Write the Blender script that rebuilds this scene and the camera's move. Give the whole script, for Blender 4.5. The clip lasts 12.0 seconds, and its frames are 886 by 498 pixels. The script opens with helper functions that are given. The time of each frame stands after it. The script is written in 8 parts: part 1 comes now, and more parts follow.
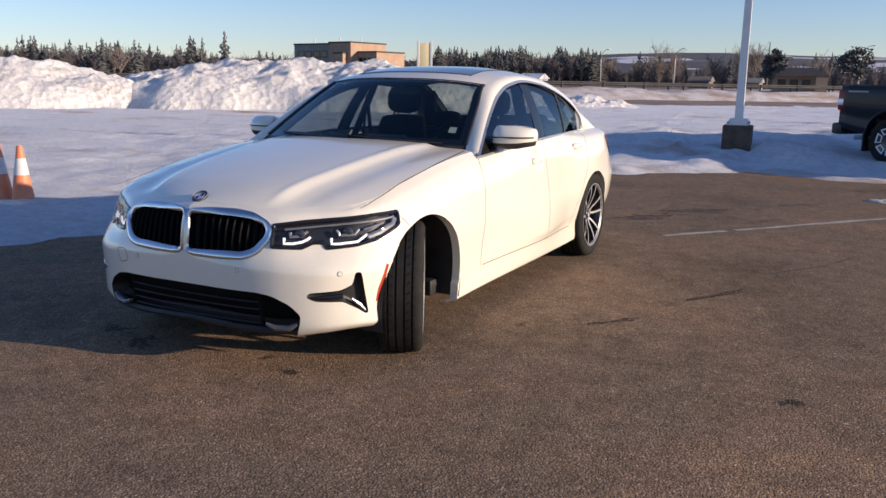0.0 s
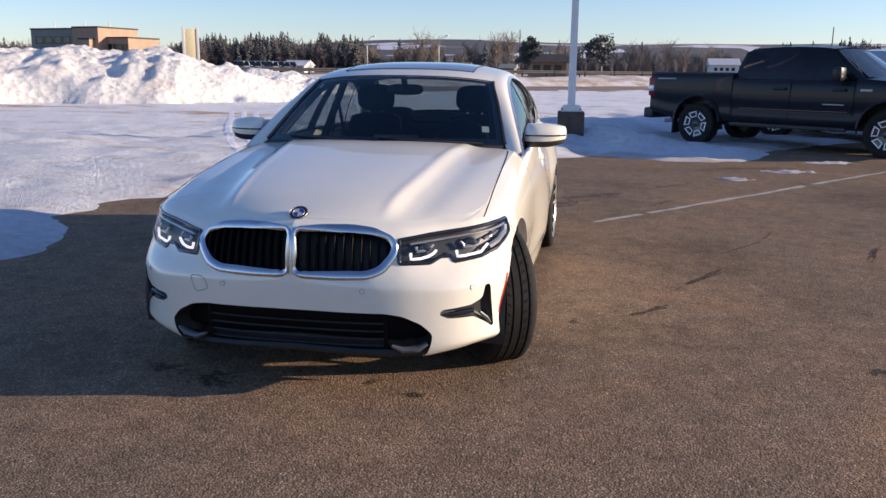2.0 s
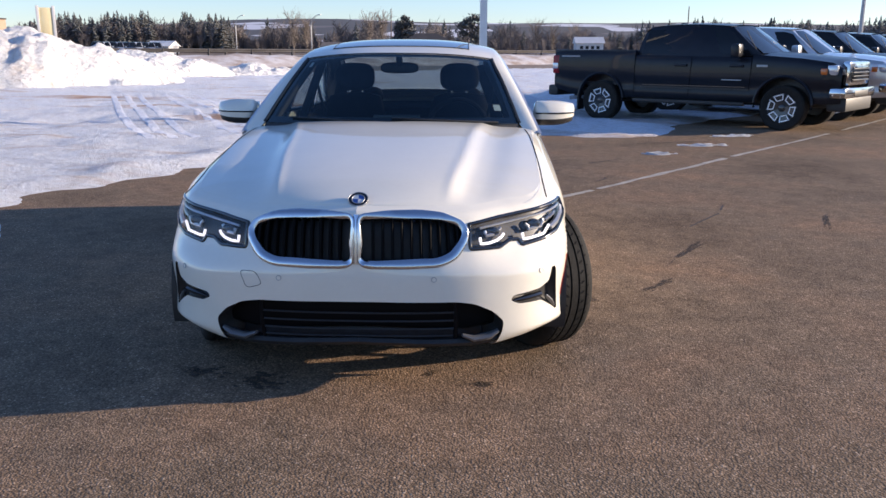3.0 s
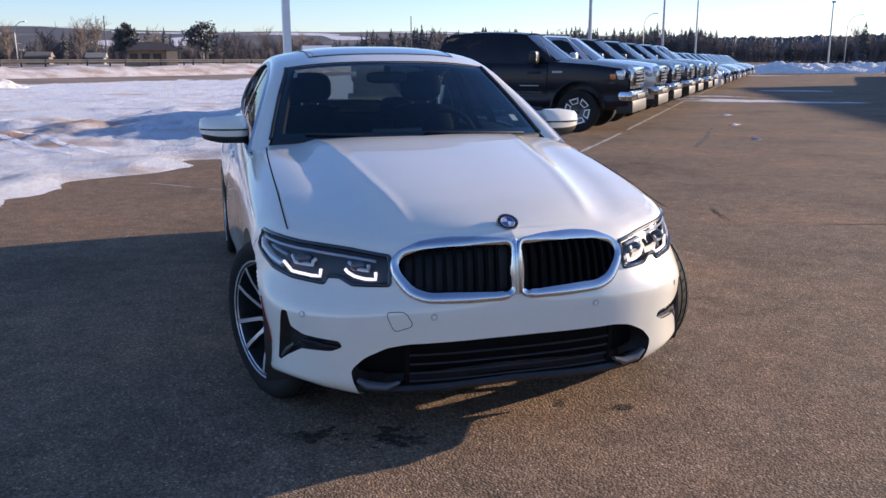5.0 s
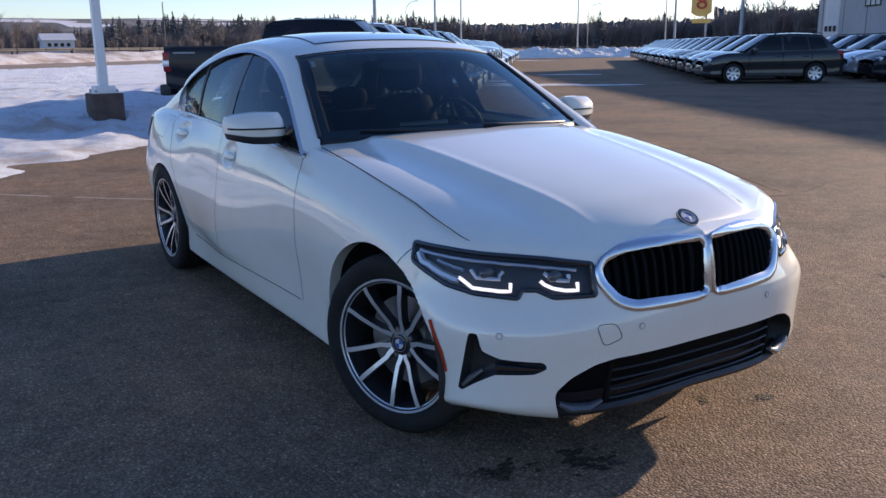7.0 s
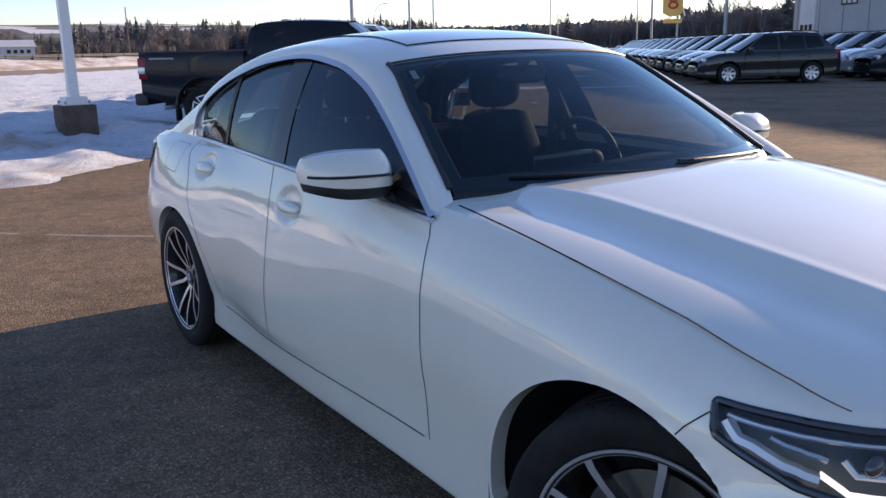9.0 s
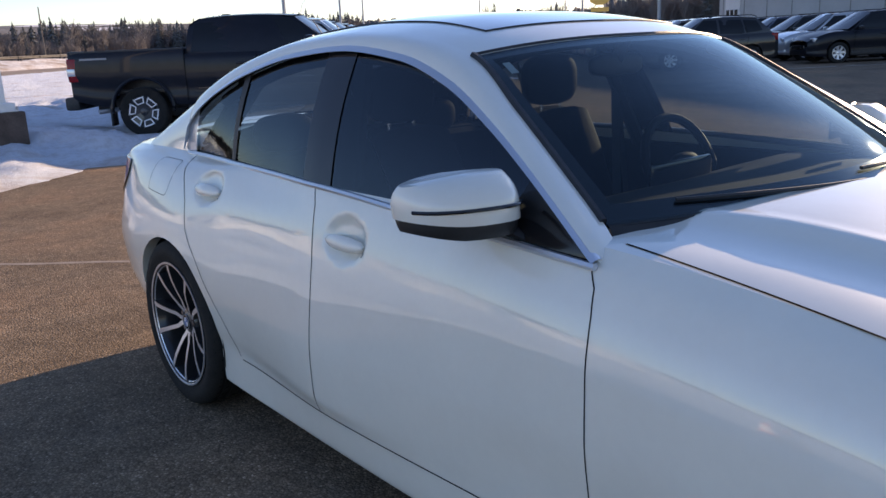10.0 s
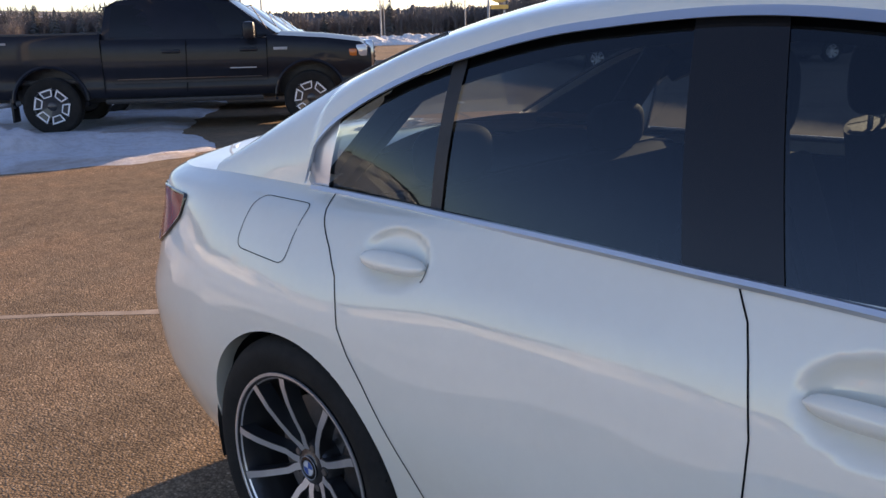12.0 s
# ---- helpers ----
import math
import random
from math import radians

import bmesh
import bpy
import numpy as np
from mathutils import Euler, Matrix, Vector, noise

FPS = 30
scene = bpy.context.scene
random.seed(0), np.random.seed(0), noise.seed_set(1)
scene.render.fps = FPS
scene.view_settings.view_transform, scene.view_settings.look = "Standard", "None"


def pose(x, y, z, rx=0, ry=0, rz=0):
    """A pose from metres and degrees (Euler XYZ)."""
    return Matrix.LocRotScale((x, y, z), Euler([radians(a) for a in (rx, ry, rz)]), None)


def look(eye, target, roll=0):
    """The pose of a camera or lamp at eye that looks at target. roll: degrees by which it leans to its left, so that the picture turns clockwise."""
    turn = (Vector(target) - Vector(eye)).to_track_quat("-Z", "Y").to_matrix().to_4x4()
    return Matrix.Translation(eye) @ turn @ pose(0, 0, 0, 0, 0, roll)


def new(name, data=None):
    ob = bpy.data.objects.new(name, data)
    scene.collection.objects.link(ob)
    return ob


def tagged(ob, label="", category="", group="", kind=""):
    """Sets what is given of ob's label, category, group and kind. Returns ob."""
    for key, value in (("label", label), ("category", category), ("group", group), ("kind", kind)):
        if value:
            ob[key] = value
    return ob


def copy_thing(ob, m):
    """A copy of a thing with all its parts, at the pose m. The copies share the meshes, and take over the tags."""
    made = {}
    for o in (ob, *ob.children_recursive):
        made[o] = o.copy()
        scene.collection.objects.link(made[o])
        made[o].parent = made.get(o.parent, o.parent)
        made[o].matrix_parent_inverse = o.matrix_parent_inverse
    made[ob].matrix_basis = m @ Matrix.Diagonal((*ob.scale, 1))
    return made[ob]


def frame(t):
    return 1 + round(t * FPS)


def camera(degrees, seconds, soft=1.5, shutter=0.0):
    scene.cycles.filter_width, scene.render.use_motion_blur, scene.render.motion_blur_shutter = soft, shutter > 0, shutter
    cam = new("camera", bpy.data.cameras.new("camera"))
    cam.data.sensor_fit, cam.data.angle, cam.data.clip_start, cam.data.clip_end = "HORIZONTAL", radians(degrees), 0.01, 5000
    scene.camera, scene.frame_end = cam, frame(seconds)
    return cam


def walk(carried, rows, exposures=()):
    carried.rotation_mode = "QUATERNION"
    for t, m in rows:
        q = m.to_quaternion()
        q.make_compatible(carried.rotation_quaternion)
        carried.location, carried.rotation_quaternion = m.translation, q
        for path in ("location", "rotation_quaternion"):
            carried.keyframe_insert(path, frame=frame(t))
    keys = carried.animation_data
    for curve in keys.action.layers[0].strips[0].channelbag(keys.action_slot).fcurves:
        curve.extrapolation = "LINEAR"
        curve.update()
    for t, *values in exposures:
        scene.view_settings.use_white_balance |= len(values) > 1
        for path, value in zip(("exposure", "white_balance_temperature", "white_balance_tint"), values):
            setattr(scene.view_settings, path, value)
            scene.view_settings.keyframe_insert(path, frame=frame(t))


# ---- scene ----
cam = camera(55.7, 12.0)
PATH = [
    (0, (2.788, -3.528, 1.333), (1.906, -1.776, 0.941), 1.0),
    (0.5, (2.425, -3.654, 1.354), (1.662, -1.846, 0.968), 0.3),
    (1, (2.052, -3.787, 1.368), (1.456, -1.916, 0.99), 0.3),
    (1.5, (1.672, -3.897, 1.363), (1.207, -1.992, 0.966), 0.0),
    (2, (1.257, -3.894, 1.379), (0.895, -1.971, 0.964), 0.6),
    (2.5, (0.842, -3.904, 1.377), (0.633, -1.965, 0.935), 0.6),
    (3, (0.455, -3.844, 1.359), (0.387, -1.898, 0.901), 0.2),
    (3.2, (0.287, -3.801, 1.369), (0.268, -1.854, 0.912), 0.6),
    (5, (-1.059, -3.345, 1.355), (-0.513, -1.472, 0.916), -0.2),
    (5.5, (-1.422, -3.227, 1.365), (-0.672, -1.418, 0.958), -0.0),
    (6, (-1.733, -3.004, 1.33), (-0.873, -1.248, 0.907), 0.3),
    (6.5, (-1.996, -2.763, 1.329), (-1.058, -1.056, 0.878), -0.3),
    (6.7, (-2.116, -2.649, 1.345), (-1.11, -0.986, 0.872), -0.3),
    (7.5, (-2.225, -2.145, 1.364), (-1.172, -0.508, 0.904), -0.9),
    (8.3, (-2.094, -1.578, 1.382), (-0.994, 0.031, 0.935), -1.5),
    (8.5, (-2.084, -1.426, 1.378), (-0.977, 0.178, 0.927), -1.1),
    (9, (-2.042, -1.033, 1.363), (-0.944, 0.572, 0.897), -1.2),
    (9.5, (-2.068, -0.644, 1.357), (-0.923, 0.931, 0.9), -1.7),
    (10, (-2.038, -0.239, 1.359), (-0.82, 1.27, 0.873), -2.6),
    (10.5, (-1.972, 0.185, 1.344), (-0.744, 1.676, 0.826), -1.4),
    (11, (-1.954, 0.566, 1.345), (-0.674, 2.026, 0.866), -2.0),
    (11.5, (-1.938, 0.948, 1.345), (-0.583, 2.349, 0.902), -2.9),
    (12, (-1.934, 1.363, 1.324), (-0.534, 2.699, 0.82), -1.4),
]
EXPOSURES = [(0.0, 0.61, 6540, 27.5), (2.2, 0.94, 6490, 27), (3.0, 1.11, 6290, 25.5), (5.0, 1.07, 6270, 28.5), (5.5, 1.07, 6270, 28.5), (6.0, 1.04, 6270, 27), (8.5, 1.09, 6710, 28), (9.5, 1.3, 7160, 29.5), (10.0, 1.27, 7300, 29.5), (10.5, 1.14, 7680, 30.5), (11.0, 1.35, 7930, 30.5), (12.0, 1.41, 8030, 31.5)]
walk(cam, [(t, look(eye, target, roll)) for t, eye, target, roll in PATH], EXPOSURES)

# ---- world, sun ----
SUN_BEARING, SUN_ELEVATION = 80.0, 13.0
world = bpy.data.worlds.new("winter_sky")
scene.world = world
world.use_nodes = True
wn = world.node_tree.nodes
sky = wn.new("ShaderNodeTexSky")
sky.sky_type = "NISHITA"
sky.sun_disc = False
sky.sun_elevation = radians(SUN_ELEVATION)
sky.sun_rotation = radians(SUN_BEARING)
sky.air_density, sky.dust_density, sky.ozone_density = 0.95, 0.10, 4.0
world.node_tree.links.new(sky.outputs[0], wn["Background"].inputs[0])
wn["Background"].inputs[1].default_value = 0.107
sun_data = bpy.data.lights.new("sun", "SUN")
sun_data.energy, sun_data.angle, sun_data.color = 3.95, radians(0.55), (1.0, 0.87, 0.60)
sun_ob = new("sun", sun_data)
sa, se = radians(SUN_BEARING), radians(SUN_ELEVATION)
sun_ob.matrix_world = look((60 * math.sin(sa) * math.cos(se), 60 * math.cos(sa) * math.cos(se), 60 * math.sin(se)), (0, 0, 0))


# ---- materials ----
def material(name):
    m = bpy.data.materials.new(name)
    m.use_nodes = True
    return m, m.node_tree.nodes, m.node_tree.links, m.node_tree.nodes["Principled BSDF"]


def noise_node(nt, scale, detail=4.0, rough=0.55, coords=None):
    n = nt.nodes.new("ShaderNodeTexNoise")
    n.inputs["Scale"].default_value, n.inputs["Detail"].default_value, n.inputs["Roughness"].default_value = scale, detail, rough
    if coords is None:
        coords = nt.nodes.new("ShaderNodeTexCoord").outputs["Object"]
    nt.links.new(coords, n.inputs["Vector"])
    return n


def ramp_node(nt, source, stops):
    r = nt.nodes.new("ShaderNodeValToRGB")
    el = r.color_ramp.elements
    while len(el) < len(stops):
        el.new(0.5)
    for e, (pos, col) in zip(el, stops):
        e.position = pos
        e.color = (*col, 1) if len(col) == 3 else col
    nt.links.new(source, r.inputs["Fac"])
    return r


def mix_node(nt, a, b, fac, mode="MIX"):
    n = nt.nodes.new("ShaderNodeMix")
    n.data_type, n.blend_type = "RGBA", mode
    for sock, val in ((n.inputs[6], a), (n.inputs[7], b), (n.inputs[0], fac)):
        if hasattr(val, "is_linked"):
            nt.links.new(val, sock)
        elif sock == n.inputs[0]:
            sock.default_value = val
        else:
            sock.default_value = (*val, 1)
    return n.outputs[2]


def bump_node(nt, bsdf, height, strength, distance):
    b = nt.nodes.new("ShaderNodeBump")
    b.inputs["Strength"].default_value, b.inputs["Distance"].default_value = strength, distance
    nt.links.new(height, b.inputs["Height"])
    nt.links.new(b.outputs[0], bsdf.inputs["Normal"])
    return b


def surface(name, c1, c2, scale, rough=0.6, metal=0.0, fine=0.0, fine_scale=200.0, coat=0.0, rough2=None, specular=0.5):
    """Two colours mixed by coarse noise, a finer speckle, and fine relief."""
    m, nodes, links, bsdf = material(name)
    nt = m.node_tree
    n1 = noise_node(nt, scale)
    n2 = noise_node(nt, scale * 7.3, 3.0)
    f = nodes.new("ShaderNodeMath")
    f.operation = "MULTIPLY_ADD"
    links.new(n2.outputs["Fac"], f.inputs[0])
    f.inputs[1].default_value = 0.45
    links.new(n1.outputs["Fac"], f.inputs[2])
    r = ramp_node(nt, f.outputs[0], [(0.45, c1), (0.95, c2)])
    links.new(r.outputs[0], bsdf.inputs["Base Color"])
    rr = ramp_node(nt, n1.outputs["Fac"], [(0.3, (rough,) * 3), (0.75, (rough2 if rough2 is not None else rough,) * 3)])
    links.new(rr.outputs[0], bsdf.inputs["Roughness"])
    bsdf.inputs["Metallic"].default_value = metal
    bsdf.inputs["Specular IOR Level"].default_value = specular
    bsdf.inputs["Coat Weight"].default_value = coat
    if fine:
        n3 = noise_node(nt, fine_scale, 2.0)
        bump_node(nt, bsdf, n3.outputs["Fac"], fine, 0.004)
    return m


def asphalt_material():
    m, nodes, links, bsdf = material("asphalt")
    nt = m.node_tree
    co = nodes.new("ShaderNodeTexCoord").outputs["Object"]
    v = nodes.new("ShaderNodeTexVoronoi")
    v.inputs["Scale"].default_value = 115
    links.new(co, v.inputs["Vector"])
    stones = ramp_node(nt, v.outputs["Color"], [(0.0, (0.160, 0.114, 0.077)), (0.5, (0.250, 0.178, 0.121)), (0.84, (0.360, 0.260, 0.182)), (1.0, (0.62, 0.48, 0.36))])
    big = noise_node(nt, 0.55, 5.0, 0.6, co)
    tone = ramp_node(nt, big.outputs["Fac"], [(0.30, (0.62, 0.62, 0.62)), (0.48, (0.96, 0.97, 0.97)), (0.58, (1.05, 1.0, 0.97)), (0.70, (1.36, 1.22, 1.10))])
    col = mix_node(nt, stones.outputs[0], tone.outputs[0], 1.0, "MULTIPLY")
    gaps = ramp_node(nt, v.outputs["Distance"], [(0.28, (1.10, 1.10, 1.10)), (0.62, (0.68, 0.67, 0.66))])
    col = mix_node(nt, col, gaps.outputs[0], 1.0, "MULTIPLY")
    mid = noise_node(nt, 6.0, 4.0, 0.7, co)
    patch = ramp_node(nt, mid.outputs["Fac"], [(0.35, (0.8, 0.8, 0.8)), (0.65, (1.15, 1.13, 1.1))])
    col = mix_node(nt, col, patch.outputs[0], 1.0, "MULTIPLY")
    salt = noise_node(nt, 1.3, 6.0, 0.7, co)
    saltf = ramp_node(nt, salt.outputs["Fac"], [(0.55, (0, 0, 0)), (0.8, (0.25, 0.25, 0.25))])
    col = mix_node(nt, col, (0.27, 0.225, 0.18), saltf.outputs[0])
    sep = nodes.new("ShaderNodeSeparateXYZ")
    links.new(co, sep.inputs[0])
    dx = nodes.new("ShaderNodeMath")
    dx.operation, dx.inputs[1].default_value = "MULTIPLY", -0.65
    links.new(sep.outputs[0], dx.inputs[0])
    off = nodes.new("ShaderNodeMath")
    off.operation, off.inputs[1].default_value = "MULTIPLY_ADD", 0.76
    links.new(sep.outputs[1], off.inputs[0])
    links.new(dx.outputs[0], off.inputs[2])
    far = nodes.new("ShaderNodeMapRange")
    far.inputs[1].default_value, far.inputs[2].default_value = 62, 74
    links.new(off.outputs[0], far.inputs[0])
    fields = noise_node(nt, 0.012, 6.0, 0.65, co)
    land = ramp_node(nt, fields.outputs["Fac"], [(0.42, (0.16, 0.115, 0.08)), (0.5, (0.30, 0.24, 0.19)), (0.56, (0.72, 0.70, 0.70))])
    col = mix_node(nt, col, land.outputs[0], far.outputs[0])
    links.new(col, bsdf.inputs["Base Color"])
    bsdf.inputs["Roughness"].default_value = 0.86
    bsdf.inputs["Specular IOR Level"].default_value = 0.10
    b = bump_node(nt, bsdf, v.outputs["Distance"], 0.55, 0.0045)
    b.invert = True
    return m


def snow_material(name, dirt_amount, clean=(0.83, 0.86, 0.92), dirt=(0.46, 0.30, 0.20), scale=0.33, stretch=1.0, lumps=1.0, coarse=0.0, mud=()):
    m, nodes, links, bsdf = material(name)
    nt = m.node_tree
    co = nodes.new("ShaderNodeTexCoord").outputs["Object"]
    mp = nodes.new("ShaderNodeMapping")
    mp.inputs["Rotation"].default_value = (0, 0, radians(-40))
    mp.inputs["Scale"].default_value = (1, stretch, 1)
    links.new(co, mp.inputs[0])
    big = noise_node(nt, scale, 6.0, 0.62, mp.outputs[0])
    f = ramp_node(nt, big.outputs["Fac"], [(0.62 - 0.25 * dirt_amount, (0, 0, 0)), (0.80 - 0.2 * dirt_amount, (0.9, 0.9, 0.9))])
    col = mix_node(nt, clean, dirt, f.outputs[0])
    fine = noise_node(nt, 9.0, 6.0, 0.7, co)
    speck = ramp_node(nt, fine.outputs["Fac"], [(0.38, (0.78, 0.75, 0.72)), (0.55, (1, 1, 1))])
    col = mix_node(nt, col, speck.outputs[0], 0.6, "MULTIPLY")
    for cx, cy, rx, ry in mud:
        at_mud = nodes.new("ShaderNodeMapping")
        at_mud.inputs["Location"].default_value, at_mud.inputs["Scale"].default_value = (-cx / rx, -cy / ry, 0), (1 / rx, 1 / ry, 0)
        links.new(co, at_mud.inputs[0])
        ln = nodes.new("ShaderNodeVectorMath")
        ln.operation = "LENGTH"
        links.new(at_mud.outputs[0], ln.inputs[0])
        wob = nodes.new("ShaderNodeMath")
        wob.operation, wob.inputs[1].default_value = "MULTIPLY_ADD", 1.5
        links.new(noise_node(nt, 1.1, 5.0, 0.65, co).outputs["Fac"], wob.inputs[0])
        links.new(ln.outputs["Value"], wob.inputs[2])
        mask = ramp_node(nt, wob.outputs[0], [(0.0, (0.85, 0.85, 0.85)), (1.25 / 2, (0.0, 0.0, 0.0))])
        half = nodes.new("ShaderNodeMath")
        half.operation, half.inputs[1].default_value = "MULTIPLY", 0.5
        links.new(wob.outputs[0], half.inputs[0])
        links.new(half.outputs[0], mask.inputs["Fac"])
        mask.color_ramp.elements[0].position = 0.42
        mask.color_ramp.elements[1].position = 0.74
        col = mix_node(nt, col, (0.46, 0.25, 0.13), mask.outputs[0])
    links.new(col, bsdf.inputs["Base Color"])
    bsdf.inputs["Roughness"].default_value = 0.72
    bsdf.inputs["Specular IOR Level"].default_value = 0.25
    rough = noise_node(nt, 14.0, 8.0, 0.75, co)
    height = rough.outputs["Fac"]
    if coarse:
        blocks = nodes.new("ShaderNodeTexVoronoi")
        blocks.inputs["Scale"].default_value = 3.2
        links.new(co, blocks.inputs["Vector"])
        add = nodes.new("ShaderNodeMath")
        add.operation, add.inputs[1].default_value = "MULTIPLY_ADD", coarse * 1.6
        links.new(blocks.outputs["Distance"], add.inputs[0])
        links.new(height, add.inputs[2])
        height = add.outputs[0]
    bump_node(nt, bsdf, height, min(1.0, 0.55 * lumps), 0.05 * max(1.0, lumps))
    return m


def plain(name, color, rough=0.5, metal=0.0, coat=0.0, specular=0.5):
    m, nodes, links, bsdf = material(name)
    bsdf.inputs["Base Color"].default_value = (*color, 1)
    bsdf.inputs["Roughness"].default_value = rough
    bsdf.inputs["Metallic"].default_value = metal
    bsdf.inputs["Coat Weight"].default_value = coat
    bsdf.inputs["Specular IOR Level"].default_value = specular
    return m


def glass_material(name, tint, gloss_rough=0.02, gloss=0.045, sheen=(1, 1, 1)):
    """A thin pane: light passes straight through with a tint, and a gloss that grows at glancing angles lies on it."""
    m, nodes, links, bsdf = material(name)
    nodes.remove(bsdf)
    tr = nodes.new("ShaderNodeBsdfTransparent")
    tr.inputs[0].default_value = (*tint, 1)
    gl = nodes.new("ShaderNodeBsdfGlossy")
    gl.inputs["Roughness"].default_value = gloss_rough
    gl.inputs["Color"].default_value = (*sheen, 1)
    lw = nodes.new("ShaderNodeLayerWeight")
    lw.inputs[0].default_value = 0.5
    pw = nodes.new("ShaderNodeMath")
    pw.operation, pw.inputs[1].default_value = "POWER", 5.0
    links.new(lw.outputs["Facing"], pw.inputs[0])
    fr = nodes.new("ShaderNodeMath")
    fr.operation, fr.inputs[1].default_value, fr.inputs[2].default_value = "MULTIPLY_ADD", 1.0 - gloss, gloss
    links.new(pw.outputs[0], fr.inputs[0])
    mx = nodes.new("ShaderNodeMixShader")
    links.new(fr.outputs[0], mx.inputs[0])
    links.new(tr.outputs[0], mx.inputs[1])
    links.new(gl.outputs[0], mx.inputs[2])
    links.new(mx.outputs[0], nodes["Material Output"].inputs[0])
    return m


ASPHALT = asphalt_material()
SNOW = snow_material("trodden_snow", 0.32, scale=0.34, stretch=2.2, lumps=1.8, mud=((-4.0, 12.3, 2.6, 1.5), (-3.3, 13.7, 2.4, 1.0), (-3.1, 10.9, 1.5, 0.6), (-6.6, 15.6, 3.4, 0.9), (-17.5, 22.0, 4.5, 0.9), (-10.0, 19.6, 4.0, 0.8)))
BANK_SNOW = snow_material("ploughed_snow", 0.1, clean=(0.92, 0.905, 0.88), dirt=(0.72, 0.60, 0.50), scale=0.6, lumps=1.9, coarse=0.8)
MUD = surface("muddy_road", (0.15, 0.10, 0.07), (0.34, 0.25, 0.18), 0.25, 0.8, fine=0.4, fine_scale=30)
VERGE_SNOW = snow_material("dirty_verge_snow", 0.9, clean=(0.74, 0.70, 0.68), dirt=(0.42, 0.30, 0.22), scale=0.5)
WHITE_LINE = surface("worn_road_paint", (0.26, 0.23, 0.19), (0.50, 0.46, 0.40), 5.0, 0.8, fine=0.5, fine_scale=120)
POLE_PAINT = surface("white_pole_paint", (0.72, 0.71, 0.68), (0.80, 0.79, 0.77), 3.0, 0.45)
GREY_METAL = surface("grey_galvanised_steel", (0.30, 0.31, 0.33), (0.42, 0.43, 0.45), 4.0, 0.5, metal=0.6)
CONCRETE = surface("weathered_concrete", (0.055, 0.037, 0.030), (0.13, 0.092, 0.074), 5.0, 0.9, fine=0.6, fine_scale=60)
BARK = surface("bark", (0.13, 0.105, 0.09), (0.24, 0.20, 0.17), 3.0, 0.95)
BRUSH = surface("bare_twigs", (0.125, 0.108, 0.104), (0.215, 0.184, 0.172), 0.4, 0.95)
# needle colour lightened and greyed: it holds the haze of the distance
HAZY_NEEDLES = surface("hazed_conifer_needles", (0.085, 0.092, 0.092), (0.150, 0.152, 0.145), 0.5, 0.9)
FAR_WOODS = surface("far_hill_woods", (0.090, 0.080, 0.078), (0.165, 0.146, 0.140), 0.22, 0.95)
CONE_ORANGE = surface("orange_cone_plastic", (0.72, 0.20, 0.09), (0.82, 0.27, 0.13), 9.0, 0.5)
CONE_WHITE = surface("white_reflective_band", (0.62, 0.60, 0.58), (0.75, 0.74, 0.72), 9.0, 0.4)


# ---- mesh helpers ----
def mesh_of(name, verts, faces, mat, smooth=True):
    me = bpy.data.meshes.new(name)
    me.from_pydata([tuple(v) for v in verts], [], [tuple(f) for f in faces])
    if mat:
        me.materials.append(mat)
    if smooth:
        me.shade_smooth()
    me.update()
    return me


def put(name, me, parent=None, label="", m=None):
    ob = new(name, me)
    if parent:
        ob.parent = parent
    if m is not None:
        ob.matrix_basis = m
    if label:
        ob["label"] = label
    return ob


CENTRE = [None]


def face_outwards(bm):
    """Turns an open skin so that it faces away from the middle of its thing."""
    if CENTRE[0] is not None and any(e.is_boundary for e in bm.edges):
        if sum((f.calc_center_median() - CENTRE[0]).dot(f.normal) * f.calc_area() for f in bm.faces) < 0:
            bmesh.ops.reverse_faces(bm, faces=bm.faces[:])


def part(name, bm, mat, parent=None, label="", smooth=True, m=None):
    me = bpy.data.meshes.new(name)
    bmesh.ops.recalc_face_normals(bm, faces=bm.faces[:])
    face_outwards(bm)
    bm.to_mesh(me)
    bm.free()
    me.materials.append(mat)
    if smooth:
        me.set_sharp_from_angle(angle=radians(38))
    return put(name, me, parent, label, m)


def box(bm, x0, x1, y0, y1, z0, z1, bevel=0.0, seg=2):
    r = bmesh.ops.create_cube(bm, size=1.0, matrix=Matrix.Translation(((x0 + x1) / 2, (y0 + y1) / 2, (z0 + z1) / 2)) @ Matrix.Diagonal((x1 - x0, y1 - y0, z1 - z0, 1)))
    if bevel:
        edges = list({e for v in r["verts"] for e in v.link_edges})
        bmesh.ops.bevel(bm, geom=edges, offset=bevel, segments=seg, affect="EDGES", profile=0.6)
    return bm


def lathe(bm, profile, steps=48, axis="z", m=Matrix()):
    """A solid of revolution; profile: (radius, along)."""
    rings = []
    for r, h in profile:
        ring = []
        for i in range(steps):
            a = 2 * math.pi * i / steps
            p = (r * math.cos(a), r * math.sin(a), h) if axis == "z" else (h, r * math.cos(a), r * math.sin(a))
            ring.append(bm.verts.new(m @ Vector(p)))
        rings.append(ring)
    for a, b in zip(rings, rings[1:]):
        for i in range(steps):
            j = (i + 1) % steps
            bm.faces.new((a[i], a[j], b[j], b[i]))
    return bm


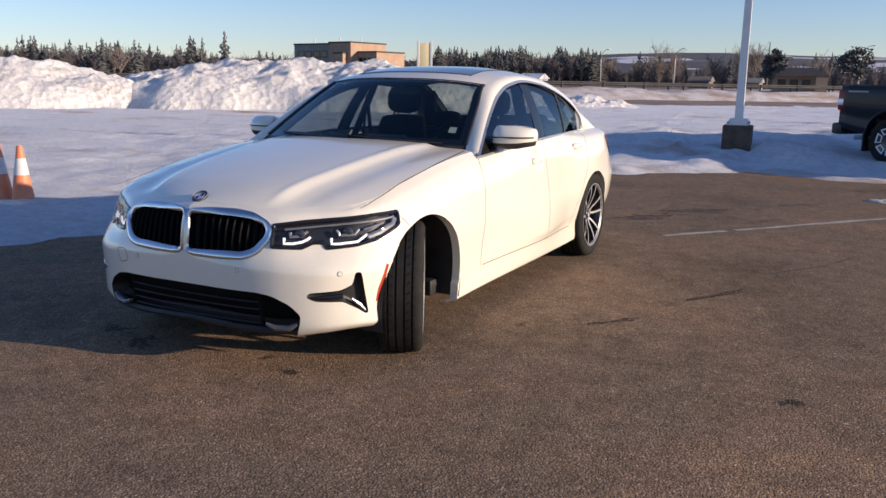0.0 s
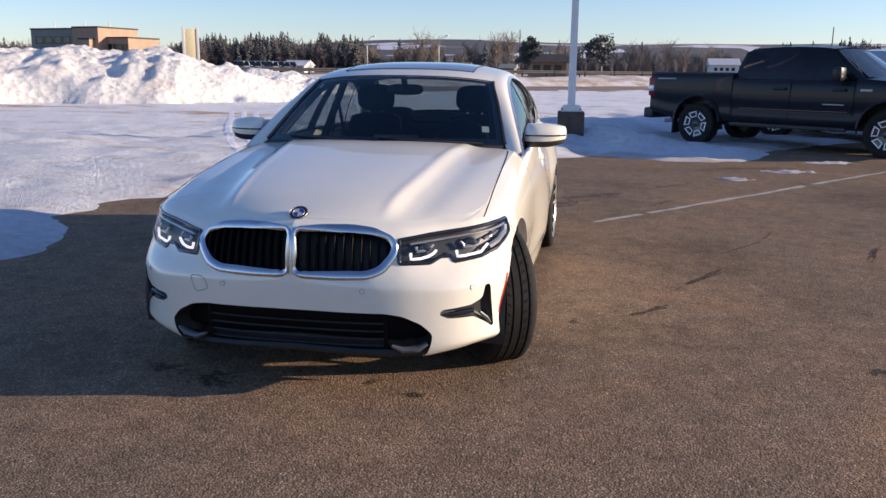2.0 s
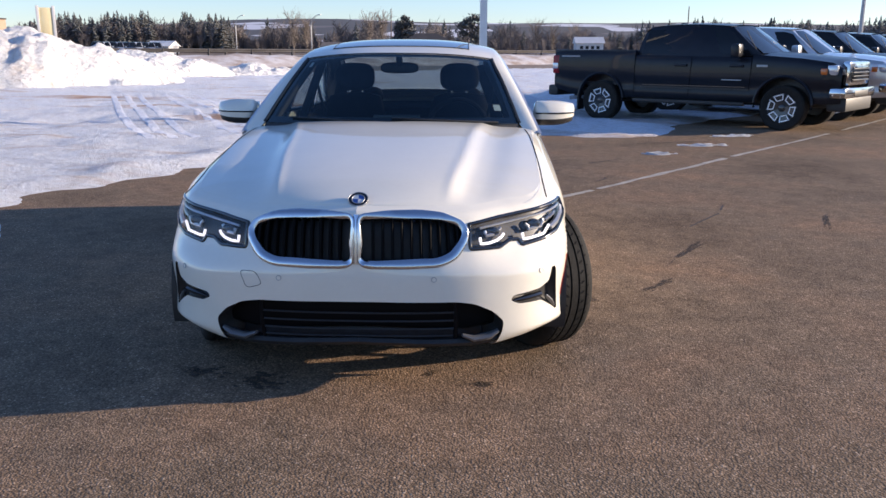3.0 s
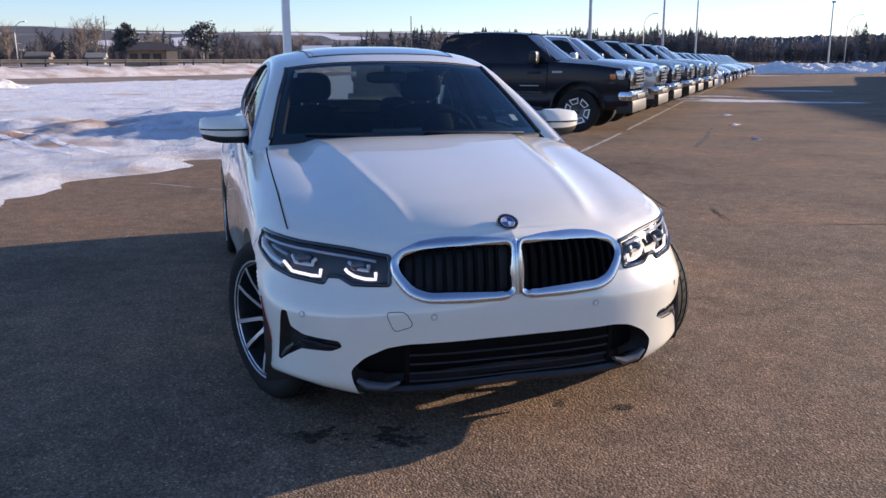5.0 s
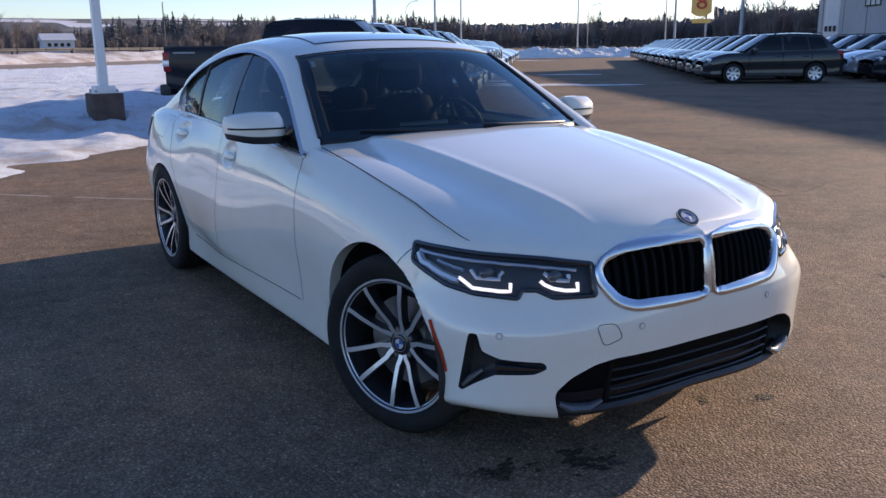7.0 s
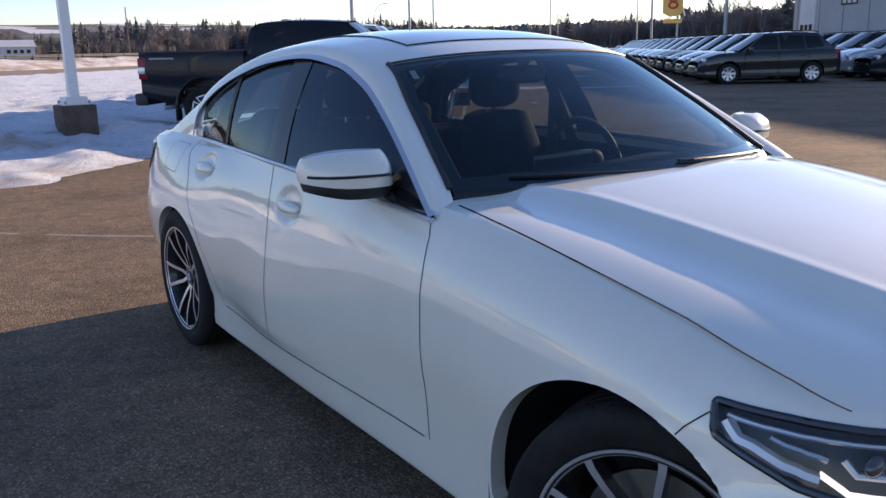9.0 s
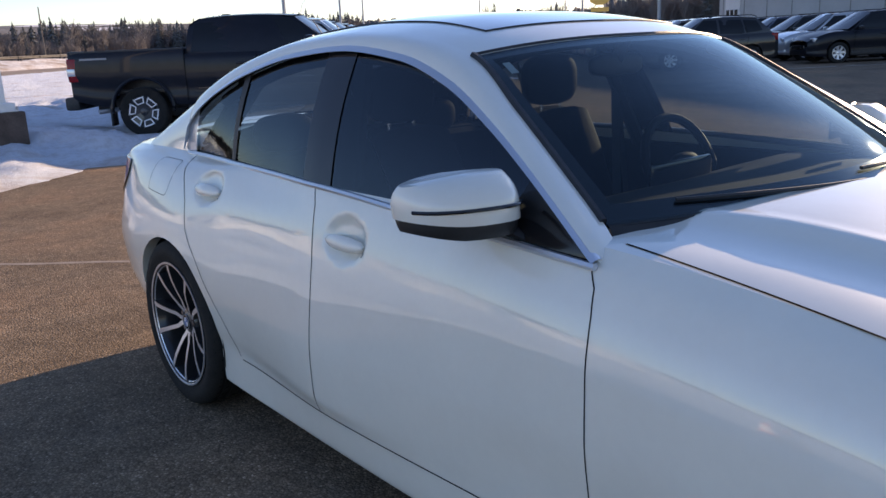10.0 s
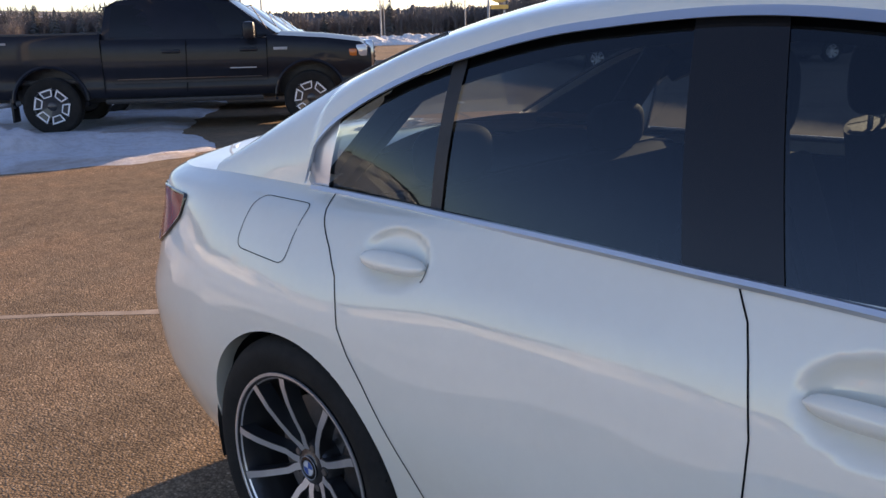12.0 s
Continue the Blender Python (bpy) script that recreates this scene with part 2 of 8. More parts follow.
def tube(bm, pts, radius, sides=8, closed=False, flat=1.0):
    """A tube along points; radius may be a list."""
    pts = [Vector(p) for p in pts]
    n = len(pts)
    rings = []
    up = Vector((0, 0, 1))
    for i, p in enumerate(pts):
        a = pts[(i - 1) % n] if closed or i else p
        b = pts[(i + 1) % n] if closed or i < n - 1 else p
        d = (b - a).normalized()
        s = d.cross(up)
        s = s.normalized() if s.length > 1e-4 else Vector((1, 0, 0))
        t = s.cross(d)
        r = radius[i] if isinstance(radius, (list, tuple)) else radius
        rings.append([bm.verts.new(p + s * (r * math.cos(2 * math.pi * k / sides)) + t * (r * flat * math.sin(2 * math.pi * k / sides))) for k in range(sides)])
    pairs = list(zip(rings, rings[1:])) + ([(rings[-1], rings[0])] if closed else [])
    for a, b in pairs:
        for k in range(sides):
            l = (k + 1) % sides
            bm.faces.new((a[k], a[l], b[l], b[k]))
    if not closed:
        bm.faces.new(rings[0][::-1])
        bm.faces.new(rings[-1])
    return bm


def smooth_curve(xs, ys):
    """A smooth monotone curve through the points, as a function of numpy arrays."""
    xs, ys = np.array(xs, float), np.array(ys, float)
    h = np.diff(xs)
    d = np.diff(ys) / h
    g = np.zeros(len(xs))
    for i in range(1, len(xs) - 1):
        if d[i - 1] * d[i] > 0:
            w1, w2 = 2 * h[i] + h[i - 1], h[i] + 2 * h[i - 1]
            g[i] = (w1 + w2) / (w1 / d[i - 1] + w2 / d[i])
    g[0], g[-1] = d[0], d[-1]

    def f(x):
        x = np.clip(np.asarray(x, float), xs[0], xs[-1])
        i = np.clip(np.searchsorted(xs, x) - 1, 0, len(xs) - 2)
        t = (x - xs[i]) / h[i]
        return ys[i] * (1 + 2 * t) * (1 - t) ** 2 + g[i] * h[i] * t * (1 - t) ** 2 + ys[i + 1] * t * t * (3 - 2 * t) + g[i + 1] * h[i] * t * t * (t - 1)
    return f


def value_noise(x, y, seed=0):
    """Smooth 2D noise of numpy arrays, -1 to 1."""
    xi, yi = np.floor(x).astype(np.int64), np.floor(y).astype(np.int64)
    fx, fy = x - xi, y - yi
    fx, fy = fx * fx * (3 - 2 * fx), fy * fy * (3 - 2 * fy)

    def h(a, b):
        n = (a * 374761393 + b * 668265263 + seed * 974634777) & 0x7FFFFFFF
        n = ((n ^ (n >> 13)) * 1274126177) & 0x7FFFFFFF
        return ((n ^ (n >> 16)) & 0xFFFF) / 32767.5 - 1
    return (h(xi, yi) * (1 - fx) + h(xi + 1, yi) * fx) * (1 - fy) + (h(xi, yi + 1) * (1 - fx) + h(xi + 1, yi + 1) * fx) * fy


def fractal(x, y, octaves=4, seed=0):
    out, amp = np.zeros_like(x), 1.0
    for o in range(octaves):
        out += amp * value_noise(x * 2 ** o + 17.3 * o, y * 2 ** o - 9.1 * o, seed + o)
        amp *= 0.5
    return out


def edge_distance(x, y, line):
    """Signed distance to an open line: positive on its left side."""
    best, sign = np.full(x.shape, 1e9), np.ones(x.shape)
    for (ax, ay), (bx, by) in zip(line, line[1:]):
        dx, dy = bx - ax, by - ay
        t = np.clip(((x - ax) * dx + (y - ay) * dy) / (dx * dx + dy * dy), 0, 1)
        d = np.hypot(x - ax - t * dx, y - ay - t * dy)
        s = np.where(dx * (y - ay) - dy * (x - ax) > 0, 1.0, -1.0)
        closer = d < best - 1e-9
        best, sign = np.where(closer, d, best), np.where(closer, s, sign)
    return best * sign


def height_sheet(name, xs, ys, z, mat, keep=None):
    """A height field over a grid, leaving out the cells where keep is False."""
    ny, nx = z.shape
    gx, gy = np.meshgrid(xs, ys)
    verts = np.stack([gx, gy, z], -1).reshape(-1, 3)
    idx = np.arange(nx * ny).reshape(ny, nx)
    quads = np.stack([idx[:-1, :-1], idx[:-1, 1:], idx[1:, 1:], idx[1:, :-1]], -1).reshape(-1, 4)
    if keep is not None:
        k = keep[:-1, :-1] | keep[:-1, 1:] | keep[1:, 1:] | keep[1:, :-1]
        quads = quads[k.reshape(-1)]
        used = np.unique(quads)
        remap = np.zeros(nx * ny, int)
        remap[used] = np.arange(len(used))
        verts, quads = verts[used], remap[quads]
    return mesh_of(name, verts.tolist(), quads.tolist(), mat)


# ---- ground ----
ROAD_U, ROAD_N = np.array([0.76, 0.65]), np.array([-0.65, 0.76])


def across(x, y):
    return ROAD_N[0] * x + ROAD_N[1] * y


def blend(a, b, v):
    t = np.clip((v - a) / (b - a), 0, 1)
    return t * t * (3 - 2 * t)


def ground_height(x, y):
    o = across(x, y)
    return 0.75 * blend(60, 72, o) + 0.35 * blend(90, 200, o)


steps = np.concatenate([[-2500, -1200, -600, -300, -160], np.arange(-100, 101, 4.0), [160, 300, 600, 1200, 2500]])
gx, gy = np.meshgrid(steps, steps)
ground = put("ground", height_sheet("ground", steps, steps, ground_height(gx, gy), ASPHALT))
tagged(ground, "brown-grey coarse asphalt car park with salt stains", "ground", kind="structure")

SNOW_EDGE = [(-40, -22), (-14, -7.5), (-8, -3.2), (-5, -0.9), (-3.4, 0.6), (-2.9, 1.2), (-2.75, 1.68), (-3.2, 2.4), (-3.75, 3.15), (-3.77, 3.8), (-3.2, 5.2), (-2.45, 7.05), (-1.38, 8.05), (-1.25, 8.85), (-0.45, 9.12), (0.13, 9.78), (1.15, 10.45), (2.1, 10.2), (3.0, 9.98), (3.68, 10.7), (3.9, 11.5), (4.4, 12.5), (18.0, 29.7), (41.6, 59.0), (80, 107)]
xs = np.concatenate([np.arange(-95, -12, 0.9), np.arange(-12, 8, 0.11), np.arange(8, 60, 0.6)])
ys = np.concatenate([np.arange(-18, -3, 0.6), np.arange(-3, 14.5, 0.11), np.arange(14.5, 30, 0.3), np.arange(30, 95, 0.8)])
gx, gy = np.meshgrid(xs, ys)
inside = edge_distance(gx, gy, SNOW_EDGE) + 0.16 * fractal(gx * 1.7, gy * 1.7, 4, 3)
rise = np.clip(inside / 0.35, -1, 1) * 0.045
depth = 0.03 * blend(0.2, 3, inside) * (1 + fractal(gx * 0.6, gy * 0.6, 3, 5)) + 0.022 * fractal(gx * 2.3, gy * 2.3, 3, 8) * blend(0.1, 0.6, inside)
hummock = np.exp(-((gx - 0.7) / 2.1) ** 2 - ((gy - 13.1) / 2.2) ** 2)
lumps = 0.5 * fractal(gx * 0.8, gy * 0.8, 3, 11) + 0.45 * np.abs(fractal(gx * 2.1, gy * 2.1, 4, 12))
slope = blend(-4.6, 0.6, gx) * (1 - blend(1.6, 3.2, gx)) * blend(10.7, 12.4, gy) * (1 - blend(15.5, 21, gy))
depth += 0.10 * slope * (1 + 0.25 * fractal(gx * 1.1, gy * 1.1, 3, 44)) * blend(0.2, 1.2, inside)
depth += 0.16 * np.clip(fractal(gx * 1.9, gy * 1.9, 4, 61), -0.1, 1) * np.exp(-((gx - 1.0) / 3.4) ** 2 - ((gy - 12.9) / 2.2) ** 2) * blend(0.3, 1.2, inside)
depth += 0.24 * hummock * np.clip(0.27 + 0.26 * lumps, 0, 1) * blend(0.25, 2.0, inside)
depth += 0.09 * np.abs(fractal(gx * 2.8, gy * 2.8, 3, 77)) * np.exp(-((gx - 0.2) / 4.2) ** 2 - ((gy - 12.9) / 2.4) ** 2) * blend(0.35, 1.3, inside)
ridge = np.exp(-((across(gx - 1.0, gy - 19.0)) / 2.6) ** 2) * blend(-14, 0, gx)
depth += ridge * np.clip(0.10 + 0.14 * fractal(gx * 0.7, gy * 0.7, 4, 21), 0, 1)
lip = 0.05 * np.exp(-((inside - 0.5) / 0.35) ** 2) * blend(-0.2, 0.6, fractal(gx * 0.9, gy * 0.9, 2, 31)) * blend(3.5, 7, gx * 0 + 6)
z = rise + depth + lip
z *= 1 - 0.85 * np.exp(-((gx - 3.2) / 1.5) ** 2 - ((gy - 14.0) / 1.5) ** 2)
keep = (inside > -0.35) & (across(gx, gy) < 46)
snow = put("snow_cover", height_sheet("snow_cover", xs, ys, z, SNOW, keep))
tagged(snow, "trodden snow with brown mud stains and blue shadows", "snow", kind="stuff")


def snow_z(x, y):
    """The height of the snow cover at a place."""
    i, j = int(np.clip(np.searchsorted(xs_snow, x) - 1, 0, len(xs_snow) - 2)), int(np.clip(np.searchsorted(ys_snow, y) - 1, 0, len(ys_snow) - 2))
    fx, fy = (x - xs_snow[i]) / (xs_snow[i + 1] - xs_snow[i]), (y - ys_snow[j]) / (ys_snow[j + 1] - ys_snow[j])
    return float((z_snow[j, i] * (1 - fx) + z_snow[j, i + 1] * fx) * (1 - fy) + (z_snow[j + 1, i] * (1 - fx) + z_snow[j + 1, i + 1] * fx) * fy)


xs_snow, ys_snow, z_snow = xs, ys, z
TRACK_SNOW = snow_material("packed_track_snow", 0.25, clean=(0.80, 0.82, 0.87), dirt=(0.60, 0.50, 0.43), scale=1.5)


def tyre_track(points, shift, seed):
    """A pressed rut in the snow: a low band with raised crumbled edges that follows the ground."""
    P = np.array(points, float)
    L = np.concatenate([[0], np.cumsum(np.hypot(*np.diff(P, axis=0).T))])
    s = np.arange(0, L[-1], 0.08)
    X, Y = smooth_curve(L, P[:, 0])(s), smooth_curve(L, P[:, 1])(s)
    dx, dy = np.gradient(X), np.gradient(Y)
    n = np.hypot(dx, dy)
    nx, ny = -dy / n, dx / n
    wob = 0.02 * fractal(s * 1.1, s * 0 + seed, 2, seed)
    offs = ((-0.09, -0.004), (-0.06, 0.007), (-0.035, 0.004), (0.035, 0.004), (0.06, 0.007), (0.09, -0.004))
    verts, faces = [], []
    for k in range(len(s)):
        for o, h in offs:
            px, py = X[k] + nx[k] * (o + shift + wob[k]), Y[k] + ny[k] * (o + shift + wob[k])
            crumb = 0.6 + 0.5 * float(value_noise(np.array([s[k] * 9 + o * 40]), np.array([seed * 1.0]), seed)[0])
            verts.append((px, py, snow_z(px, py) + (h * crumb if h > 0 else h)))
    for k in range(len(s) - 1):
        for i in range(len(offs) - 1):
            a = k * len(offs) + i
            faces.append((a, a + 1, a + 1 + len(offs), a + len(offs)))
    tagged(put("tyre_track", mesh_of("tyre_track", verts, faces, TRACK_SNOW)), "pressed tyre rut with crumbled edges in the snow", "tyre track", "tyre tracks in the snow", "stuff")


for k, shift in enumerate((-0.55, -0.2, 0.15, 0.9, 1.3, 1.75)):
    tyre_track([(-9.6, 21.0), (-8.0, 17.4), (-6.3, 13.6), (-4.75, 10.4), (-3.9, 8.9)], shift, 80 + k)


def strip(name, o0, o1, u0, u1, z0, z1, mat, du=1.5, do=0.7, bulge=0.0, seed=0):
    """A band that runs along the road."""
    us, os_ = np.arange(u0, u1 + du, du), np.arange(o0, o1 + do / 2, do)
    gu, go = np.meshgrid(us, os_)
    t = (go - o0) / (o1 - o0)
    z = z0 + (z1 - z0) * t + bulge * np.sin(math.pi * t) * (1 + 0.45 * fractal(gu * 0.25, go * 0.5, 3, seed)) + 0.02 * fractal(gu * 0.3, go * 0.7, 2, seed + 4)
    me = height_sheet(name, us, os_, z, mat)
    co = np.empty(len(me.vertices) * 3)
    me.vertices.foreach_get("co", co)
    co = co.reshape(-1, 3)
    xy = co[:, :1] * ROAD_U + co[:, 1:2] * ROAD_N
    co[:, :2] = xy
    me.vertices.foreach_set("co", co.ravel())
    me.update()
    return put(name, me)


tagged(strip("side_road", 43.6, 59.5, -70, 240, 0.05, 0.12, MUD), "wet muddy brown service road", "road", kind="structure")
tagged(strip("snow_verge", 59.3, 66.5, -70, 240, 0.10, 0.70, VERGE_SNOW, bulge=0.55, seed=9), "low dirty snow bank along the road", "snow bank", kind="stuff")
tagged(strip("road", 66.4, 80, -120, 300, 0.80, 0.85, surface("highway_asphalt", (0.05, 0.045, 0.04), (0.10, 0.09, 0.08), 0.4, 0.85)), "dark grey highway beyond the snow bank", "road", kind="structure")


def mound(name, cx, cy, along, half_l, half_w, height, seed, label, power=0.55, res=0.15):
    """A ploughed heap of snow: steep, lumpy flanks with hollows and chunks."""
    us, vs = np.arange(-half_l * 1.15, half_l * 1.15, res), np.arange(-half_w * 1.2, half_w * 1.2, res)
    gu, gv = np.meshgrid(us, vs)
    wob = 0.16 * fractal(gu * 0.22, gv * 0.22, 3, seed)
    d = 1 - np.sqrt((gu / half_l) ** 2 + (gv / half_w) ** 2) + wob
    base = np.clip(d, 0, 1) ** power
    lump = 0.16 * fractal(gu * 0.5, gv * 0.5, 4, seed + 3) + 0.10 * np.abs(fractal(gu * 1.3, gv * 1.3, 3, seed + 7))
    chunk = np.abs(fractal(gu * 0.42 + 3, gv * 0.42, 3, seed + 17)) + 0.55 * np.abs(fractal(gu * 1.05, gv * 1.05, 3, seed + 19))
    z = height * base * (0.84 + 0.30 * lump) + (0.20 * height * lump + 0.21 * (chunk - 0.55) + 0.16 * np.clip(fractal(gu * 2.2, gv * 2.2, 2, seed + 13), 0.1, 1)) * blend(0.03, 0.3, d) - 0.03
    me = height_sheet(name, us, vs, z, BANK_SNOW, d > -0.06)
    a = math.atan2(along[1], along[0])
    ob = put(name, me, m=pose(cx, cy, 0.03, 0, 0, math.degrees(a)))
    return tagged(ob, label, "snow bank", "ploughed snow banks", "stuff")


mound("snow_bank", -29.5, 20.5, (0.62, 0.55), 8.5, 4.6, 2.35, 2, "high ploughed snow bank, sunlit, beside the car park")
mound("snow_bank", -20.6, 27.6, (0.80, 0.42), 9.6, 5.0, 2.75, 14, "high lumpy ploughed snow bank with blue hollows")
mound("snow_bank", -16.6, 39.0, (0.6, 0.6), 5.2, 3.2, 1.5, 25, "smaller heap of ploughed snow")
mound("snow_bank", -12.4, 44.0, (0.8, 0.5), 4.0, 2.4, 0.75, 33, "low heap of ploughed snow")
mound("snow_bank", 57.0, 70.0, (0.7, -0.5), 9.0, 2.6, 1.0, 41, "ploughed snow heap at the end of the aisle")
mound("snow_bank", 66.0, 68.0, (0.8, -0.5), 8.0, 3.0, 1.3, 52, "ploughed snow heap at the end of the aisle")
mound("snow_bank", 49.0, 74.0, (0.8, -0.4), 6.0, 2.0, 0.6, 57, "low heap of dirty snow at the end of the aisle")


def at(bearing, dist, eye=(0.0, -3.2)):
    return eye[0] + dist * math.sin(radians(bearing)), eye[1] + dist * math.cos(radians(bearing))


# ---- trees ----
def conifer_mesh(rng, height, spread):
    """Trunk and drooping boughs; returns vertices, faces of the wood, faces of the needles."""
    v, wood, green = [], [], []

    def quad_tube(p, q, r0, r1):
        b = len(v)
        for c, r in ((p, r0), (q, r1)):
            for k in range(4):
                a = math.pi / 2 * k
                v.append((c[0] + r * math.cos(a), c[1] + r * math.sin(a), c[2]))
        for k in range(4):
            l = (k + 1) % 4
            wood.append((b + k, b + l, b + 4 + l, b + 4 + k))
    quad_tube((0, 0, -0.3), (0, 0, height), 0.018 * height, 0.004)
    tiers = 13
    for i in range(tiers):
        f = i / (tiers - 1)
        z = height * (0.08 + 0.88 * f)
        reach = (spread * (1 - f) ** 0.75 + 0.03 * height) * rng.uniform(0.7, 1.2)
        boughs = 8 if f < 0.7 else 5
        for k in range(boughs):
            a = 2 * math.pi * (k + rng.random()) / boughs
            r = reach * rng.uniform(0.5, 1.25)
            dz = -0.05 * height * rng.uniform(0.2, 1.2) * (1 - 0.5 * f)
            ca, sa = math.cos(a), math.sin(a)
            w = r * rng.uniform(0.22, 0.42)
            zz = z + rng.uniform(-0.03, 0.03) * height
            b = len(v)
            v.extend([(0, 0, zz + 0.045 * height), (ca * r * 0.6 - sa * w, sa * r * 0.6 + ca * w, zz + dz * 0.5), (ca * r, sa * r, zz + dz), (ca * r * 0.6 + sa * w, sa * r * 0.6 - ca * w, zz + dz * 0.5), (ca * r * 0.5, sa * r * 0.5, zz - 0.055 * height)])
            green.extend([(b, b + 1, b + 2), (b, b + 2, b + 3), (b + 1, b + 4, b + 2), (b + 4, b + 3, b + 2)])
    return v, wood, green


def bare_mesh(rng, height, spread, twigs=46, thick=1.0):
    """A leafless broadleaf tree: stem, limbs and many thin twigs."""
    v, wood = [], []

    def stick(p, q, r0, r1):
        d = Vector(q) - Vector(p)
        s = d.cross(Vector((0.3, 1, 0.2))).normalized()
        t = s.cross(d).normalized()
        b = len(v)
        for c, r in ((Vector(p), r0), (Vector(q), r1)):
            for k in range(3):
                a = 2 * math.pi / 3 * k
                v.append(tuple(c + s * (r * math.cos(a)) + t * (r * math.sin(a))))
        for k in range(3):
            l = (k + 1) % 3
            wood.append((b + k, b + l, b + 3 + l, b + 3 + k))
    top = (rng.uniform(-0.05, 0.05) * height, rng.uniform(-0.05, 0.05) * height, height * 0.7)
    stick((0, 0, -0.3), top, 0.016 * height, 0.006 * height)
    for k in range(twigs):
        f = rng.uniform(0.15, 1.0)
        p = (top[0] * f, top[1] * f, top[2] * f)
        a = rng.uniform(0, 2 * math.pi)
        r = spread * rng.uniform(0.3, 1.0) * (0.5 + 0.5 * f)
        q = (p[0] + math.cos(a) * r, p[1] + math.sin(a) * r, min(height, p[2] + height * rng.uniform(0.12, 0.42)))
        stick(p, q, 0.007 * thick * height, 0.0025 * thick * height)
        for j in range(2):
            c = rng.uniform(0.4, 0.95)
            m = tuple(p[i] + (q[i] - p[i]) * c for i in range(3))
            e = (m[0] + rng.uniform(-0.5, 0.5) * spread, m[1] + rng.uniform(-0.5, 0.5) * spread, m[2] + height * rng.uniform(0.02, 0.2))
            stick(m, e, 0.004 * thick * height, 0.0018 * thick * height)
    return v, wood, []


def woods(name, label, b0, b1, dist, deep, h0, h1, count, conifers, seed, base=1.0, twigs=30, wood_mat=None, eye=(0.0, -3.2), clump=0.0):
    """A far stand of trees, as one object."""
    rng = random.Random(seed)
    kinds = [(conifer_mesh(rng, 1.0, rng.uniform(0.14, 0.25)), True) for i in range(4)] + [(bare_mesh(rng, 1.0, rng.uniform(0.22, 0.36), twigs, 1.5), False) for i in range(4)]
    verts, faces, mats = [], [], []
    for i in range(count):
        green = rng.random() < conifers
        (v, wood, needles), g = rng.choice(kinds[:4] if green else kinds[4:])
        h = rng.uniform(h0, h1) * (1.0 if green else rng.uniform(0.6, 0.9))
        b = rng.uniform(b0, b1)
        if clump:
            h *= 1 + clump * math.sin(b * 2.1 + seed) * math.sin(b * 0.77 + 2 * seed)
        d = dist + rng.uniform(0, deep)
        x, y = at(b, d, eye)
        a = rng.uniform(0, 6.28)
        ca, sa = math.cos(a) * h, math.sin(a) * h
        wide = rng.uniform(0.85, 1.35)
        o = len(verts)
        verts.extend((x + wide * (ca * p[0] - sa * p[1]), y + wide * (sa * p[0] + ca * p[1]), base + p[2] * h) for p in v)
        for group, mi in ((wood, 0), (needles, 1)):
            faces.extend(tuple(o + k for k in f) for f in group)
            mats.extend([mi] * len(group))
    me = mesh_of(name, verts, faces, wood_mat or BRUSH, smooth=False)
    me.materials.append(HAZY_NEEDLES)
    me.polygons.foreach_set("material_index", mats)
    return tagged(put(name, me), label, "woods", kind="stuff")


def single_tree(name, label, bearing, dist, height, spread, seed, conifer=True, base=0.9, eye=(0.0, -3.2)):
    rng = random.Random(seed)
    v, wood, green = conifer_mesh(rng, height, spread) if conifer else bare_mesh(rng, height, spread, 80)
    x, y = at(bearing, dist, eye)
    tree = tagged(put(name, None, m=pose(x, y, base)), label, "tree")
    put("trunk", mesh_of("trunk", v, wood, BARK, False), tree)
    if green:
        put("crown", mesh_of("crown", v, green, HAZY_NEEDLES, False), tree)
    return tree


EYE0 = (2.77, -3.39)
woods("mixed_woods", "dark conifers and bare brush behind the snow banks", -62, -43, 120, 40, 3.2, 5.2, 640, 0.34, 5, eye=EYE0, clump=0.12)
woods("mixed_woods", "low conifer hedge and bare brush beyond the road", -43, -27, 190, 60, 4.5, 7.0, 420, 0.25, 6, eye=EYE0)
woods("conifer_woods", "dark conifer stand beyond the highway", -27.5, -16.5, 190, 50, 5.0, 8.4, 1300, 0.36, 7, eye=EYE0, clump=0.12)
woods("mixed_woods", "bare brown brush with a few conifers beyond the highway", -17, 3, 210, 70, 4.5, 8.2, 700, 0.10, 8, eye=EYE0, clump=0.35)
woods("mixed_woods", "bare brown brush beyond the highway", 2, 20, 230, 70, 4.5, 8.0, 700, 0.07, 9, clump=0.3)
woods("bare_woods", "brown leafless woods with a few conifers", 12, 44, 300, 70, 6.0, 8.6, 2200, 0.012, 10, twigs=18, eye=(-1.4, -3.1), clump=0.15)
woods("bare_woods", "brown leafless woods on the rise", 42, 70, 240, 70, 6.0, 9.0, 1700, 0.03, 11, twigs=18, base=1.2, eye=(-1.4, -3.1), clump=0.12)
woods("bare_woods", "taller brown leafless woods with a few conifers on the rise", 49.6, 72, 200, 36, 7.6, 11.0, 900, 0.03, 13, twigs=18, base=1.0, eye=(-1.4, -3.1), clump=0.15)
woods("mixed_woods", "tall brown leafless woods mixed with dark conifers", 12.5, 34, 292, 44, 8.6, 11.4, 1000, 0.22, 14, twigs=20, eye=(-1.4, -3.1), clump=0.10)
woods("brush", "low tangle of leafless brown brush along the highway", -50, 16, 206, 34, 2.6, 4.8, 1100, 0.03, 12, twigs=22, eye=EYE0, clump=0.25)
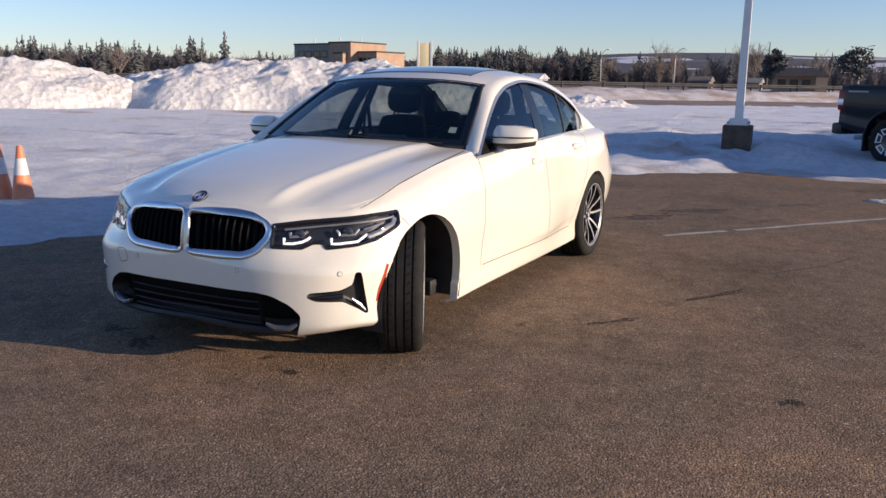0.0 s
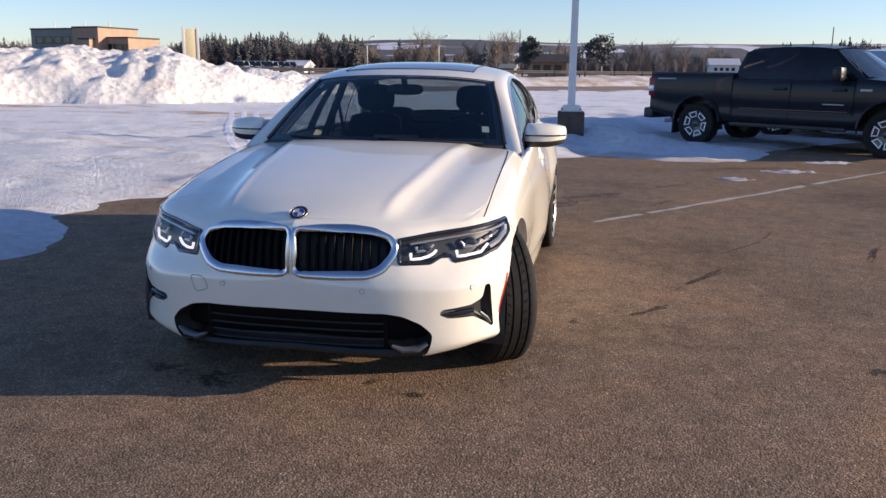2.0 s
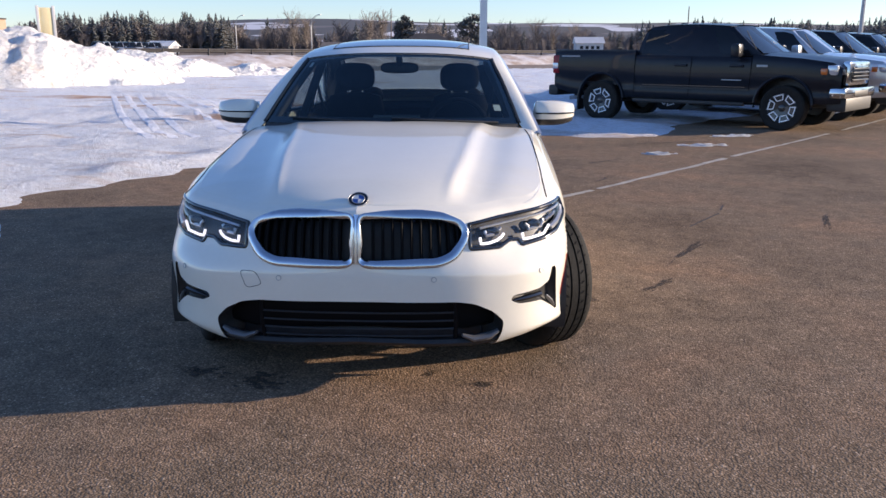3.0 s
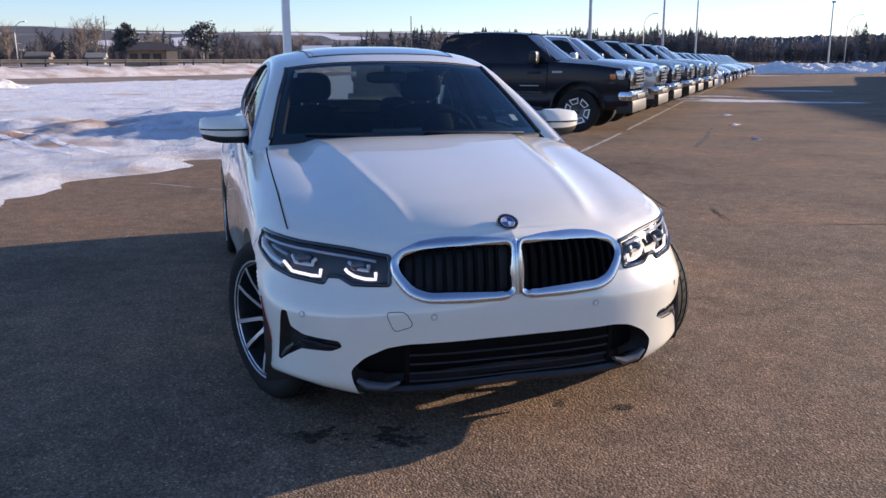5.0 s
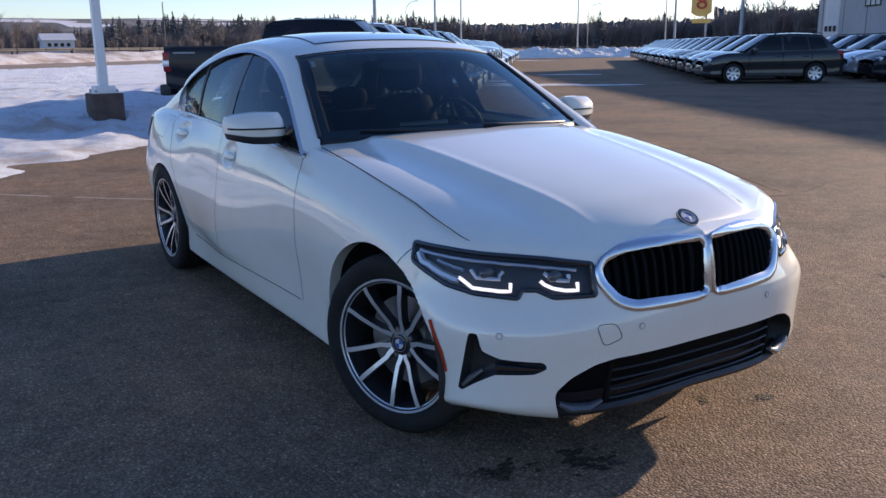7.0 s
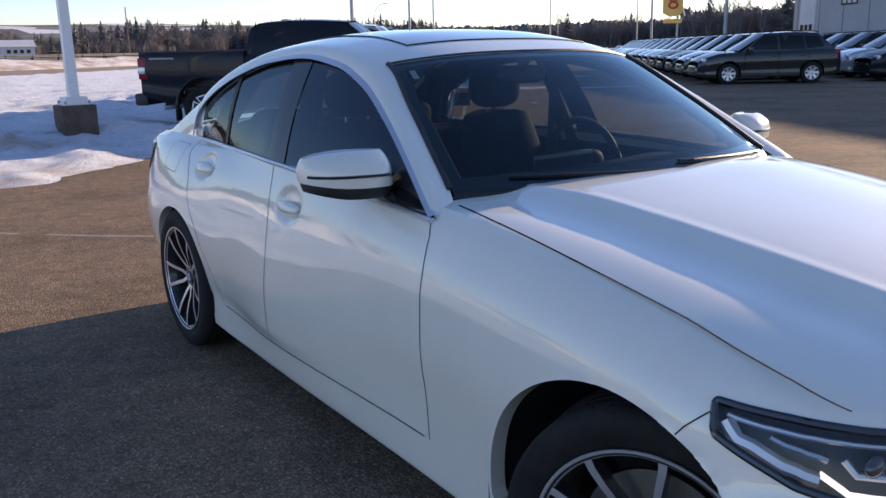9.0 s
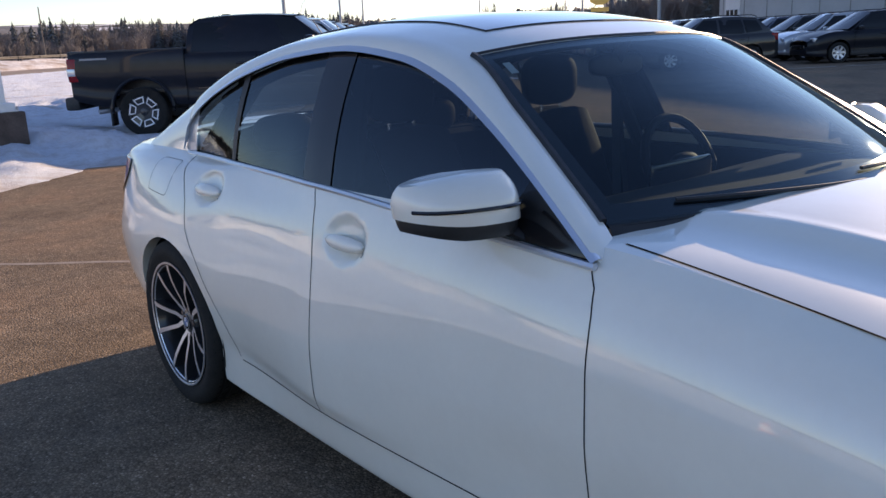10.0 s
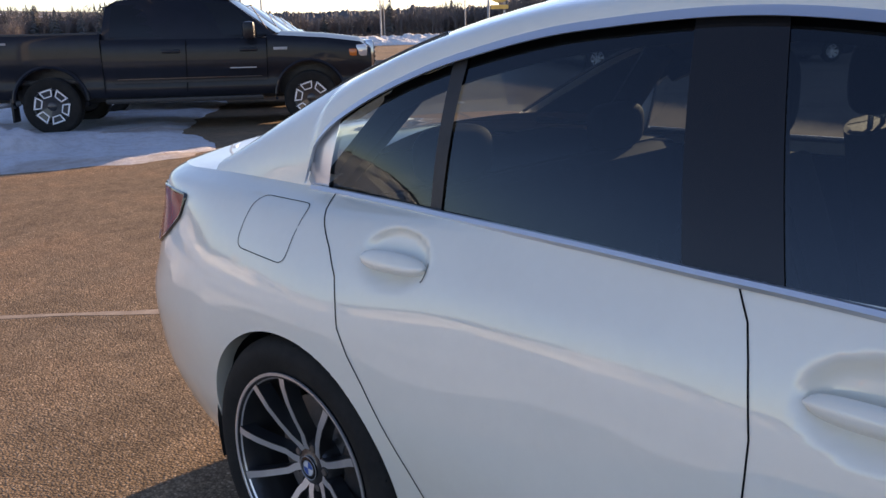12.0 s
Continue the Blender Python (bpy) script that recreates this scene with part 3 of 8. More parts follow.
for b, d, h, s, sd in ((-41.2, 118, 6.4, 1.2, 31), (-42.6, 122, 5.7, 1.0, 32), (-43.3, 120, 5.9, 1.1, 33), (-46.7, 116, 5.0, 1.1, 34), (-48.6, 118, 5.2, 1.2, 35)):
    single_tree("spruce_tree", "dark narrow spruce behind the snow bank", b, d, h, s, sd, eye=EYE0)


def round_pine(label, bearing, dist, height, spread, seed, base=0.9, eye=(0.0, -3.2)):
    """A broad pine: a bare lower stem and a rounded, gappy crown of many needle tufts."""
    rng = random.Random(seed)
    v, wood, _ = bare_mesh(rng, height * 0.92, spread * 0.8, 26)
    x, y = at(bearing, dist, eye)
    tree = tagged(put("pine_tree", None, m=pose(x, y, base)), label, "tree")
    put("trunk", mesh_of("trunk", v, wood, BARK, False), tree)
    verts, faces = [], []
    for clump in range(26):
        a, f = rng.uniform(0, 6.28), rng.uniform(0.32, 1.0)
        r = spread * math.sqrt(max(0.05, 1 - ((f - 0.62) / 0.45) ** 2)) * rng.uniform(0.3, 0.95)
        c = Vector((math.cos(a) * r, math.sin(a) * r, height * f * 0.97))
        for k in range(46):
            d = Vector((rng.gauss(0, 1), rng.gauss(0, 1), rng.gauss(0, 0.7))) * spread * 0.17
            e = Vector((rng.uniform(-1, 1), rng.uniform(-1, 1), rng.uniform(-0.6, 0.9))).normalized() * 0.42
            w = e.cross(Vector((rng.uniform(-1, 1), rng.uniform(-1, 1), 1))).normalized() * 0.17
            o = len(verts)
            verts.extend([tuple(c + d - w), tuple(c + d + w), tuple(c + d + e)])
            faces.append((o, o + 1, o + 2))
    put("crown", mesh_of("crown", verts, faces, HAZY_NEEDLES, False), tree)
    return tree


round_pine("dark broad pine beside the brick house", -4.9, 112, 4.7, 1.5, 41, eye=(0.86, -3.8))
round_pine("dark rounded pine beside the brick house", -0.4, 112, 5.2, 1.9, 42, eye=(0.86, -3.8))
for b, d, h, sd in ((-12.0, 150, 7.0, 51), (-11.2, 152, 6.6, 52), (-6.2, 165, 8.2, 53), (-7.2, 160, 7.6, 54), (4.0, 160, 6.5, 55), (5.0, 160, 5.6, 56)):
    single_tree("bare_tree", "leafless pale-stemmed broadleaf tree beyond the highway", b, d, h, 2.2, sd, conifer=False, eye=(0.86, -3.8))


def far_hill():
    bs = np.arange(-75, 100, 1.2)
    rows = [(700, 2.0), (900, 14.0), (1150, 34.0), (1500, 60.0), (1700, 62.0), (2200, 20.0)]
    verts, faces = [], []
    for d, h in rows:
        hh = 1 + (h - 1) * (0.90 + 0.07 * fractal(bs * 0.06, bs * 0 + d * 0.002, 3, 71)) * (0.45 + 0.55 * blend(-35, -8, bs)) * (1 - 0.45 * blend(14, 40, bs))
        for b, z in zip(bs, hh):
            x, y = at(b, d)
            verts.append((x, y, float(z)))
    n = len(bs)
    for r in range(len(rows) - 1):
        for i in range(n - 1):
            faces.append((r * n + i, r * n + i + 1, (r + 1) * n + i + 1, (r + 1) * n + i))
    m, nodes, links, bsdf = material("far_hill_land")
    nt = m.node_tree
    co = nodes.new("ShaderNodeTexCoord").outputs["Object"]
    v = nodes.new("ShaderNodeTexVoronoi")
    v.inputs["Scale"].default_value = 0.010
    links.new(co, v.inputs["Vector"])
    r = ramp_node(nt, v.outputs["Color"], [(0.45, (0.055, 0.060, 0.075)), (0.55, (0.11, 0.105, 0.115)), (0.69, (0.62, 0.62, 0.66))])
    r.color_ramp.interpolation = "CONSTANT"
    links.new(r.outputs[0], bsdf.inputs["Base Color"])
    bsdf.inputs["Roughness"].default_value = 1.0
    tagged(put("far_hill", mesh_of("far_hill", verts, faces, m)), "far wooded hills with snowy fields", "hill", kind="structure")


far_hill()


def wooded_ridge(b0, b1, dist, height, seed, eye):
    """A far slope closed with tree crowns: rows of ragged tops behind one another."""
    bs = np.arange(b0, b1, 0.035)
    verts, faces = [], []
    n = len(bs)
    rows = [(0, 0.0), (4, 0.55), (14, 0.8), (26, 1.0), (60, 0.9)]
    for r, (back, k) in enumerate(rows):
        crown = 1 + 0.10 * fractal(bs * 0.35, bs * 0 + seed, 3, seed) + (0.08 * np.abs(fractal(bs * 2.6, bs * 0 + r * 3.7, 3, seed + r)) + 0.10 * np.abs(fractal(bs * 9.5, bs * 0 + r * 5.1, 2, seed + 20 + r)) if k else 0)
        for b, c in zip(bs, crown):
            x, y = at(b, dist + back, eye)
            verts.append((x, y, 0.6 + height * k * float(c)))
    for r in range(len(rows) - 1):
        for i in range(n - 1):
            faces.append((r * n + i, r * n + i + 1, (r + 1) * n + i + 1, (r + 1) * n + i))
    return tagged(put("far_woods", mesh_of("far_woods", verts, faces, FAR_WOODS, smooth=False)), "far brown-grey wooded slope", "woods", kind="stuff")


wooded_ridge(11, 46, 372, 9.6, 91, (-1.4, -3.1))
wooded_ridge(44, 76, 312, 9.0, 95, (-1.4, -3.1))
wooded_ridge(-64, -28, 262, 6.3, 99, EYE0)
wooded_ridge(-28, -15.5, 258, 8.2, 107, EYE0)
wooded_ridge(49.5, 78, 236, 9.6, 111, (-1.4, -3.1))
wooded_ridge(-17, 12.5, 300, 3.8, 103, EYE0)


# ---- lamp standards ----
def car_park_pole(x, y, height, name="lamp_post", base=True, z=0.0, label="white square steel lamp post on a concrete block", mat=None, width=0.2, turn=38.0, heads=1):
    ob = tagged(put(name, None, m=pose(x, y, z, 0, 0, turn)), label, "lamp post", "car park lamp posts")
    mat = mat or POLE_PAINT
    z0 = 0.0
    if base:
        bm = bmesh.new()
        box(bm, -0.25, 0.25, -0.25, 0.25, -0.30, 0.343, 0.025)
        part("concrete_base", bm, CONCRETE, ob, "stained concrete block")
        bm = bmesh.new()
        box(bm, -0.19, 0.19, -0.19, 0.19, 0.343, 0.365, 0.006)
        box(bm, -0.16, 0.16, -0.16, 0.16, 0.36, 0.46, 0.012)
        part("flange", bm, mat, ob)
        for sx in (-1, 1):
            for sy in (-1, 1):
                bm = bmesh.new()
                bmesh.ops.create_cone(bm, cap_ends=True, segments=8, radius1=0.02, radius2=0.016, depth=0.05, matrix=Matrix.Translation((sx * 0.172, sy * 0.172, 0.385)))
                part("bolt", bm, GREY_METAL, ob)
        z0 = 0.4
    w = width / 2
    bm = bmesh.new()
    tube(bm, [(0, 0, z0), (0, 0, height)], [w * 1.3, w * 0.75], 4 if base else 8)
    bmesh.ops.rotate(bm, cent=(0, 0, 0), matrix=Matrix.Rotation(radians(45), 3, "Z"), verts=bm.verts)
    part("pole", bm, mat, ob)
    for k in range(heads):
        s = 1 if k == 0 else -1
        bm = bmesh.new()
        box(bm, min(0, s * 0.5), max(0, s * 0.5), -0.04, 0.04, height - 0.1, height - 0.02, 0.01)
        part("arm", bm, GREY_METAL, ob)
        bm = bmesh.new()
        box(bm, s * 0.45 - 0.28, s * 0.45 + 0.28, -0.2, 0.2, height - 0.12, height + 0.06, 0.04)
        part("lamp_head", bm, GREY_METAL, ob, "grey floodlight head")
    return ob


car_park_pole(0.63, 12.55, 7.2, z=0.31, turn=4.0, width=0.155)
E5 = (-1.38, -3.14)
for b, d in ((26.47, 40.5), (30.92, 62), (32.88, 84), (40.65, 101), (46.27, 112), (46.49, 67.5), (50.08, 45.2)):
    x, y = at(b, d, E5)
    car_park_pole(x, y, 7.3, base=False, width=0.16, label="slim grey lamp post standing over the rows of cars", mat=GREY_METAL)


def street_lamp(bearing, dist, height, reach, toward):
    x, y = at(bearing, dist, E5)
    ob = tagged(put("street_lamp", None, m=pose(x, y, 0.6, 0, 0, toward)), "grey street lamp with a curved arm", "street lamp", "street lamps")
    bm = bmesh.new()
    pts = [(0, 0, 0), (0, 0, height * 0.75)] + [(reach * (1 - math.cos(a)), 0, height * 0.75 + height * 0.25 * math.sin(a)) for a in np.linspace(0.2, math.pi / 2, 7)]
    tube(bm, pts, [0.08, 0.07] + [0.04] * 7, 7)
    part("pole", bm, GREY_METAL, ob)
    bm = bmesh.new()
    box(bm, reach - 0.1, reach + 0.5, -0.1, 0.1, height - 0.06, height + 0.05, 0.03)
    part("lamp_head", bm, GREY_METAL, ob)


for b, d, h in ((29.51, 136, 7.6), (41.47, 145, 7.2), (-9.9, 120, 5.6), (-14.8, 130, 5.8), (0.9, 125, 6.2)):
    street_lamp(b, d, h, 1.6, -40)


def utility_pole(bearing, dist, height):
    x, y = at(bearing, dist, (0.86, -3.8))
    ob = tagged(put("utility_pole", None, m=pose(x, y, 0.8)), "thin weathered mast beyond the highway", "pole")
    bm = bmesh.new()
    tube(bm, [(0, 0, 0), (0, 0, height)], [0.16, 0.1], 7)
    part("pole", bm, BARK, ob)


for b, d, h in ((13.6, 190, 10.0), (-5.6, 190, 9.6)):
    utility_pole(b, d, h)


# ---- buildings ----
BRICK = surface("orange_brick", (0.35, 0.235, 0.165), (0.45, 0.31, 0.22), 0.8, 0.85)
GREY_WALL = surface("grey_wall", (0.20, 0.20, 0.185), (0.27, 0.265, 0.245), 0.5, 0.7)
PALE_CLAD = surface("pale_grey_wall_panels", (0.36, 0.36, 0.36), (0.46, 0.46, 0.46), 0.3, 0.6)
ROOF_DARK = surface("dark_roof", (0.035, 0.03, 0.03), (0.07, 0.06, 0.055), 0.8, 0.8)
DARK_PANE = plain("dark_window_pane", (0.02, 0.025, 0.03), 0.12)
PALE_PANE = plain("pale_window_pane", (0.55, 0.56, 0.56), 0.15)
WHITE_WALL = surface("white_wall", (0.62, 0.61, 0.60), (0.74, 0.73, 0.72), 0.5, 0.7)
YELLOW = surface("yellow_sign_panel", (0.70, 0.44, 0.10), (0.78, 0.51, 0.14), 1.0, 0.5)
RED = plain("red_sign_paint", (0.52, 0.07, 0.05), 0.5)


def window_row(parent, face, x0, x1, y, z, w, h, count, mat=None):
    for i in range(count):
        cx = x0 + (x1 - x0) * (i + 0.5) / count
        win = put("window", None, parent)
        bm = bmesh.new()
        for a, b, c, d in ((-w / 2 - 0.1, w / 2 + 0.1, h / 2, h / 2 + 0.1), (-w / 2 - 0.1, w / 2 + 0.1, -h / 2 - 0.1, -h / 2), (-w / 2 - 0.1, -w / 2, -h / 2, h / 2), (w / 2, w / 2 + 0.1, -h / 2, h / 2)):
            if face == "y":
                box(bm, cx + a, cx + b, y - 0.06, y + 0.05, z + c, z + d)
            else:
                box(bm, y - 0.05, y + 0.06, cx + a, cx + b, z + c, z + d)
        part("window_frame", bm, ROOF_DARK, win, smooth=False)
        bm = bmesh.new()
        if face == "y":
            box(bm, cx - w / 2, cx + w / 2, y - 0.03, y + 0.05, z - h / 2, z + h / 2)
        else:
            box(bm, y - 0.05, y + 0.03, cx - w / 2, cx + w / 2, z - h / 2, z + h / 2)
        part("pane", bm, mat or DARK_PANE, win, smooth=False)


def guard_rail(o, u0, u1, z, step=4.0):
    """A steel guard rail on posts beside the highway."""
    ob = tagged(put("guard_rail", None), "weathered grey steel guard rail on posts beside the highway", "guard rail")
    p0, p1 = ROAD_U * u0 + ROAD_N * o, ROAD_U * u1 + ROAD_N * o
    bm = bmesh.new()
    for dz in (0.66, 0.50):
        tube(bm, [(p0[0], p0[1], z + dz), (p1[0], p1[1], z + dz)], 0.085, 8, flat=0.9)
    part("rail", bm, RAIL_STEEL, ob)
    bm = bmesh.new()
    box(bm, -0.08, 0.08, -0.09, 0.09, -0.3, 0.72, 0.01)
    me = part("post", bm, RAIL_STEEL, ob, m=pose(p0[0], p0[1], z)).data
    for k in range(1, int((u1 - u0) / step)):
        p = ROAD_U * (u0 + step * k) + ROAD_N * o
        put("post", me, ob, m=pose(p[0], p[1], z))
    return ob


RAIL_STEEL = surface("weathered_rail_steel", (0.06, 0.055, 0.052), (0.12, 0.11, 0.105), 1.0, 0.7, metal=0.3)
guard_rail(66.9, -60, 190, 0.82)
guard_rail(79.0, -60, 190, 0.86, 5.0)


def brick_building():
    x, y = at(-34.5, 172, EYE0)
    ob = tagged(put("school_building", None, m=pose(x, y, 1.7, 0, 0, -12)), "orange brick building with a grey shaded wing and flat roof", "building")
    # left wing: grey-green wall colour that also carries the shade on it
    for nm, x0, x1, y0, y1, h, mat in (("wall", 0, 6, 0, 10, 6.7, BRICK), ("wall", -11, 0, 0.6, 10, 6.5, GREY_WALL), ("wall", 6, 11, 2, 10, 4.9, BRICK), ("wall", 2.5, 5, -1.2, 0, 4.6, BRICK)):
        bm = bmesh.new()
        box(bm, x0, x1, y0, y1, -0.5, h)
        part(nm, bm, mat, ob, smooth=False)
        bm = bmesh.new()
        box(bm, x0 - 0.12, x1 + 0.12, y0 - 0.12, y1 + 0.12, h, h + 0.25)
        part("roof", bm, ROOF_DARK, ob, smooth=False)
    window_row(ob, "y", 6.2, 10.8, 2.0, 3.4, 0.7, 0.8, 4)
    window_row(ob, "y", -10, -1, 0.6, 4.6, 1.6, 1.1, 4)
    for vx in (-8.5, -1.0, 5.0):
        bm = bmesh.new()
        tube(bm, [(vx, 4, 6.5), (vx, 4, 8.0)], 0.10, 6)
        part("roof_vent", bm, WHITE_WALL, ob)


brick_building()


def brick_house():
    x, y = at(-3.2, 120, (0.86, -3.8))
    ob = tagged(put("brick_house", None, m=pose(x, y, 0.8, 0, 0, 4)), "low brick house with a dark hipped roof and sunlit end wall", "house")
    bm = bmesh.new()
    box(bm, -3.6, 1.6, 0, 6, -0.4, 2.0)
    part("wall", bm, BRICK, ob, smooth=False)
    bm = bmesh.new()
    box(bm, 1.6, 3.0, -0.6, 5.4, -0.4, 1.9)
    # sunlight on this end of the house is put into a brighter brick colour
    part("porch", bm, surface("sunlit_end_brick", (0.62, 0.40, 0.24), (0.74, 0.50, 0.32), 1.0, 0.8), ob, smooth=False)
    bm = bmesh.new()
    lo = [bm.verts.new(p) for p in ((-4.1, -0.7, 1.95), (3.3, -0.9, 1.95), (3.3, 6.5, 1.95), (-4.1, 6.5, 1.95))]
    hi = [bm.verts.new(p) for p in ((-2.0, 2.6, 3.1), (1.2, 2.6, 3.1))]
    bm.faces.new(lo[::-1])
    bm.faces.new((lo[0], lo[1], hi[1], hi[0]))
    bm.faces.new((lo[1], lo[2], hi[1]))
    bm.faces.new((lo[2], lo[3], hi[0], hi[1]))
    bm.faces.new((lo[3], lo[0], hi[0]))
    part("roof", bm, ROOF_DARK, ob, smooth=False)
    window_row(ob, "y", -3.2, 1.2, 0.0, 1.1, 0.8, 0.7, 3)


brick_house()


def barn(bearing, dist, w, h, mat, label, eye=(0.86, -3.8), base=1.6, roof=None):
    x, y = at(bearing, dist, eye)
    ob = tagged(put("barn", None, m=pose(x, y, base)), label, "building")
    bm = bmesh.new()
    box(bm, -w / 2, w / 2, 0, 5, -1, h * 0.6)
    part("wall", bm, mat, ob, smooth=False)
    bm = bmesh.new()
    a = [bm.verts.new(p) for p in ((-w / 2 - 0.3, -0.4, h * 0.58), (w / 2 + 0.3, -0.4, h * 0.58), (w / 2 + 0.3, 2.5, h), (-w / 2 - 0.3, 2.5, h), (w / 2 + 0.3, 5.4, h * 0.58), (-w / 2 - 0.3, 5.4, h * 0.58))]
    bm.faces.new((a[0], a[1], a[2], a[3]))
    bm.faces.new((a[3], a[2], a[4], a[5]))
    bm.faces.new((a[0], a[3], a[5]))
    bm.faces.new((a[1], a[4], a[2]))
    part("roof", bm, roof or WHITE_WALL, ob, "pitched roof" if roof else "snow-covered pitched roof", smooth=False)
    window_row(ob, "y", -w * 0.4, w * 0.4, 0.0, h * 0.3, 0.5, 0.5, 4)


barn(7.5, 200, 6.2, 3.4, WHITE_WALL, "long white farm building with a snowy roof", base=1.4)
barn(-9.6, 165, 3.6, 2.2, BARK, "low brown house with a brown roof", base=0.9, roof=BARK)
barn(-6.4, 160, 2.8, 2.0, GREY_WALL, "low grey shed with a grey roof", base=0.9, roof=GREY_WALL)
barn(-20.5, 150, 3.6, 2.2, WHITE_WALL, "small white building before the conifers", base=0.8)


def big_building():
    """The dealership's workshop, which closes the view to the right; its shade falls over the rows of cars."""
    ob = tagged(put("workshop_building", None, m=pose(57.6, 38.2, 0, 0, 0, -118.6)), "large pale grey metal-panelled building with a tall window and door", "building")
    bm = bmesh.new()
    box(bm, 0, 40, 0, 20, -0.2, 7.5)
    part("wall", bm, PALE_CLAD, ob, smooth=False)
    bm = bmesh.new()
    box(bm, -0.2, 40.2, -0.2, 20.2, 7.5, 7.8)
    part("roof", bm, WHITE_WALL, ob, smooth=False)
    for k in range(13):
        bm = bmesh.new()
        box(bm, 0.6 + k * 3.0, 0.65 + k * 3.0, -0.03, 0.02, 0, 7.5)
        part("panel_seam", bm, GREY_WALL, ob, smooth=False)
    bm = bmesh.new()
    box(bm, 1.0, 3.1, -0.06, 0.02, 0, 4.4)
    part("door", bm, WHITE_WALL, ob, "tall white overhead door", smooth=False)
    for k in range(3):
        bm = bmesh.new()
        box(bm, 1.2 + k * 0.6, 1.6 + k * 0.6, -0.09, -0.05, 2.1, 2.5)
        part("door_pane", bm, DARK_PANE, ob, smooth=False)
    window_row(ob, "y", 6.4, 8.2, 0.0, 4.2, 0.5, 0.85, 3, mat=PALE_PANE)


big_building()


def yellow_sign():
    x, y = at(-28.2, 82, EYE0)
    ob = tagged(put("roadside_sign", None, m=pose(x, y, 0.2, 0, 0, 28)), "tall yellow panel sign between two white posts", "sign")
    for sx in (-0.62, 0.62):
        bm = bmesh.new()
        box(bm, sx - 0.12, sx + 0.12, -0.12, 0.12, -0.2, 4.85, 0.02)
        part("post", bm, WHITE_WALL, ob)
    bm = bmesh.new()
    box(bm, -0.5, 0.5, -0.08, 0.08, 2.0, 4.7, 0.01)
    part("panel", bm, surface("cream_sign_panel", (0.80, 0.66, 0.36), (0.86, 0.74, 0.46), 1.0, 0.5), ob)


yellow_sign()


def motel_sign():
    x, y = at(48.39, 107, E5)
    ob = tagged(put("motel_sign", None, m=pose(x, y, 1.6, 0, 0, -45) @ Matrix.Diagonal((1.15, 1.0, 0.86, 1))), "yellow shield-shaped pylon sign with a red figure eight", "sign")
    bm = bmesh.new()
    box(bm, 0.42, 0.64, 0.21, 0.45, -1.8, 9.4)
    part("post", bm, GREY_METAL, ob)
    bm = bmesh.new()
    pts = [(-1.0, 3.8), (-0.8, 3.6), (-0.35, 3.3), (0.35, 3.3), (0.8, 3.6), (1.0, 3.8), (1.0, 6.6), (0.7, 6.9), (-0.7, 6.9), (-1.0, 6.6)]
    f = bm.faces.new([bm.verts.new((a, -0.2, b)) for a, b in pts])
    r = bmesh.ops.extrude_face_region(bm, geom=[f])
    bmesh.ops.translate(bm, vec=(0, 0.4, 0), verts=[e for e in r["geom"] if isinstance(e, bmesh.types.BMVert)])
    part("panel", bm, YELLOW, ob, smooth=False)
    bm = bmesh.new()
    box(bm, -0.9, 0.9, -0.15, 0.15, 2.4, 2.95, 0.02)
    part("lower_panel", bm, YELLOW, ob, smooth=False)
    for cz, r in ((5.6, 0.32), (4.8, 0.42)):
        bm = bmesh.new()
        tube(bm, [(r * math.cos(a), -0.24, cz + r * math.sin(a)) for a in np.linspace(0, 2 * math.pi, 20, endpoint=False)], 0.14, 6, closed=True)
        part("red_ring", bm, RED, ob, "red ring of the figure")


motel_sign()


# ---- traffic cones ----
def traffic_cone(x, y, tilt):
    ob = tagged(put("traffic_cone", None, m=pose(x, y, 0.02, tilt, 0, 20) @ Matrix.Diagonal((0.86, 0.86, 0.84, 1))), "faded orange traffic cone with white bands standing in snow", "traffic cone", "traffic cones")
    bm = bmesh.new()
    box(bm, -0.19, 0.19, -0.19, 0.19, 0, 0.035, 0.012)
    part("base", bm, CONE_ORANGE, ob)
    bm = bmesh.new()
    lathe(bm, [(0.14, 0.03), (0.128, 0.06), (0.034, 0.70), (0.028, 0.715), (0.018, 0.715), (0.018, 0.65)], 32)
    part("cone_body", bm, CONE_ORANGE, ob)
    for z0, z1 in ((0.36, 0.56),):
        bm = bmesh.new()
        r = lambda h: 0.128 - (h - 0.06) * 0.147 + 0.003
        lathe(bm, [(r(z0) - 0.004, z0), (r(z0), z0), (r(z1), z1), (r(z1) - 0.004, z1)], 32)
        part("reflective_band", bm, CONE_WHITE, ob)


traffic_cone(-4.93, 2.17, 0)
traffic_cone(-5.21, 2.14, 2)


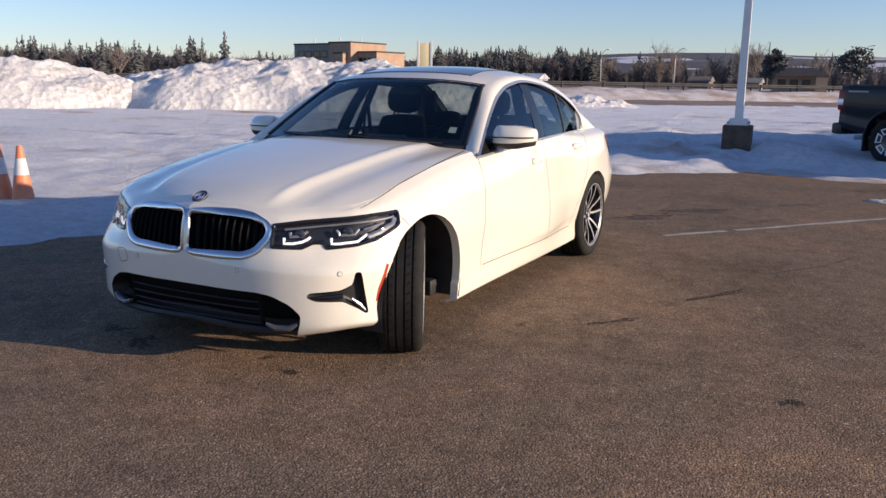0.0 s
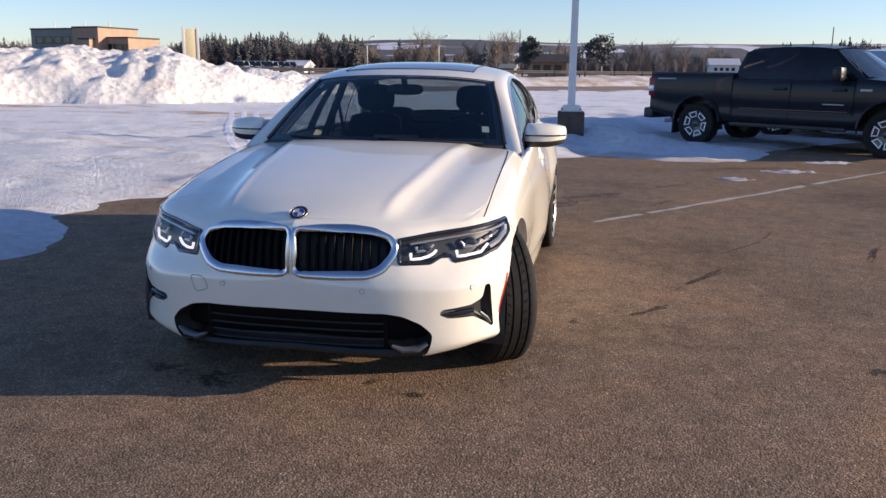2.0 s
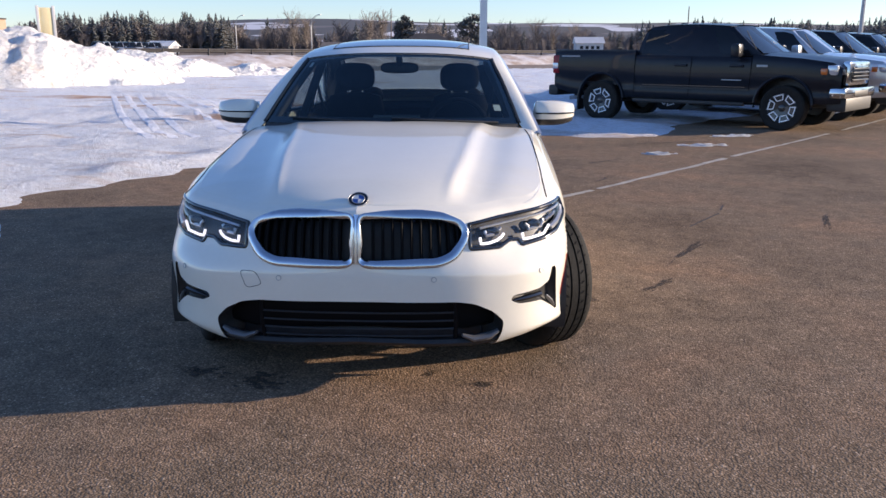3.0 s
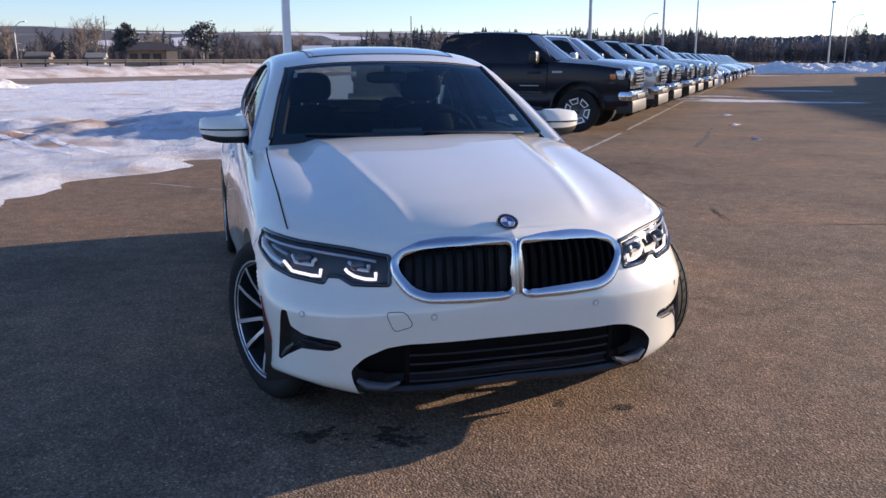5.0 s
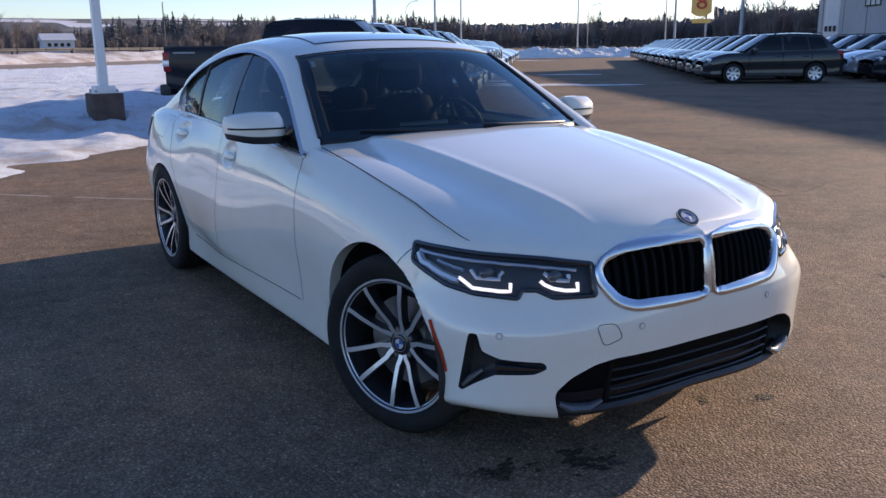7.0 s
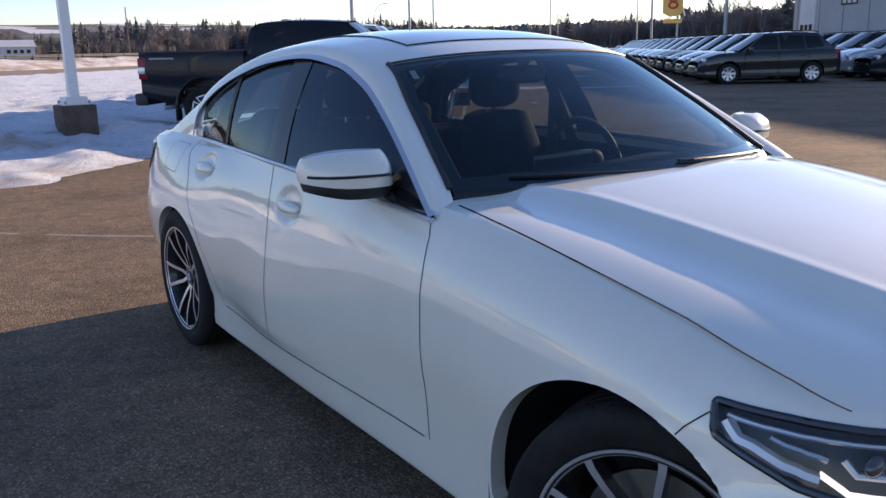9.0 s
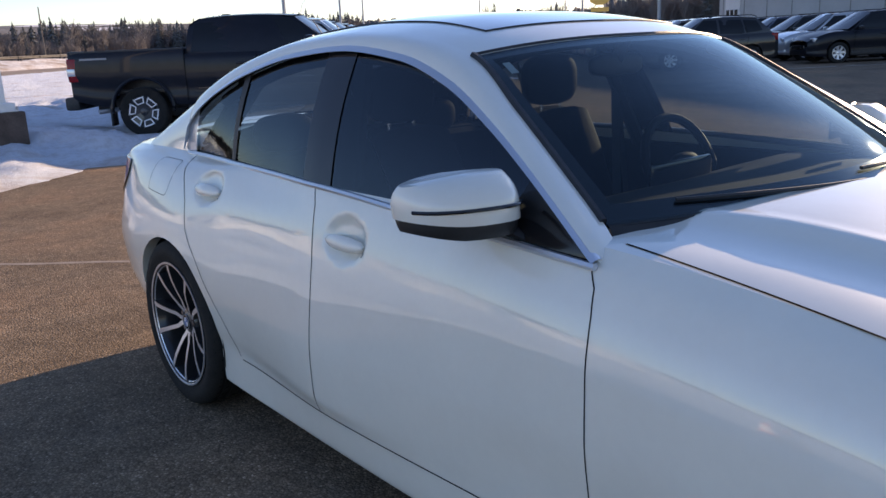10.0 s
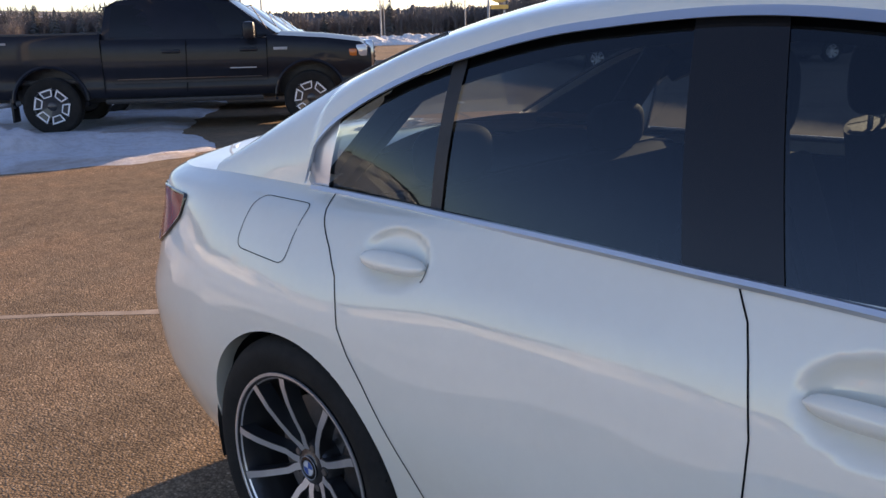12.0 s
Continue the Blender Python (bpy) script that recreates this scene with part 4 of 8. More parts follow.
# ---- painted lines and snow patches on the asphalt ----
def painted_line(points, width, name="painted_line", z=0.004, mat=None):
    verts, faces = [], []
    n = max(2, int(sum(math.dist(a, b) for a, b in zip(points, points[1:])) / 0.12))
    P = np.array(points)
    seg = np.concatenate([[0], np.cumsum(np.hypot(*np.diff(P, axis=0).T))])
    s = np.linspace(0, seg[-1], n)
    X, Y = np.interp(s, seg, P[:, 0]), np.interp(s, seg, P[:, 1])
    dx, dy = np.gradient(X), np.gradient(Y)
    L = np.hypot(dx, dy)
    w0 = width * (0.5 + 0.22 * fractal(s * 3.0, s * 0, 3, 5))
    w1 = width * (0.5 + 0.22 * fractal(s * 3.0, s * 0 + 40, 3, 6))
    for i in range(n):
        verts.append((X[i] - dy[i] / L[i] * w0[i], Y[i] + dx[i] / L[i] * w0[i], z))
        verts.append((X[i] + dy[i] / L[i] * w1[i], Y[i] - dx[i] / L[i] * w1[i], z))
    gaps = value_noise(s * 1.4, s * 0 + 3, 8)
    for i in range(n - 1):
        if gaps[i] > -0.72:
            faces.append((2 * i, 2 * i + 1, 2 * i + 3, 2 * i + 2))
    return tagged(put(name, mesh_of(name, verts, faces, mat or WHITE_LINE)), "worn white parking line on the asphalt", "line", "parking lines", "structure")


painted_line([(1.22, 4.02), (3.27, 6.66), (6.44, 10.75), (15.2, 22.4), (45, 61)], 0.072)
FAINT = surface("faint_road_paint", (0.22, 0.168, 0.13), (0.36, 0.29, 0.235), 9.0, 0.85)
painted_line([(-1.6, 6.7), (-0.87, 5.95), (-0.04, 5.15), (0.5, 4.6)], 0.055, z=0.0015, mat=FAINT)
painted_line([(20.9, 15.2), (22.8, 13.4), (26, 10.9)], 0.14)


def snow_patch(x, y, a, b, turn, seed, h=0.03):
    us = np.linspace(-1.25, 1.25, 40)
    gu, gv = np.meshgrid(us, us)
    d = 1 - np.hypot(gu, gv) + 0.35 * fractal(gu * 2.2, gv * 2.2, 4, seed)
    z = np.clip(d, -0.2, 0.5) * 2 * h * (0.8 + 0.4 * fractal(gu * 4, gv * 4, 2, seed + 2)) - 0.004
    me = height_sheet("snow_patch", us, us, z, SNOW, d > -0.1)
    ob = put("snow_patch", me, m=pose(x, y, 0, 0, 0, turn) @ Matrix.Diagonal((a, b, 1, 1)))
    tagged(ob, "thin patch of melting snow on the asphalt", "snow", "snow patches on the asphalt", "stuff")


for x, y, a, b, turn, sd in ((3.01, 7.79, 0.27, 0.16, 5, 1), (3.93, 8.95, 0.40, 0.20, 8, 2), (4.85, 10.46, 0.42, 0.22, 15, 3), (16.6, 20.9, 2.3, 1.0, -35, 4), (15.6, 22.6, 1.9, 0.5, -38, 5), (18.1, 19.2, 1.7, 0.45, -32, 6), (17.6, 24.4, 1.2, 0.5, -40, 13), (11.6, 14.9, 0.22, 0.14, 30, 7), (9.9, 12.1, 0.3, 0.10, 40, 8), (8.3, 9.2, 0.2, 0.1, 70, 14), (24, 28, 1.6, 0.5, -40, 9), (44.0, 60.0, 5.0, 1.0, -40, 10)):
    snow_patch(x, y, a * 0.9, b * 0.75, turn, sd)


# ---- stains and cracks ----
def stain_material(name, tone):
    """Asphalt grit darkened by what soaked into it."""
    m, nodes, links, bsdf = material(name)
    nt = m.node_tree
    co = nodes.new("ShaderNodeNewGeometry").outputs["Position"]
    v = nodes.new("ShaderNodeTexVoronoi")
    v.inputs["Scale"].default_value = 115
    links.new(co, v.inputs["Vector"])
    grit = ramp_node(nt, v.outputs["Color"], [(0.0, (0.10 * tone, 0.07 * tone, 0.048 * tone)), (0.6, (0.28 * tone, 0.2 * tone, 0.14 * tone)), (1.0, (0.62 * tone, 0.46 * tone, 0.34 * tone))])
    soak = noise_node(nt, 9.0, 4.0, 0.6, co)
    deep = ramp_node(nt, soak.outputs["Fac"], [(0.35, (0.55, 0.55, 0.55)), (0.65, (1.25, 1.22, 1.2))])
    links.new(mix_node(nt, grit.outputs[0], deep.outputs[0], 1.0, "MULTIPLY"), bsdf.inputs["Base Color"])
    bsdf.inputs["Roughness"].default_value = 0.8
    bsdf.inputs["Specular IOR Level"].default_value = 0.25
    bump_node(nt, bsdf, v.outputs["Distance"], 0.62, 0.005)
    return m


STAIN = stain_material("oil_stain", 0.26)


def ground_stain(x, y, a, b, turn, seed, mat, name, label, z=0.0022, hollow=0.85):
    us = np.linspace(-1.3, 1.3, 44)
    gu, gv = np.meshgrid(us, us)
    d = 1 - np.hypot(gu, gv) + 0.6 * fractal(gu * 2.6, gv * 2.6, 4, seed)
    keep = (d > 0.25) & (fractal(gu * 6, gv * 6, 2, seed + 5) > -1 + hollow)
    me = height_sheet(name, us, us, gu * 0 + z, mat, keep)
    ob = put(name, me, m=pose(x, y, 0, 0, 0, turn) @ Matrix.Diagonal((a, b, 1, 1)))
    return tagged(ob, label, "stain", "stains on the asphalt", "stuff")


for x, y, a, b, turn, sd in ((0.51, -0.54, 0.050, 0.028, 20, 1), (0.28, -0.43, 0.035, 0.022, 70, 2), (1.60, 1.07, 0.20, 0.03, 50, 3), (1.15, 0.72, 0.03, 0.03, 0, 4), (-0.45, -0.55, 0.15, 0.075, -20, 5), (-0.71, -0.45, 0.09, 0.05, 10, 6), (2.0, 2.0, 0.45, 0.03, 62, 12), (2.6, 0.2, 0.06, 0.04, 30, 9), (3.4, 3.1, 0.3, 0.03, 70, 11)):
    ground_stain(x, y, a, b, turn, sd, STAIN, "oil_stain", "dark oil stain on the asphalt")
DAMP = stain_material("damp_asphalt", 0.42)
for x, y, a, b, turn, sd in ((1.30, 5.84, 0.55, 0.13, 40, 21), (0.80, 5.05, 0.46, 0.15, 55, 22), (2.1, 6.9, 0.42, 0.06, 48, 23), (1.9, 5.4, 0.30, 0.04, 60, 24), (3.5, 9.3, 0.7, 0.11, 20, 25)):
    ground_stain(x, y, a, b, turn, sd, DAMP, "damp_patch", "dark damp patch on the asphalt", 0.0016, 0.95)
CRACK = surface("dark_crack", (0.03, 0.024, 0.02), (0.075, 0.06, 0.048), 9.0, 0.85)
for pts, w in (([(9.4, 10.9), (10.17, 10.0), (10.82, 8.75), (11.2, 7.26), (11.5, 5.0)], 0.05), ([(9.0, 11.6), (7.4, 9.4), (6.5, 8.3)], 0.06), ([(2.2, 2.8), (2.6, 3.4), (2.75, 3.8)], 0.02), ([(3.9, 2.4), (4.6, 2.2), (5.3, 2.4)], 0.02), ([(5.2, 5.2), (6.4, 4.6), (7.6, 3.7)], 0.025), ([(12.5, 14.0), (14.0, 11.5), (15.2, 9.0)], 0.05)):
    ob = painted_line(pts, w, "asphalt_crack", 0.003, CRACK)
    tagged(ob, "thin dark crack in the asphalt", "crack", "cracks in the asphalt", "structure")


# ---- materials of the cars ----
def paint_material(name, c1, c2, rough=0.38, coat=1.0, metal=0.0, scale=6.0):
    m = surface(name, c1, c2, scale, rough, metal=metal, coat=coat, fine=0.0)
    b = m.node_tree.nodes["Principled BSDF"]
    b.inputs["Coat Roughness"].default_value = 0.03
    b.inputs["Coat IOR"].default_value = 1.8
    return m


PEARL = paint_material("pearl_white_paint", (0.80, 0.765, 0.665), (0.84, 0.805, 0.70), 0.30)
PEARL.node_tree.nodes["Principled BSDF"].inputs["Coat IOR"].default_value = 1.72
PEARL.node_tree.nodes["Principled BSDF"].inputs["Specular IOR Level"].default_value = 0.15
INTAKE_SLAT = plain("grey_intake_slat", (0.045, 0.045, 0.047), 0.35, specular=0.4)
GRILLE_BLACK = plain("grille_black", (0.005, 0.005, 0.006), 0.6, specular=0.12)
CHROME = plain("satin_chrome", (0.60, 0.62, 0.66), 0.20, 1.0)
WINDOW_TRIM = plain("satin_aluminium_trim", (0.66, 0.68, 0.71), 0.30, 0.75)
GLOSS_BLACK = plain("gloss_black_trim", (0.012, 0.012, 0.013), 0.12, 0.0, 0.6)
SUNROOF = plain("dark_sunroof_glass", (0.16, 0.17, 0.18), 0.03, 0.0, 1.0, 1.0)
SUNROOF.node_tree.nodes["Principled BSDF"].inputs["Coat IOR"].default_value = 2.4
PILLAR_BLACK = plain("black_pillar_film", (0.012, 0.012, 0.013), 0.12, specular=0.5)
LAMP_BOWL = plain("smoked_lamp_reflector", (0.022, 0.022, 0.023), 0.45, 0.2)
SATIN_BLACK = surface("satin_black_plastic", (0.012, 0.012, 0.013), (0.026, 0.026, 0.027), 14.0, 0.5, fine=0.15, fine_scale=500)
RUBBER = surface("tyre_rubber", (0.010, 0.010, 0.010), (0.024, 0.023, 0.021), 11.0, 0.8, fine=0.4, fine_scale=420, specular=0.25)
SEAM = plain("panel_gap_shade", (0.008, 0.008, 0.009), 0.9, specular=0.03)
CABIN = surface("black_cabin_plastic", (0.006, 0.006, 0.0065), (0.013, 0.0125, 0.0125), 9.0, 0.6, fine=0.3, fine_scale=300, specular=0.15)
LEATHER = surface("black_seat_leather", (0.006, 0.006, 0.006), (0.014, 0.013, 0.0125), 12.0, 0.7, fine=0.35, fine_scale=260, specular=0.05)
HEADLINER = surface("anthracite_headliner", (0.03, 0.03, 0.031), (0.045, 0.045, 0.046), 8.0, 0.9)
GLASS = glass_material("clear_windscreen_glass", (0.55, 0.62, 0.62), gloss=0.07, sheen=(0.52, 0.68, 0.74))
SIDE_GLASS = glass_material("tinted_side_glass", (0.40, 0.45, 0.47), gloss=0.085, sheen=(0.64, 0.76, 0.84))
LAMP_GLASS = glass_material("clear_lamp_cover", (0.93, 0.94, 0.95), sheen=(0.55, 0.58, 0.62))
ALLOY = surface("machined_alloy", (0.68, 0.68, 0.69), (0.78, 0.78, 0.79), 30.0, 0.34, metal=0.72)
ALLOY_DARK = plain("dark_alloy_paint", (0.03, 0.031, 0.034), 0.3, 0.2, 0.6)
DISC = surface("brake_disc_steel", (0.22, 0.21, 0.20), (0.36, 0.34, 0.33), 20.0, 0.4, metal=0.9)
BLUE = plain("blue_enamel", (0.02, 0.09, 0.32), 0.45, 0.0, 0.0)
WHITE_ENAMEL = plain("white_enamel", (0.62, 0.62, 0.63), 0.5)
RED_LENS = plain("red_lamp_lens", (0.26, 0.012, 0.016), 0.18, 0.0, 0.15, 0.25)
MARKER = plain("red_side_marker", (0.48, 0.05, 0.02), 0.2, 0.0, 0.6)
BRIGHT_SILVER = plain("bright_lamp_silver", (0.54, 0.55, 0.57), 0.34, 0.8)
# gloss black plastic; grey stands in for the sun's sheen on the lip
LIP_SUN_GREYED = plain("sun_greyed_black_plastic", (0.10, 0.10, 0.105), 0.25, 0.0, 0.6)
SILVER = plain("lamp_reflector_silver", (0.32, 0.33, 0.35), 0.32, 0.9)
PAPER = plain("pale_sticker_paper", (0.62, 0.66, 0.64), 0.6)


def lamp_material(name, color, strength):
    m, nodes, links, bsdf = material(name)
    bsdf.inputs["Base Color"].default_value = (*color, 1)
    bsdf.inputs["Emission Color"].default_value = (*color, 1)
    bsdf.inputs["Emission Strength"].default_value = strength
    return m


DAY_LIGHT = lamp_material("daytime_light_guide", (1.0, 0.97, 0.92), 0.48)

# ---- the white saloon: outline in plan, then a profile at each place along it ----
# the car stands with its front axle over the origin and its nose towards -y
PLAN = [(0.0, -0.668), (0.16, -0.667), (0.31, -0.657), (0.45, -0.632), (0.58, -0.588), (0.68, -0.535), (0.755, -0.472), (0.82, -0.393), (0.862, -0.30), (0.885, -0.17), (0.893, 0.0), (0.897, 0.3), (0.90, 0.85), (0.914, 1.75), (0.906, 2.35), (0.908, 2.85), (0.896, 3.2), (0.850, 3.5), (0.77, 3.69), (0.62, 3.81), (0.4, 3.855), (0.2, 3.872), (0.0, 3.875)]


def resample(points, step):
    P = np.array(points, float)
    L = np.concatenate([[0], np.cumsum(np.hypot(*np.diff(P, axis=0).T))])
    fx, fy = smooth_curve(L, P[:, 0]), smooth_curve(L, P[:, 1])
    s = np.linspace(0, L[-1], int(L[-1] / step) + 1)
    return L, s, fx(s), fy(s)


KEY_S, COL_S, COL_X, COL_Y = resample(PLAN, 0.014)
tx, ty = np.gradient(COL_X), np.gradient(COL_Y)
tl = np.hypot(tx, ty)
NORM_X, NORM_Y = ty / tl, -tx / tl
NORM_X[0], NORM_Y[0] = 0.0, -1.0
NORM_X[-1], NORM_Y[-1] = 0.0, 1.0

# place in PLAN: heights, then insets, from the sill to the shoulder
PROFILES = {
    0: ((0.165, 0.185, 0.23, 0.33, 0.48, 0.56, 0.69, 0.742, 0.764), (0.14, 0.055, 0.022, 0.006, 0.0, 0.006, 0.024, 0.048, 0.092)),
    3: ((0.155, 0.175, 0.23, 0.34, 0.48, 0.585, 0.68, 0.725, 0.752), (0.13, 0.05, 0.02, 0.006, 0.0, 0.034, 0.066, 0.098, 0.145)),
    5: ((0.18, 0.202, 0.245, 0.33, 0.475, 0.59, 0.68, 0.735, 0.762), (0.12, 0.045, 0.012, 0.008, 0.0, 0.066, 0.10, 0.135, 0.18)),
    7: ((0.195, 0.22, 0.255, 0.335, 0.475, 0.60, 0.685, 0.742, 0.770), (0.11, 0.035, 0.006, 0.012, 0.0, 0.052, 0.078, 0.110, 0.155)),
    9: ((0.17, 0.195, 0.24, 0.36, 0.52, 0.62, 0.70, 0.765, 0.80), (0.10, 0.03, 0.008, 0.010, 0.0, 0.018, 0.038, 0.08, 0.135)),
    10: ((0.14, 0.165, 0.24, 0.40, 0.57, 0.67, 0.745, 0.80, 0.838), (0.10, 0.03, 0.018, 0.008, 0.0, 0.010, 0.032, 0.078, 0.14)),
    12: ((0.145, 0.17, 0.285, 0.42, 0.58, 0.71, 0.82, 0.905, 0.945), (0.10, 0.045, 0.036, 0.026, 0.008, 0.012, 0.034, 0.078, 0.125)),
    13: ((0.15, 0.172, 0.295, 0.36, 0.49, 0.70, 0.845, 0.955, 0.969), (0.10, 0.052, 0.026, 0.006, 0.0, 0.022, 0.053, 0.092, 0.102)),
    14: ((0.155, 0.176, 0.304, 0.39, 0.54, 0.71, 0.85, 0.957, 0.972), (0.10, 0.048, 0.046, 0.030, 0.014, 0.033, 0.064, 0.122, 0.138)),
    15: ((0.17, 0.195, 0.31, 0.42, 0.58, 0.70, 0.82, 0.932, 0.974), (0.10, 0.05, 0.036, 0.018, 0.002, 0.008, 0.036, 0.096, 0.181)),
    16: ((0.18, 0.21, 0.31, 0.43, 0.58, 0.70, 0.82, 0.932, 0.978), (0.15, 0.09, 0.048, 0.016, 0.0, 0.012, 0.040, 0.088, 0.165)),
    18: ((0.19, 0.225, 0.32, 0.44, 0.59, 0.71, 0.83, 0.93, 0.965), (0.20, 0.11, 0.055, 0.018, 0.004, 0.030, 0.060, 0.078, 0.13)),
    22: ((0.20, 0.24, 0.32, 0.45, 0.60, 0.71, 0.84, 0.955, 0.975), (0.20, 0.09, 0.03, 0.0, 0.01, 0.070, 0.10, 0.06, 0.09)),
}
keys = sorted(PROFILES)
ks = [KEY_S[i] for i in keys]
LEVELS = np.stack([smooth_curve(ks, [PROFILES[i][0][k] for i in keys])(COL_S) for k in range(9)])
INSETS = np.stack([smooth_curve(ks, [PROFILES[i][1][k] for i in keys])(COL_S) for k in range(9)])
SUB = np.linspace(0, 8, 81)


def rounded(values):
    """Smooth rows through the nine levels, column by column."""
    out = np.empty((len(SUB), values.shape[1]))
    for c in range(values.shape[1]):
        out[:, c] = smooth_curve(range(9), values[:, c])(SUB)
    return out


ROW_Z, ROW_IN = rounded(LEVELS), rounded(INSETS)
PLAIN_BELT = np.stack([COL_X - NORM_X * ROW_IN, COL_Y - NORM_Y * ROW_IN, ROW_Z], -1)
# dished hollows behind the door handles: place along the car, height, half length, half height
HANDLES = ((1.637, 0.845, 0.098, 0.060), (2.552, 0.886, 0.094, 0.055))
for hy, hz, hl, hh in HANDLES:
    dish = np.clip(1 - ((COL_Y - hy) / hl) ** 2 - ((ROW_Z - hz) / hh) ** 2, 0, 1)
    ROW_IN += 0.027 * blend(0.0, 0.30, dish) * (0.55 + 0.45 * dish) * (COL_X > 0.7)
BELT = np.stack([COL_X - NORM_X * ROW_IN, COL_Y - NORM_Y * ROW_IN, ROW_Z], -1)
BELT[:, 0, 0] = BELT[:, -1, 0] = 0.0


def on_belt(s, z, lift=0.0, belt=None):
    """The point of the flank at arc length s and height z, lifted off it; and its normal."""
    belt = BELT if belt is None else belt
    c = float(np.interp(s, COL_S, np.arange(len(COL_S))))
    c0 = min(int(c), len(COL_S) - 2)
    f = c - c0

    def at_z(ci):
        r = float(np.interp(z, ROW_Z[:, ci], np.arange(len(SUB))))
        r0 = min(int(r), len(SUB) - 2)
        g = r - r0
        return belt[r0, ci] * (1 - g) + belt[r0 + 1, ci] * g, r0
    a, r0 = at_z(c0)
    b, _ = at_z(c0 + 1)
    p = a * (1 - f) + b * f
    r1, r2, c1, c2 = max(r0 - 1, 0), min(r0 + 2, len(SUB) - 1), max(c0 - 1, 0), min(c0 + 2, len(COL_S) - 1)
    n = np.cross(belt[r0, c2] - belt[r0, c1], belt[r2, c0] - belt[r1, c0])
    n = n / (np.linalg.norm(n) + 1e-12)
    return Vector(p + n * lift), Vector(n)


def s_at(x, y, z):
    """The arc length of the flank's place nearest to a point."""
    d = ((BELT - np.array([x, y, z])) ** 2).sum(-1)
    r, c = np.unravel_index(d.argmin(), d.shape)
    return float(COL_S[c])


# bonnet and boot lid: height fields that meet the flank's upper edge
TOP_EDGE = BELT[-1]
half = int(np.argmax(TOP_EDGE[:, 0] > 0.745))
front_cols = np.arange(0, int(np.searchsorted(COL_Y, 0.86)))
rear_cols = np.arange(int(np.searchsorted(COL_Y, 2.90)), len(COL_S))
BONNET_MID = smooth_curve([-0.58, -0.54, -0.42, -0.2, 0.1, 0.4, 0.62, 0.86], [0.764, 0.778, 0.812, 0.862, 0.912, 0.953, 0.980, 0.995])
EDGE_Y, first = np.unique(np.maximum.accumulate(TOP_EDGE[front_cols, 1] + np.arange(len(front_cols)) * 1e-6), return_index=True)
EDGE_X, EDGE_Z = TOP_EDGE[front_cols, 0][first], TOP_EDGE[front_cols, 2][first]
RIDGE_X = smooth_curve([-0.55, -0.30, 0.0, 0.44, 0.8], [0.345, 0.375, 0.415, 0.455, 0.51])


def bonnet_z(x, y):
    x = np.abs(x)
    xe, ze, zc = np.interp(y, EDGE_Y, EDGE_X), np.interp(y, EDGE_Y, EDGE_Z), BONNET_MID(y)
    r = np.clip(x / np.maximum(xe, 0.02), 0, 1)
    z = zc + (ze - zc) * r ** 2.4
    xr = RIDGE_X(y)
    dome = 1 - blend(-0.004, 0.075, x - xr)
    crest = np.exp(-((x - xr) / 0.022) ** 2)
    fade = blend(-0.56, -0.35, y) * (1 - blend(0.55, 0.85, y) * 0.4) * (1 - r ** 6)
    return z + (0.015 * dome + 0.0035 * crest) * fade - 0.010 * np.exp(-((x - xr - 0.13) / 0.08) ** 2) * fade


BOOT_MID = smooth_curve([2.95, 3.3, 3.55, 3.72, 3.79], [1.08, 1.035, 1.015, 1.008, 0.99])


def grow_skin(edge, mid_y, height, steps):
    """Rows from the flank's upper edge to the middle line."""
    rows = []
    for v in np.linspace(0, 1, steps):
        x = edge[:, 0] * (1 - v)
        y = edge[:, 1] * (1 - v) + mid_y * v
        z = height(x, y)
        if v == 0:
            z = edge[:, 2]
        rows.append(np.stack([x, y, z], -1))
    return np.stack(rows)


ef = TOP_EDGE[front_cols]
mid = np.interp(np.arange(len(front_cols)) / (len(front_cols) - 1), [0, 0.35, 1.0], [ef[0, 1], -0.10, 0.64])
BONNET = grow_skin(ef, mid, bonnet_z, 46)
er = TOP_EDGE[rear_cols]
RE_Y = er[:, 1]


def boot_z(x, y):
    r = np.clip(np.abs(x) / np.maximum(np.interp(y, RE_Y, er[:, 0]), 0.02), 0, 1)
    return BOOT_MID(y) + (np.interp(y, RE_Y, er[:, 2]) - BOOT_MID(y)) * r ** 2.2 + 0.012 * blend(3.6, 3.77, y) * (1 - r ** 3)


BOOT = grow_skin(er, np.interp(np.arange(len(rear_cols)), [0, len(rear_cols) - 1], [3.05, er[-1, 1]]), boot_z, 30)

# the glasshouse: window line, roof edge and centre line
SILL = smooth_curve([0.80, 1.2, 1.86, 2.2, 2.51, 2.85, 3.2], [0.918, 0.940, 0.967, 0.971, 0.972, 0.972, 0.972])
SILL_X = smooth_curve([0.80, 1.2, 1.86, 2.2, 2.51, 2.85, 3.2], [0.818, 0.823, 0.815, 0.785, 0.757, 0.728, 0.72])
WIN_Y = [0.68, 0.80, 0.90, 1.0, 1.2, 1.42, 1.65, 1.958, 2.25, 2.526, 2.68, 2.80, 2.88, 2.922, 2.935]
WIN_Z = smooth_curve(WIN_Y, [0.850, 0.922, 0.985, 1.045, 1.155, 1.252, 1.312, 1.340, 1.322, 1.268, 1.216, 1.160, 1.108, 1.055, 0.988])
WIN_X = smooth_curve(WIN_Y, [0.838, 0.812, 0.786, 0.758, 0.706, 0.657, 0.626, 0.610, 0.620, 0.648, 0.674, 0.696, 0.712, 0.724, 0.736])
EDGE_KY = [0.68, 0.80, 0.86, 1.0, 1.2, 1.42, 1.6, 1.8, 2.0, 2.3, 2.6, 2.9, 3.15, 3.36]
